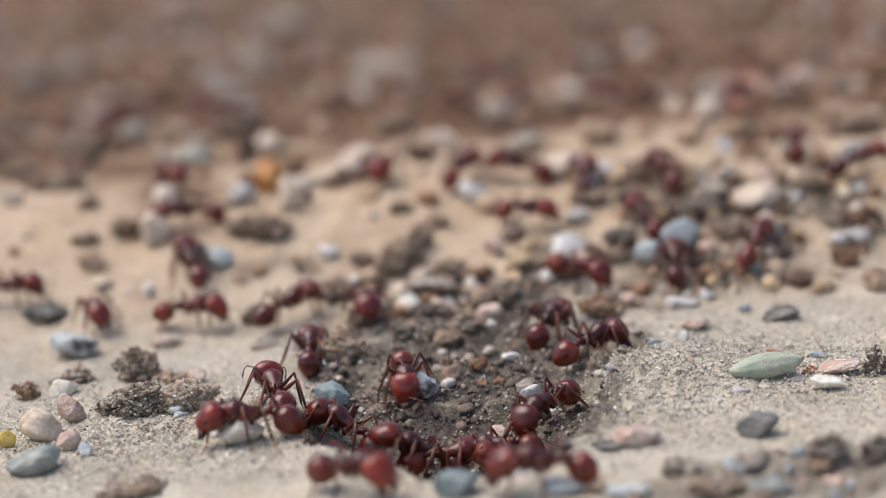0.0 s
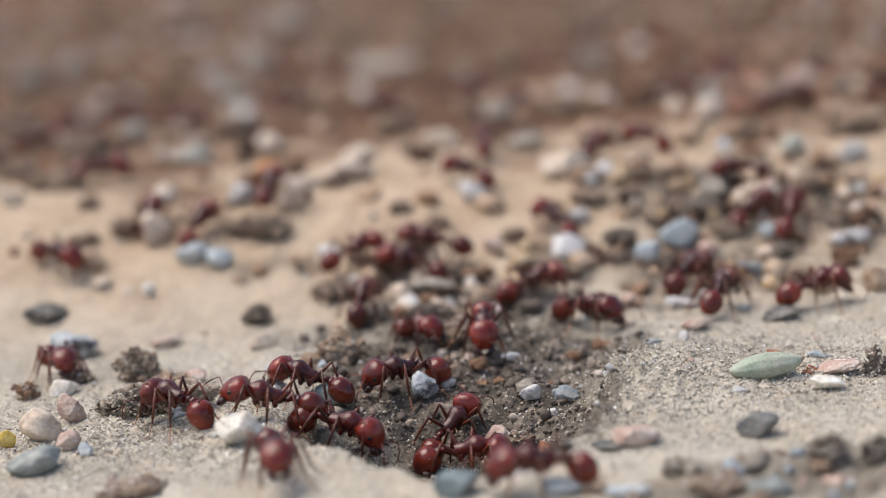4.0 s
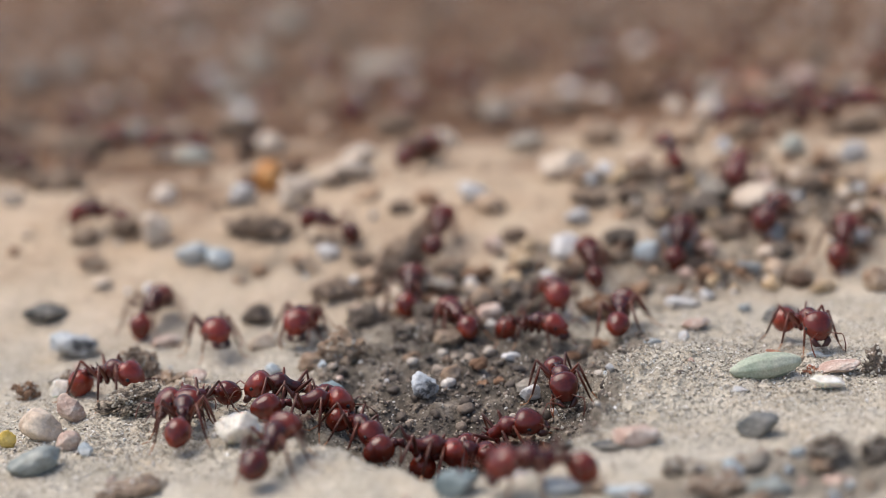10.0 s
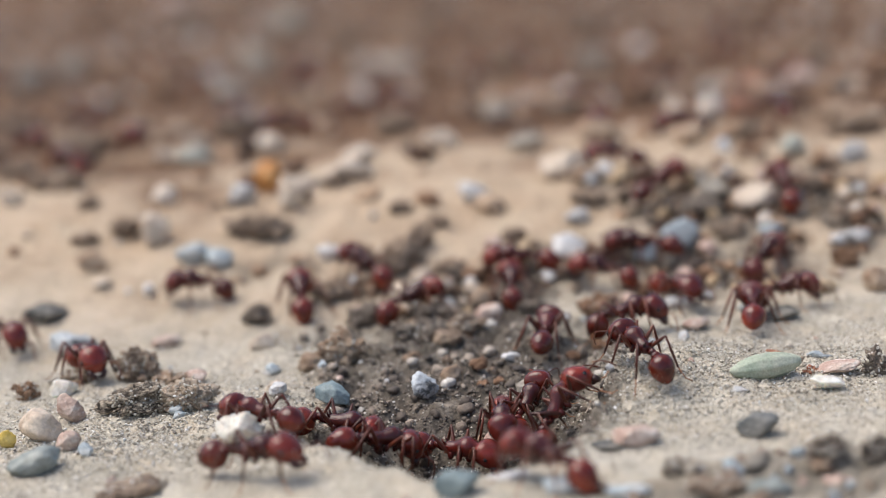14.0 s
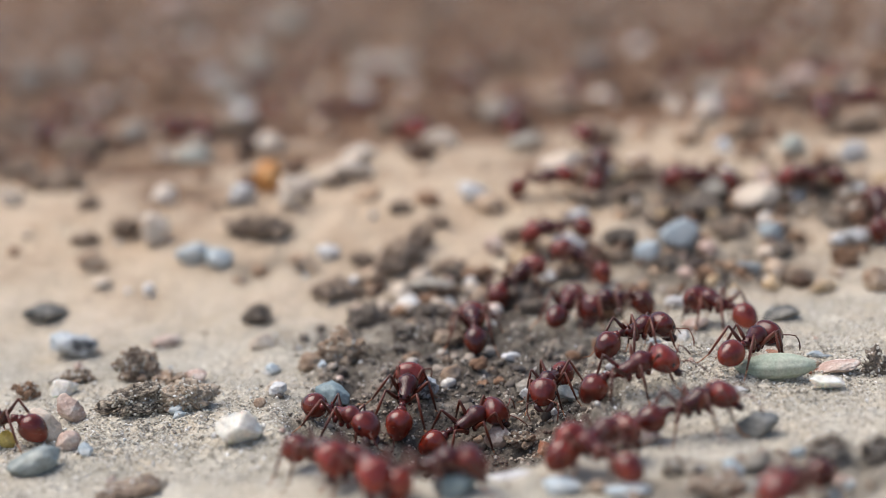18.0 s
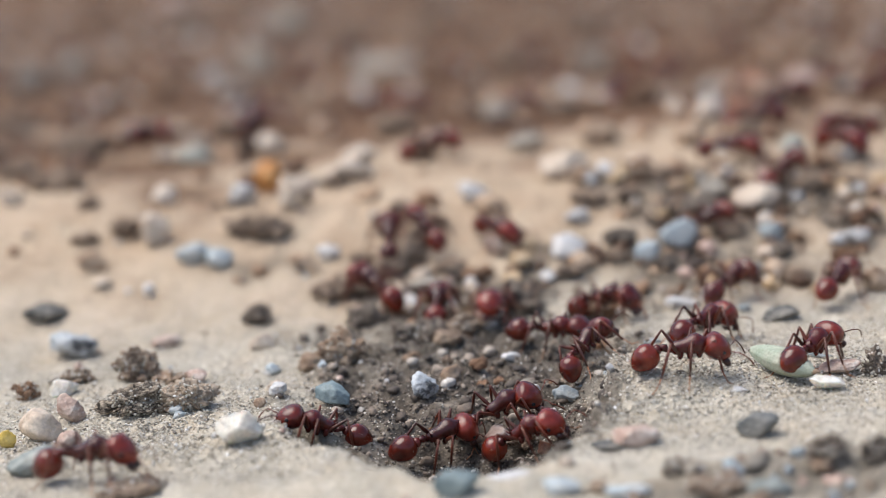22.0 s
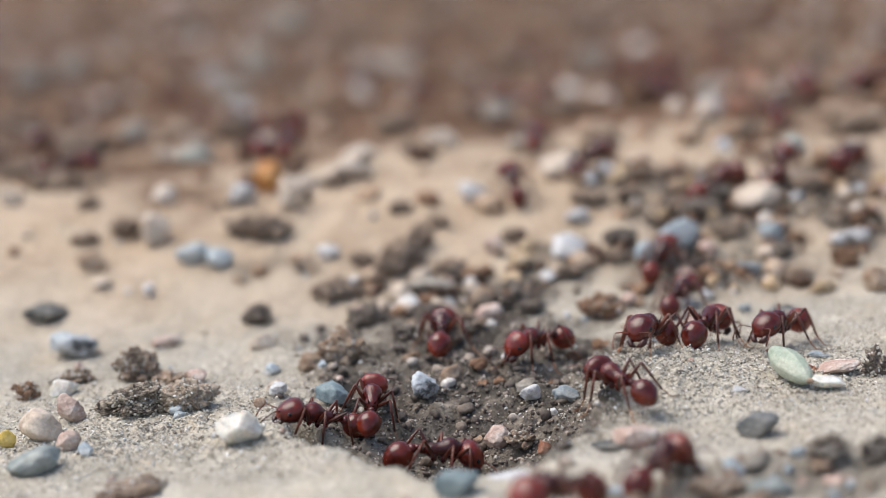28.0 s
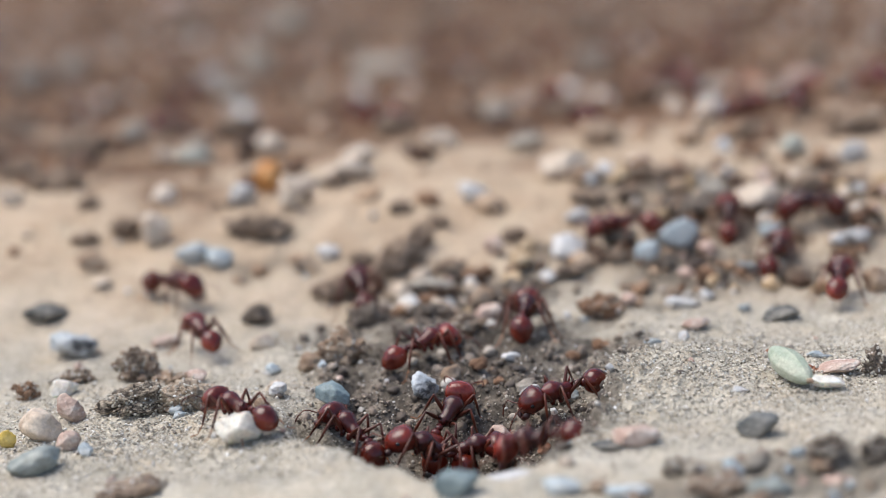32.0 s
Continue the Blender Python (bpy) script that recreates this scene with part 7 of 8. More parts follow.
    crawl([(0, 67.8, 92.3, -175), (0.3, 54.1, 91.3, -175), (0.7, 35.8, 90.0, -175), (0.85, 29.0, 89.5, -240), (1, 22.1, 89.0, -274), (1.81, 29.0, 89.5, -303), (2.62, 35.8, 90.0, -355), (4.781, 54.1, 91.3, -355), (6.401, 67.8, 92.3, -355), (6.556, 67.3, 90.3, -427), (6.711, 66.8, 88.4, -464), (7.123, 65.6, 83.1, -464), (7.433, 64.6, 79.1, -535), (8.803, 53.0, 78.1, -535), (10.63, 37.5, 76.8, -535), (11.31, 31.7, 76.3, -616), (12, 25.9, 75.8, -665), (12.3, 28.2, 75.8, -720), (12.7, 31.0, 75.8, -720), (12.8, 31.7, 75.6, -784), (12.9, 32.4, 75.6, -817), (13, 33.1, 75.6, -858), (14, 30.0, 74.8, -886), (14.42, 33.4, 75.1, -825), (14.85, 36.8, 75.5, -787), (15.27, 40.2, 75.8, -715), (16.97, 54.0, 77.1, -715), (18.25, 64.4, 78.1, -715), (19.63, 67.1, 89.5, -644), (21.47, 70.7, 104.5, -644), (22.16, 72.1, 110.2, -607), (22.85, 73.4, 115.7, -537), (24.7, 58.5, 114.7, -537), (27.16, 38.6, 113.4, -537), (28.08, 31.2, 112.9, -608), (29, 23.8, 112.4, -646), (31, 20.7, 85.7, -600), (31.33, 20.3, 86.0, -533), (31.67, 19.8, 86.2, -474), (32, 19.4, 86.5, -441)], 1.07)
    crawl([(0, -67.6, 91.5, -7), (0.3, -58.0, 90.5, -7), (0.7, -45.2, 89.2, -7), (1, -35.6, 88.2, 62), (1.54, -40.4, 88.7, 105), (2.08, -45.2, 89.2, 173), (3.521, -58.0, 90.5, 173), (4.601, -67.6, 91.5, 173), (4.754, -67.1, 89.5, 248), (4.906, -66.6, 87.4, 287), (5.058, -66.1, 85.4, 353), (5.94, -58.3, 84.4, 353), (7.117, -47.8, 83.1, 353), (7.559, -43.9, 82.6, 300), (8, -39.9, 82.1, 271), (8.485, -43.9, 82.6, 237), (8.969, -47.8, 83.1, 173), (10.26, -58.3, 84.4, 173), (11.23, -66.1, 85.4, 173), (13.37, -65.8, 83.9, 246), (15.52, -65.4, 82.6, 284), (21.23, -64.5, 78.8, 284), (25.52, -63.7, 75.9, 355), (31, -19.5, 72.6, 347), (31.1, -23.8, 73.0, 285), (31.2, -28.3, 73.3, 248), (31.3, -32.7, 73.6, 175), (31.7, -50.5, 75.0, 175), (32, -63.7, 75.9, 175)], 1.11)
    crawl([(0, -67.6, 91.3, -14), (0.4112, -67.6, 91.3, -14), (1, -54.6, 88.0, -72), (3, -45.9, 72.3, -63), (3.9, -40.5, 71.0, -14), (5.1, -33.4, 69.2, -14), (6, -28.1, 67.8, -22), (6.3, -26.2, 66.7, -33), (6.7, -23.9, 65.2, -33), (6.85, -23.1, 64.6, 15), (7, -22.2, 64.0, 63), (8, -16.5, 70.0, 53), (8.15, -15.7, 67.8, -16), (8.3, -14.9, 65.7, -70), (8.7, -12.9, 60.1, -70), (9, -11.3, 56.3, -55), (9.15, -9.8, 57.8, -3), (9.3, -8.4, 59.5, 51), (9.7, -4.7, 63.9, 51), (10, -1.8, 67.3, 54), (11, 9.5, 78.4, 58), (11.75, 26.2, 79.4, 3), (12.75, 48.5, 80.7, 3), (13.5, 65.3, 81.7, 3), (32, 65.3, 81.7, 3)], 1.10)
    crawl([(0, -42.2, 174.8, 0), (1.6, -42.2, 174.8, 0), (1.8, -41.5, 174.8, -53), (2, -40.9, 174.8, -83), (2.6, -36.4, 181.5, -28), (3.2, -31.8, 188.2, 56), (4.8, -19.6, 206.0, 56), (5.4, -15.1, 212.6, 90), (6, -10.5, 219.2, 123), (6.3, -10.4, 223.4, 88), (6.7, -10.3, 229.0, 88), (7, -10.1, 233.2, 82), (8, -9.5, 229.8, 83), (9, -11.8, 252.0, 86), (9.15, -9.8, 248.9, 31), (9.23, -8.7, 247.2, -13), (9.3, -7.8, 245.8, -58), (9.7, -2.4, 237.3, -58), (10, 1.7, 231.1, -92), (10.3, 0.5, 232.2, -140), (10.45, -0.1, 232.8, -182), (10.6, -0.7, 233.4, -224), (11.4, -3.8, 236.3, -224), (12, -6.1, 238.6, -256), (12.15, -8.0, 238.3, -223), (12.3, -9.8, 237.8, -169), (12.7, -14.8, 236.8, -169), (12.8, -16.0, 236.5, -237), (12.9, -17.3, 236.3, -272), (13, -18.5, 236.0, -311), (14, -13.0, 249.7, -279), (16, -12.4, 248.1, -355), (18, -11.8, 246.4, -438), (18.3, -10.6, 245.3, -402), (18.7, -9.1, 244.0, -402), (19, -8.0, 242.8, -370), (20.5, -2.2, 240.6, -382), (22.5, 5.5, 237.3, -382), (23.25, 8.3, 236.2, -314), (24, 11.2, 235.0, -277), (24.75, 6.1, 234.0, -241), (25.5, 1.0, 232.9, -169), (27.5, -12.7, 230.1, -169), (28.25, -17.8, 229.1, -236), (29, -22.9, 228.0, -271), (29.15, -18.6, 227.2, -306), (29.3, -14.2, 226.2, -373), (29.7, -2.6, 223.6, -373), (29.85, 1.7, 222.8, -304), (30, 6.1, 221.8, -269), (30.15, 6.6, 221.3, -314), (30.23, 6.9, 221.1, -358), (30.3, 7.1, 221.0, -401), (30.7, 8.5, 219.7, -401), (31, 9.5, 218.9, -378), (31.3, 12.3, 223.7, -301), (31.7, 16.1, 230.3, -301), (31.85, 17.5, 232.7, -269), (32, 18.9, 235.2, -239)], 1.03)
    crawl([(0, 37.8, 243.7, 180), (1.6, 37.8, 243.7, 180), (2, 36.7, 243.7, 109), (6, 19.1, 299.0, 101), (6.3, 13.3, 288.4, 161), (6.6, 7.5, 277.8, 241), (7.4, -7.9, 249.4, 241), (7.7, -13.7, 238.8, 191), (8, -19.5, 228.2, 131), (8.75, -14.1, 230.9, 85), (9.5, -8.8, 233.7, 28), (11.5, 5.3, 241.2, 28), (12.25, 10.6, 244.1, 73), (13, 15.9, 246.9, 101), (19, 31.4, 177.4, 75), (19.3, 36.4, 178.1, 7), (19.7, 43.0, 178.7, 7), (19.85, 45.5, 179.0, 60), (20, 48.0, 179.4, 90), (21, 40.1, 237.8, 78), (22, 45.0, 254.1, 91), (22.15, 46.2, 254.3, 61), (22.3, 47.3, 254.3, 5), (22.7, 50.4, 254.6, 5), (23, 52.6, 254.8, 72), (29, 51.7, 248.6, 91), (29.2, 52.5, 248.6, 59), (29.4, 53.3, 248.6, 0), (32, 53.3, 248.6, 0)], 1.03)
    crawl([(0, -56.3, 213.0, 0), (1.6, -56.3, 213.0, 0), (2, -54.7, 213.0, -63), (2.3, -54.9, 209.7, -94), (2.7, -55.2, 205.1, -94), (2.8, -55.3, 204.2, -137), (2.9, -55.3, 203.0, -217), (3, -55.4, 201.9, -264), (6, -57.8, 239.3, -265), (7, -58.3, 244.6, -250), (7.15, -59.6, 239.3, -172), (7.3, -60.9, 233.9, -103), (7.7, -64.3, 219.5, -103), (7.85, -65.5, 214.1, -151), (8, -66.8, 208.7, -224), (8.4, -68.8, 208.7, -180), (32, -68.8, 208.7, -180)], 1.01)
    crawl([(0, -48.9, 18.6, -19), (1.886, -48.9, 18.6, -19), (2.22, -46.0, 17.6, -19), (2.666, -42.1, 16.3, -19), (3, -39.1, 15.3, -62), (6, -31.4, 0.2, -57), (7, -28.7, -4.0, -64), (8, -27.5, -5.0, -57), (9, -25.5, -7.0, -28), (9.3, -23.9, -6.3, 24), (9.7, -21.9, -5.3, 24), (9.8, -21.4, -5.2, -54), (9.9, -20.9, -5.0, -92), (10, -20.3, -4.7, -136), (10.15, -19.8, -5.4, -92), (10.3, -19.3, -6.0, -52), (10.7, -17.9, -7.8, -52), (11, -16.8, -9.8, -16), (11.5, -17.6, -10.6, -68), (12, -18.3, -11.9, -99), (12.5, -17.2, -10.7, -138), (13, -16.2, -9.6, -208), (14, -14.8, -10.3, -211), (17, -11.2, -6.3, -134), (17.5, -10.2, -6.8, -88), (18, -9.3, -6.6, -40), (19, -6.7, -6.9, 16), (20, -9.0, -6.9, -10), (20.3, -8.0, -7.7, 8), (20.7, -6.7, -7.5, 8), (20.85, -6.2, -7.5, -75), (21, -5.7, -6.9, -124), (22, -11.2, -6.4, -167), (22.33, -10.7, -6.6, -238), (22.67, -10.3, -6.9, -273), (23, -9.8, -6.9, -313), (23.5, -8.6, -7.2, -269), (24, -7.5, -7.3, -224), (25, -10.3, -6.6, -199), (28, -11.2, -6.2, -155), (29, -12.6, -11.3, -132), (30, -14.4, -6.2, -155), (31, -16.0, -5.8, -167), (32, -16.6, -8.8, -220)], 1.01)
    crawl([(0, 53.6, 36.6, -173), (0.9, 45.1, 35.6, -173), (2.1, 33.7, 34.3, -173), (2.55, 29.3, 33.4, -256), (3, 25.2, 33.4, -307), (3.9, 31.3, 39.8, -313), (5.1, 39.4, 48.0, -313), (5.55, 42.7, 51.6, -376), (6, 45.7, 54.7, -424), (6.3, 46.1, 52.6, -438), (6.7, 46.7, 49.9, -438), (6.8, 46.8, 49.3, -477), (6.9, 47.0, 48.7, -554), (7, 47.1, 47.9, -615), (8, 47.9, 59.8, -624), (8.3, 48.0, 67.5, -631), (8.7, 48.0, 77.8, -631), (8.85, 48.0, 81.6, -657), (9, 48.1, 85.6, -704), (9.3, 48.8, 89.3, -641), (9.7, 49.8, 94.4, -641), (10, 50.5, 98.1, -646), (10.73, 56.4, 99.1, -710), (11.69, 64.2, 100.4, -710), (12.42, 70.0, 101.4, -710), (13.61, 68.7, 96.0, -785), (14.8, 67.4, 90.6, -824), (17.97, 63.8, 76.3, -824), (20.35, 61.2, 65.5, -895), (21.74, 50.0, 64.5, -895), (23.6, 34.9, 63.2, -895), (24.07, 31.1, 62.9, -963), (24.53, 27.4, 62.5, -998), (25, 23.6, 62.2, -1044), (25.9, 29.0, 66.5, -1041), (27.1, 36.3, 72.3, -1041), (28, 41.8, 76.6, -992), (29, 42.8, 79.4, -989), (29.3, 45.3, 80.7, -1052), (29.7, 48.7, 82.6, -1052), (30, 51.4, 83.9, -1001), (30.69, 66.6, 87.2, -1067), (32, 66.6, 87.2, -1067)], 1.00)
    crawl([(0, 68.5, 95.2, -170), (2.184, 68.5, 95.2, -170), (2.429, 63.1, 94.2, -170), (2.755, 55.8, 92.9, -170), (2.878, 53.2, 92.4, -253), (3, 50.5, 91.9, -299), (3.527, 55.8, 92.9, -350), (4.229, 63.1, 94.2, -350), (4.756, 68.5, 95.2, -350), (6.033, 73.2, 114.9, -284), (7.736, 78.9, 142.0, -284), (8.375, 81.3, 151.9, -243), (9.013, 83.7, 161.7, -162), (9.309, 80.7, 160.8, -162), (9.704, 76.8, 159.4, -162), (9.852, 75.3, 159.0, -243), (10, 73.8, 158.5, -283), (10.3, 72.6, 164.3, -257), (10.7, 70.8, 172.2, -257), (11, 69.6, 178.1, -285), (12, 81.1, 208.2, -274), (12.34, 88.5, 209.9, -301), (12.68, 95.9, 211.5, -347), (32, 95.9, 211.5, -347)], 1.03)
    crawl([(0, -41.8, -10.9, -13), (4.441, -41.8, -10.9, -13), (6, -27.9, -14.2, -16), (7, -19.7, -11.7, 5), (8, -21.0, -8.3, 81), (9, -19.9, -8.9, 89), (10, -20.6, -9.1, 92), (11, -20.4, -10.7, 91), (11.3, -19.6, -9.3, 59), (11.7, -18.5, -7.5, 59), (12, -17.6, -6.2, 52), (12.6, -14.4, -6.7, -2), (13.4, -9.9, -7.1, -2), (14, -6.5, -10.1, 29), (17, 0.0, -2.8, 52), (18, 1.1, -3.6, 24), (19, 1.3, -3.9, 10), (20, 4.3, -6.9, -35), (21, 0.2, -3.1, 5), (22, 4.1, -2.8, 10), (23, 2.1, -1.7, 39), (23.15, 1.6, -0.5, 83), (23.3, 1.1, 0.3, 118), (23.7, -0.4, 2.7, 118), (23.85, -0.9, 3.6, 86), (24, -1.4, 4.9, 49), (24.15, -1.1, 3.5, -27), (24.3, -0.8, 2.4, -76), (24.7, 0.0, -0.6, -76), (24.85, 0.3, -1.7, -19), (25, 0.6, -3.1, 59), (25.9, 0.2, 0.9, 95), (27.1, -0.3, 6.8, 95), (28, -0.6, 11.8, 88), (29, -7.2, 32.1, 112), (30, -11.1, 46.7, 92), (30.3, -18.0, 47.2, 122), (30.6, -25.0, 47.7, 175), (31.4, -43.5, 49.0, 175), (32, -57.4, 50.0, 175)], 1.06)
    crawl([(0, -41.5, -12.2, -19), (4.918, -41.5, -12.2, -19), (5.243, -38.6, -13.2, -19), (5.675, -34.8, -14.5, -19), (5.838, -33.4, -15.0, -67), (6, -31.9, -15.5, -95), (6.2, -32.3, -13.7, -136), (6.4, -32.7, -11.9, -211), (6.6, -33.0, -10.1, -259), (7.4, -34.5, -2.9, -259), (7.7, -35.0, -0.3, -301), (7.85, -35.3, 1.1, -343), (8, -35.6, 2.5, -385), (8.5, -36.0, 3.5, -429), (9, -36.4, 4.5, -457), (9.189, -37.9, 5.0, -492), (9.378, -39.4, 5.5, -558), (9.883, -43.4, 6.8, -558), (10.26, -46.3, 7.7, -558), (10.99, -47.7, 13.1, -616), (11.97, -49.5, 20.6, -616), (12.34, -50.2, 23.5, -657), (12.7, -50.9, 26.1, -738), (13.09, -47.8, 25.1, -738), (13.61, -43.7, 23.8, -738), (14, -40.7, 22.9, -794), (14.19, -42.2, 23.4, -836), (14.39, -43.7, 23.8, -918), (14.91, -47.8, 25.1, -918), (15.3, -50.9, 26.1, -918), (17.2, -53.0, 34.0, -976), (19.74, -55.8, 44.5, -976), (20.7, -56.9, 48.5, -1016), (21.65, -57.9, 52.3, -1098), (22.05, -54.8, 51.4, -1098), (22.59, -50.4, 50.1, -1098), (22.8, -48.7, 49.6, -1160), (23, -47.1, 49.1, -1204), (23.49, -57.9, 52.3, -1278), (32, -57.9, 52.3, -1278)], 0.99)
    crawl([(0, 2.5, -18.6, 86), (4.298, 2.5, -18.6, 86), (6, 4.3, 3.1, 67), (6.15, 4.9, 2.5, 19), (6.3, 5.5, 1.8, -44), (6.7, 7.1, 0.2, -44), (6.85, 7.7, -0.6, -1), (7, 8.2, -1.4, 42), (8, 13.5, -4.2, 18), (8.3, 14.4, 2.6, 79), (8.7, 15.3, 8.4, 79), (9, 15.7, 11.4, 71), (10, 15.7, 13.1, 79), (11, 18.2, 15.9, 71), (12, 22.9, 22.7, 74), (13, 21.4, 20.1, 101), (13.33, 21.4, 20.3, 66), (13.67, 21.4, 20.6, 2), (14, 21.4, 21.0, -65), (14.9, 20.8, 12.5, -94), (16.1, 19.7, -1.0, -94), (16.55, 19.6, -4.7, -42), (16.77, 19.6, -5.7, 5), (17, 19.4, -7.5, 52), (18, 23.4, -3.5, 54), (19, 24.9, -3.3, 33), (20, 25.5, 0.5, 52), (20.3, 25.3, 2.5, 99), (20.7, 24.9, 5.1, 99), (21, 24.8, 7.2, 67), (22, 36.2, 19.7, 59), (23, 38.7, 24.3, 70), (23.15, 38.2, 24.3, 109), (23.3, 37.7, 24.3, 180), (23.7, 36.3, 24.3, 180), (24, 35.1, 24.3, 130), (25, 32.6, 21.6, 187), (25.9, 31.2, 16.4, 254), (27.1, 29.2, 9.5, 254), (28, 27.6, 4.1, 234), (29, 25.3, 0.9, 244), (29.1, 25.6, 1.4, 167), (29.2, 26.0, 2.6, 105), (29.3, 26.5, 3.7, 66), (29.7, 28.3, 7.7, 66), (30, 29.5, 10.7, 47), (31, 32.6, 13.6, 52), (32, 36.3, 20.1, 75)], 1.07)
    crawl([(0, 103.9, 244.5, -162), (5.512, 103.9, 244.5, -162), (6, 93.4, 241.2, -97), (6.15, 92.1, 241.4, -127), (6.3, 90.8, 241.4, -182), (6.7, 87.3, 241.5, -182), (7, 84.7, 241.5, -124), (7.3, 84.3, 229.1, -92), (7.7, 83.8, 212.5, -92), (7.8, 83.7, 208.2, -138), (7.85, 83.6, 206.2, -180), (7.9, 83.5, 204.2, -222), (8, 83.4, 199.9, -268), (8.3, 82.3, 200.9, -222), (8.7, 80.9, 202.2, -222), (9, 79.9, 203.2, -274), (9.279, 82.1, 203.7, -301), (9.558, 84.3, 204.2, -347), (10.3, 90.2, 205.5, -347), (10.86, 94.6, 206.4, -347), (12.37, 95.2, 209.1, -284), (14.38, 96.1, 212.6, -284), (15.13, 96.4, 214.0, -242), (15.89, 96.7, 215.3, -159), (16.22, 94.1, 214.3, -159), (16.67, 90.7, 213.0, -159), (16.83, 89.4, 212.5, -236), (17, 88.1, 212.0, -274), (17.33, 90.7, 213.0, -339), (17.78, 94.1, 214.3, -339), (18.11, 96.7, 215.3, -339), (19.48, 94.9, 207.9, -422), (20.85, 93.1, 200.4, -464), (24.51, 88.3, 180.8, -464), (27.25, 84.7, 166.0, -527), (27.77, 80.6, 165.0, -527), (28.47, 75.0, 163.7, -527), (28.74, 73.0, 163.2, -610), (29, 70.9, 162.7, -654), (30, 72.6, 165.2, -640), (31, 71.8, 164.3, -637), (31.62, 85.1, 167.6, -707), (32, 85.1, 167.6, -707)], 1.03)
    crawl([(0, 10.7, 221.1, 280), (6.6, 10.7, 221.1, 280), (7, 10.4, 221.1, 280), (7.3, 14.1, 218.4, 324), (7.7, 19.0, 214.9, 324), (7.85, 20.8, 213.6, 392), (8, 22.7, 212.3, 434), (9, 27.2, 241.5, 440), (9.3, 25.9, 246.4, 465), (9.7, 24.1, 253.1, 465), (10, 22.8, 258.2, 436), (10.3, 18.8, 270.6, 468), (10.7, 13.4, 287.1, 468), (11, 9.4, 299.5, 452), (11.15, 3.4, 298.7, 485), (11.3, -2.6, 297.8, 548), (11.7, -18.6, 295.4, 548), (11.85, -24.6, 294.6, 483), (12, -30.6, 293.6, 449), (12.4, -31.5, 293.6, 449), (32, -31.5, 293.6, 449)], 1.03)
    crawl([(0, 13.9, 155.4, 86), (6.6, 13.9, 155.4, 86), (7, 13.4, 155.4, 86), (8, 30.8, 197.6, 73), (9, 38.1, 233.0, 75), (10, 39.9, 265.7, 92), (11, 36.1, 319.2, 89), (19, 11.1, 247.4, 77), (20, 24.1, 268.0, 75), (21, 25.9, 266.5, 86), (22, 24.7, 267.2, 68), (23, 23.4, 268.1, 47), (24, 31.2, 276.6, 59), (24.15, 32.7, 274.2, 0), (24.3, 34.1, 271.9, -59), (24.7, 37.9, 265.7, -59), (25, 40.8, 261.0, 0), (25.75, 37.0, 253.6, -74), (26.5, 33.2, 246.4, -117), (28.5, 23.0, 227.0, -117), (28.88, 21.1, 223.3, -166), (29.25, 19.2, 219.7, -215), (30, 15.4, 212.5, -273), (30.15, 11.1, 212.2, -239), (30.3, 6.9, 212.0, -177), (30.7, -4.5, 211.3, -177), (30.85, -8.8, 211.0, -245), (31, -13.1, 210.7, -281), (32, 3.0, 241.0, -276)], 1.09)
    crawl([(0, -0.7, -19.5, 101), (8.008, -0.7, -19.5, 101), (8.306, -1.5, -19.6, 101), (8.703, -2.6, -18.8, 101), (8.851, -3.0, -18.1, 66), (9, -3.2, -13.3, 2), (10, -0.2, -9.4, 8), (11, 4.1, -2.2, 51), (12, 6.5, 2.8, 81), (13, 5.1, 12.2, 88), (13.25, 4.9, 8.4, 131), (13.38, 4.7, 6.3, 174), (13.5, 4.5, 4.5, 216), (13.75, 4.2, 1.2, 266), (14.76, 3.0, -18.4, 266), (15.51, 2.5, -18.6, 266), (17.59, -0.2, -19.4, 258), (17.79, -0.8, -23.0, 294), (18, -1.3, -27.1, 360), (18.3, -1.0, -19.5, 416), (18.6, -0.7, -19.5, 446), (19.4, 0.1, -7.7, 446), (20, 0.6, 2.7, 428), (21, 0.3, 6.6, 446), (22, -0.8, 22.7, 443), (23, -0.5, 31.6, 444), (23.1, -0.8, 31.0, 477), (23.2, -1.1, 29.5, 542), (23.3, -1.3, 29.4, 604), (23.7, -2.5, 27.6, 604), (24, -3.3, 26.0, 627), (27.49, -4.2, -16.3, 629), (27.64, -4.5, -16.2, 674), (27.71, -4.6, -16.2, 718), (27.79, -4.8, -16.2, 761), (27.94, -5.1, -16.1, 809), (28.26, -5.0, -16.1, 809), (28.68, -4.9, -16.2, 809), (28.84, -4.6, -11.5, 850), (29, -4.7, -8.3, 931), (29.1, -4.3, -8.3, 979), (29.2, -4.0, -9.0, 1013), (29.3, -3.6, -9.7, 1077), (29.7, -2.3, -14.4, 1077), (30, -1.4, -14.0, 1112), (31, -0.2, -12.3, 1078), (32, 1.0, -7.4, 1075)], 1.05)
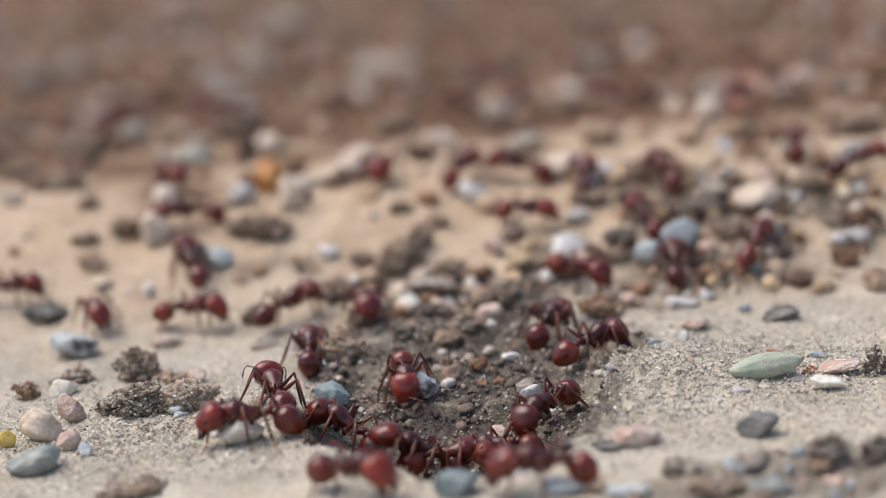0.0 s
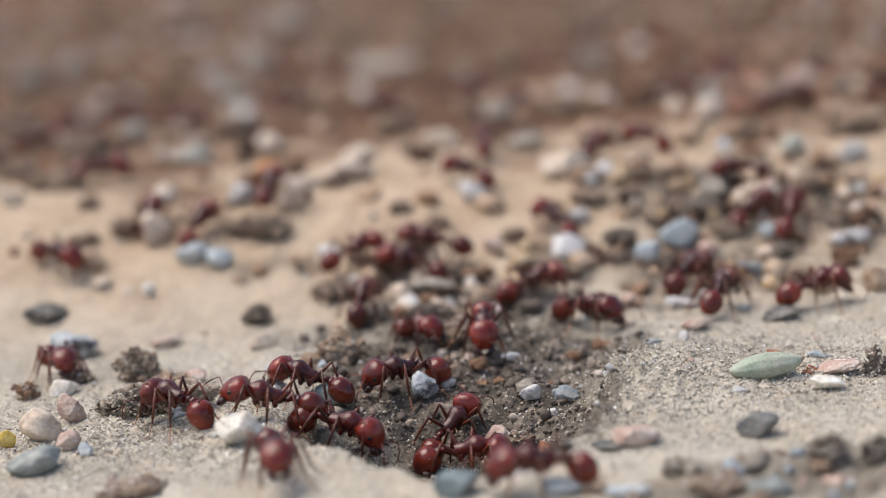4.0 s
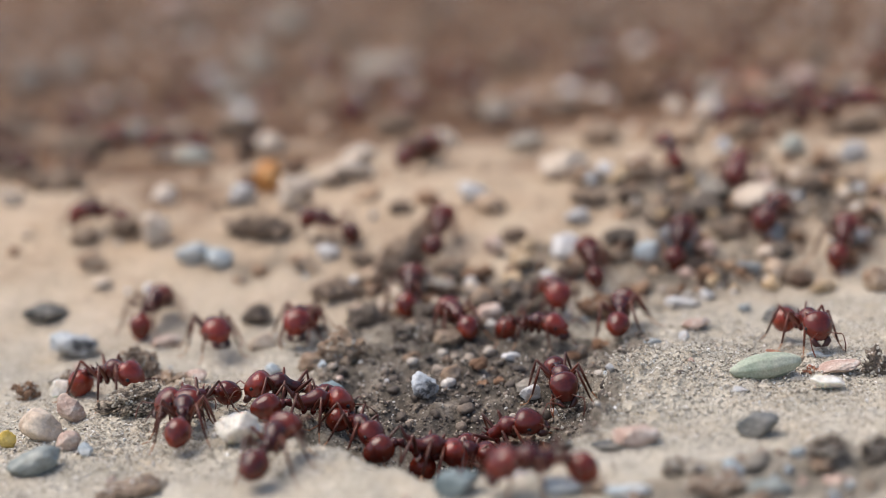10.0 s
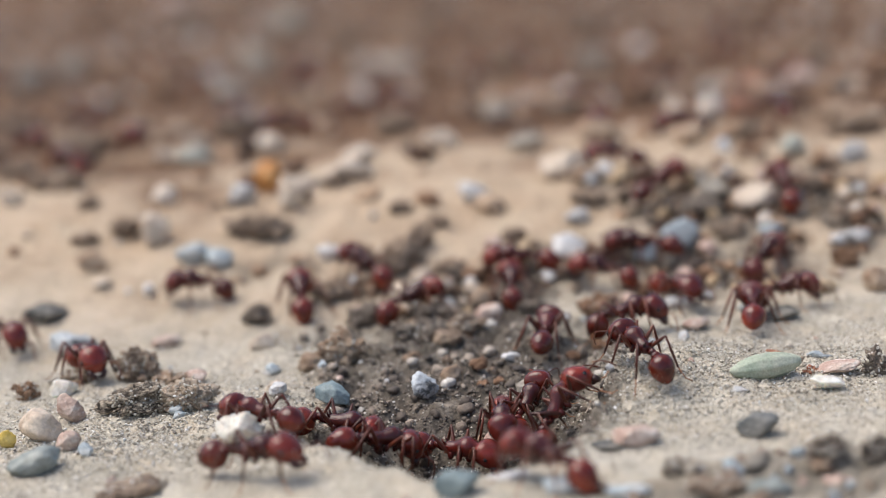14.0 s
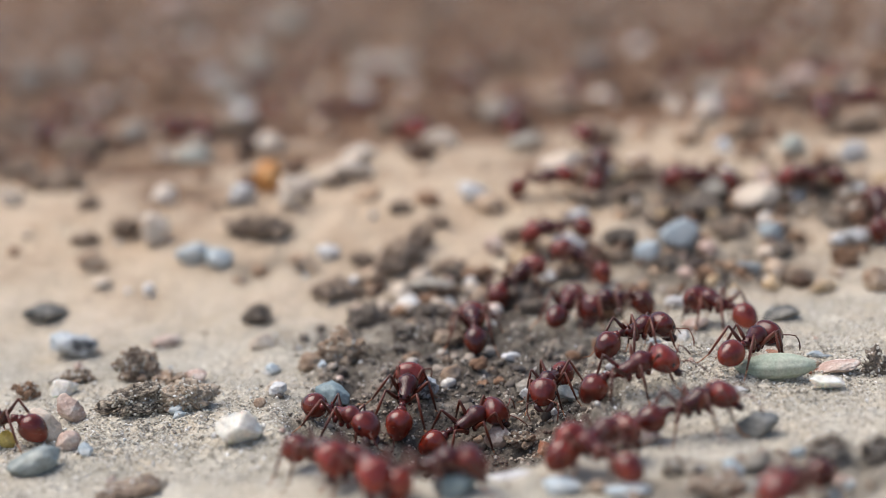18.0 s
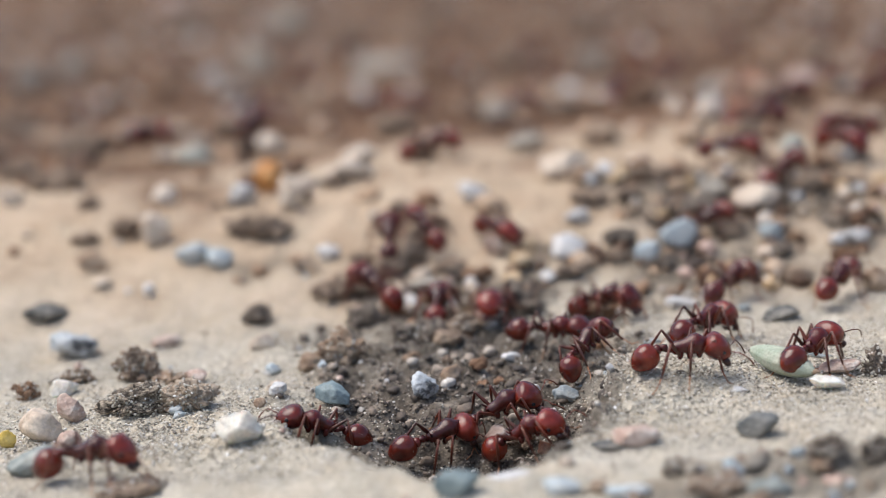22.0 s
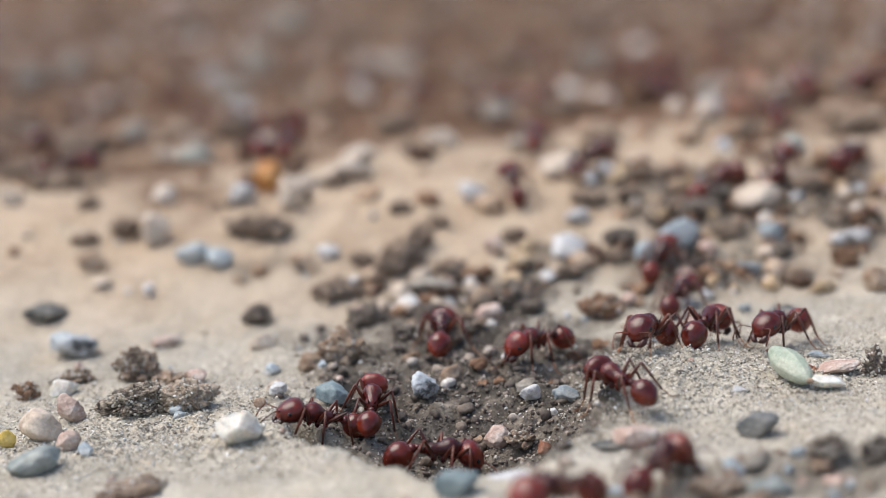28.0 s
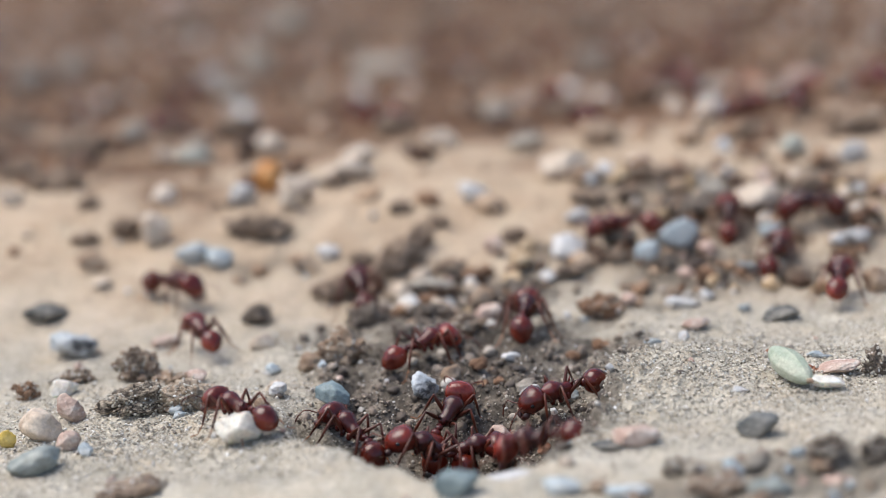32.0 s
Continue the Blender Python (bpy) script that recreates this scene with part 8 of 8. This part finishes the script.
    crawl([(0, 0.9, -19.2, 87), (7.839, 0.9, -19.2, 87), (8.187, 1.1, -19.1, 87), (8.652, 1.5, -19.0, 87), (9, 1.7, -4.2, 18), (10, 4.3, -6.1, -16), (11, 6.0, -5.8, 22), (12, 7.7, -3.5, 68), (13, 10.4, 5.2, 83), (13.3, 9.7, 6.9, 117), (13.7, 9.0, 9.1, 117), (14, 8.3, 10.4, 81), (17, 8.7, 11.3, 109), (17.3, 9.3, 13.5, 72), (17.7, 10.0, 16.3, 72), (18, 10.7, 18.3, 71), (18.5, 11.7, 19.0, 24), (19, 12.6, 19.4, -43), (19.15, 12.7, 20.6, 37), (19.3, 12.9, 21.9, 84), (19.7, 13.2, 25.0, 84), (20, 13.4, 27.2, 61), (20.5, 9.0, 28.0, 18), (21, 4.6, 29.7, -25), (21.3, 6.0, 25.0, -77), (21.7, 7.7, 16.1, -77), (22, 8.9, 9.6, -21), (22.3, 9.8, 3.4, -78), (22.7, 10.9, -6.7, -78), (23, 11.5, -15.2, 3), (23.3, 12.8, -12.1, 52), (23.7, 14.4, -8.5, 52), (24, 15.7, -6.0, 58), (25, 15.5, -5.2, 81), (25.45, 15.1, -6.0, 134), (25.67, 14.9, -6.5, 184), (25.9, 14.7, -6.6, 233), (27.1, 13.5, -8.5, 233), (27.55, 13.2, -9.0, 177), (28, 12.7, -9.9, 123), (28.15, 13.2, -9.7, 83), (28.3, 13.9, -8.8, 31), (28.7, 15.3, -6.8, 31), (29, 16.5, -5.3, 63), (29.5, 17.1, -5.3, 104), (30, 17.7, -5.6, 170), (31, 12.1, -9.0, 191), (32, 8.8, -3.6, 204)], 1.03)
    crawl([(0, 3.0, -18.4, 86), (7.67, 3.0, -18.4, 86), (8.069, 3.0, -18.4, 86), (8.601, 6.0, -7.4, 86), (8.8, 6.2, -4.1, 28), (8.9, 6.3, -2.9, -17), (9, 6.4, -1.8, -61), (10, 8.8, -1.0, -86), (10.15, 9.3, -0.7, -42), (10.3, 9.8, -0.6, 39), (10.7, 11.1, -0.3, 39), (10.77, 11.3, -0.9, -10), (10.85, 11.4, -2.2, -59), (11, 12.0, 0.2, -107), (11.15, 12.2, -2.9, -80), (11.3, 12.5, -5.9, -44), (11.7, 13.8, -5.9, -44), (11.85, 14.1, -6.7, -84), (12, 14.7, -6.3, -117), (13, 15.0, -5.7, -134), (13.5, 14.6, -6.1, -193), (14, 14.5, -5.9, -242), (14.9, 12.8, -7.7, -209), (16.1, 11.4, -0.1, -209), (16.4, 11.0, 0.4, -257), (16.7, 10.6, 1.8, -290), (17, 10.1, 2.6, -347), (18, 15.0, -1.8, -329), (19, 19.2, 12.0, -285), (20, 21.0, 16.6, -287), (21, 22.6, 17.9, -303), (22, 26.8, 22.7, -314), (23, 33.8, 32.9, -304), (24, 36.3, 38.5, -281), (24.1, 35.8, 37.9, -248), (24.2, 35.4, 37.1, -188), (24.3, 35.0, 36.4, -121), (24.7, 33.2, 33.4, -121), (25, 32.0, 31.4, -126), (28, 16.4, 0.2, -120), (29, 5.3, -4.3, -140), (31, -7.3, -9.1, -134), (31.5, -8.1, -7.8, -182), (32, -8.9, -7.3, -229)], 1.05)
    crawl([(0, -51.7, 151.4, 0), (8.6, -51.7, 151.4, 0), (8.8, -50.9, 151.4, 64), (9, -50.2, 151.4, 99), (10, -56.4, 202.4, 92), (11.2, -58.4, 198.5, 152), (11.8, -59.4, 196.4, 197), (12.4, -60.4, 194.4, 243), (15.6, -65.7, 183.9, 243), (18, -69.7, 176.1, 285), (21.6, -36.9, 178.1, 363), (26.4, 6.8, 180.7, 363), (28.2, 23.2, 181.6, 420), (30, 39.6, 182.6, 451), (30.2, 40.1, 182.6, 419), (30.4, 40.7, 182.6, 360), (32, 40.7, 182.6, 360)], 1.07)
    crawl([(0, -33.4, 310.4, 100), (8.6, -33.4, 310.4, 100), (9, -32.4, 310.4, 100), (9.3, -42.0, 313.5, 162), (9.7, -54.8, 317.4, 162), (10, -64.3, 320.4, 101), (10.4, -66.3, 320.4, 180), (32, -66.3, 320.4, 180)], 1.00)
    crawl([(0, 2.8, -18.5, 92), (9.205, 2.8, -18.5, 92), (9.743, 2.4, -18.6, 92), (10.46, 1.9, -2.3, 92), (10.73, 1.7, 1.3, 64), (11, 1.6, 5.0, 11), (11.6, 5.9, 7.5, 32), (12.4, 12.0, 13.5, 32), (12.55, 13.1, 14.5, -16), (12.7, 14.2, 15.2, -64), (13, 16.4, 15.5, -111), (13.5, 16.3, 14.2, -75), (14, 16.2, 12.5, -18), (17, 14.5, 16.0, -63), (17.5, 14.9, 16.9, -101), (18, 15.4, 17.2, -156), (19, 15.5, 13.1, -109), (19.5, 15.4, 14.8, -170), (20, 15.2, 16.3, -240), (20.5, 14.6, 17.5, -290), (20.75, 14.4, 17.9, -338), (21, 14.1, 18.3, -385), (22, 14.7, 19.1, -393), (22.25, 14.8, 18.8, -349), (22.5, 14.9, 18.0, -304), (23, 15.2, 17.1, -260), (24, 15.0, 17.7, -257), (25, 15.1, 17.9, -233), (25.9, 15.7, 29.4, -273), (27.1, 16.7, 44.2, -273), (28, 17.3, 55.5, -311), (28.1, 17.1, 55.2, -391), (28.2, 16.9, 54.3, -441), (28.3, 16.7, 53.7, -476), (28.7, 15.9, 52.5, -476), (28.85, 15.5, 52.0, -441), (29, 15.2, 51.4, -396), (29.15, 14.5, 49.0, -437), (29.3, 13.8, 46.6, -467), (29.7, 11.7, 40.1, -467), (30, 10.3, 35.2, -456), (31, 2.3, 20.5, -491), (31.3, -0.8, 22.8, -575), (31.7, -5.0, 26.1, -575), (32, -8.2, 28.2, -622)], 1.11)
    crawl([(0, 3.0, -18.4, -63), (17.42, 3.0, -18.4, -63), (17.61, 6.4, -26.3, -99), (17.81, 7.8, -24.1, -147), (18, 9.0, -25.1, -227), (19, 3.8, -26.2, -151), (19.15, 3.6, -25.4, -227), (19.3, 3.6, -21.2, -266), (19.7, 3.0, -18.4, -266), (20, 3.0, -18.4, -260), (20.1, 3.0, -18.4, -213), (20.2, 3.0, -18.4, -137), (20.3, 3.0, -18.4, -94), (20.7, 2.7, -18.5, -94), (21, 2.5, -26.2, -155), (21.15, 2.1, -22.7, -221), (21.3, 1.8, -18.9, -258), (21.7, 1.0, -19.1, -258), (22, 0.4, -19.3, -255), (22.3, -1.7, -19.6, -248), (22.7, -4.5, -4.9, -248), (23, -6.6, 0.4, -271), (24, -6.3, -3.8, -226), (25, -11.0, -2.0, -205), (25.3, -10.6, -2.3, -260), (25.6, -10.2, -2.2, -300), (25.9, -9.9, -2.2, -379), (27.1, -8.1, -2.3, -379), (27.55, -7.5, -2.3, -307), (28, -7.0, -2.5, -271), (28.15, -7.7, -2.6, -241), (28.3, -8.6, -2.7, -190), (28.7, -10.8, -2.8, -190), (29, -12.7, -1.7, -139), (30, -14.5, 1.1, -216), (31, -17.5, 7.1, -241), (32, -22.5, 17.7, -244)], 0.99)
    crawl([(0, 2.6, -18.5, 91), (15.73, 2.6, -18.5, 91), (16.71, 2.3, -9.1, 91), (18.02, 2.2, 13.6, 91), (19, 2.0, 28.4, 123), (19.33, 1.3, 29.2, 196), (19.67, 0.6, 30.0, 253), (20, -0.1, 30.8, 287), (20.33, -1.0, 31.4, 254), (20.67, -1.9, 32.1, 201), (21, -2.8, 32.6, 128), (22, -5.4, 40.1, 89), (22.3, -6.7, 42.1, 124), (22.7, -8.4, 44.5, 124), (23, -9.8, 46.4, 172), (24, -16.3, 50.1, 140), (25, -24.1, 64.9, 112), (25.9, -23.4, 68.8, 80), (27.1, -22.4, 74.0, 80), (27.55, -22.1, 75.9, 3), (28, -21.7, 77.9, -77), (29, -25.2, 53.8, -109), (29.3, -25.5, 51.7, -97), (29.7, -25.7, 48.8, -97), (29.85, -25.9, 47.9, -139), (30, -26.0, 46.6, -213), (31, -31.7, 47.4, -143), (31.15, -31.0, 45.1, -102), (31.3, -30.1, 43.0, -72), (31.7, -28.1, 37.2, -72), (32, -26.7, 32.7, -37)], 1.08)
    crawl([(0, 2.2, -18.7, 83), (29.52, 2.2, -18.7, 83), (32, 6.9, 15.2, 77)], 1.09)
    for n in range(20):
        wander(300 + n, -66 + 147 * ((n * 0.618) % 1), 108 + 15 * (n % 4) + 7 * n)
    for model in MODELS:
        for o in (*model.children_recursive, model):
            bpy.data.objects.remove(o)
    walk(SEED, [(t, pose(x * MM, y * MM, (ground_z(x, y) + 0.9 + 0.035 * lean) * MM, 0, 0, a) @ pose(0, 0, 0, 0, lean, 0)) for t, x, y, a, lean in
                ((0, 24.6, -5.1, 19, 0), (14.5, 24.6, -5.1, 19, 0), (16.5, 25.0, -5.4, -3, 0), (17, 25.0, -5.4, -5, 0), (18, 25.3, -5.5, -7, 0), (20, 25.3, -5.5, -7, 0), (20.6, 25.5, -5.2, -14, 2),
                 (21, 25.7, -4.9, -26, 5), (22, 25.9, -5.0, -50, 8), (23, 26.0, -5.4, -57, 9), (24, 26.1, -5.6, -60, 9), (25, 26.3, -6.0, -73, 10), (32, 26.3, -6.0, -74, 10))])


motions()
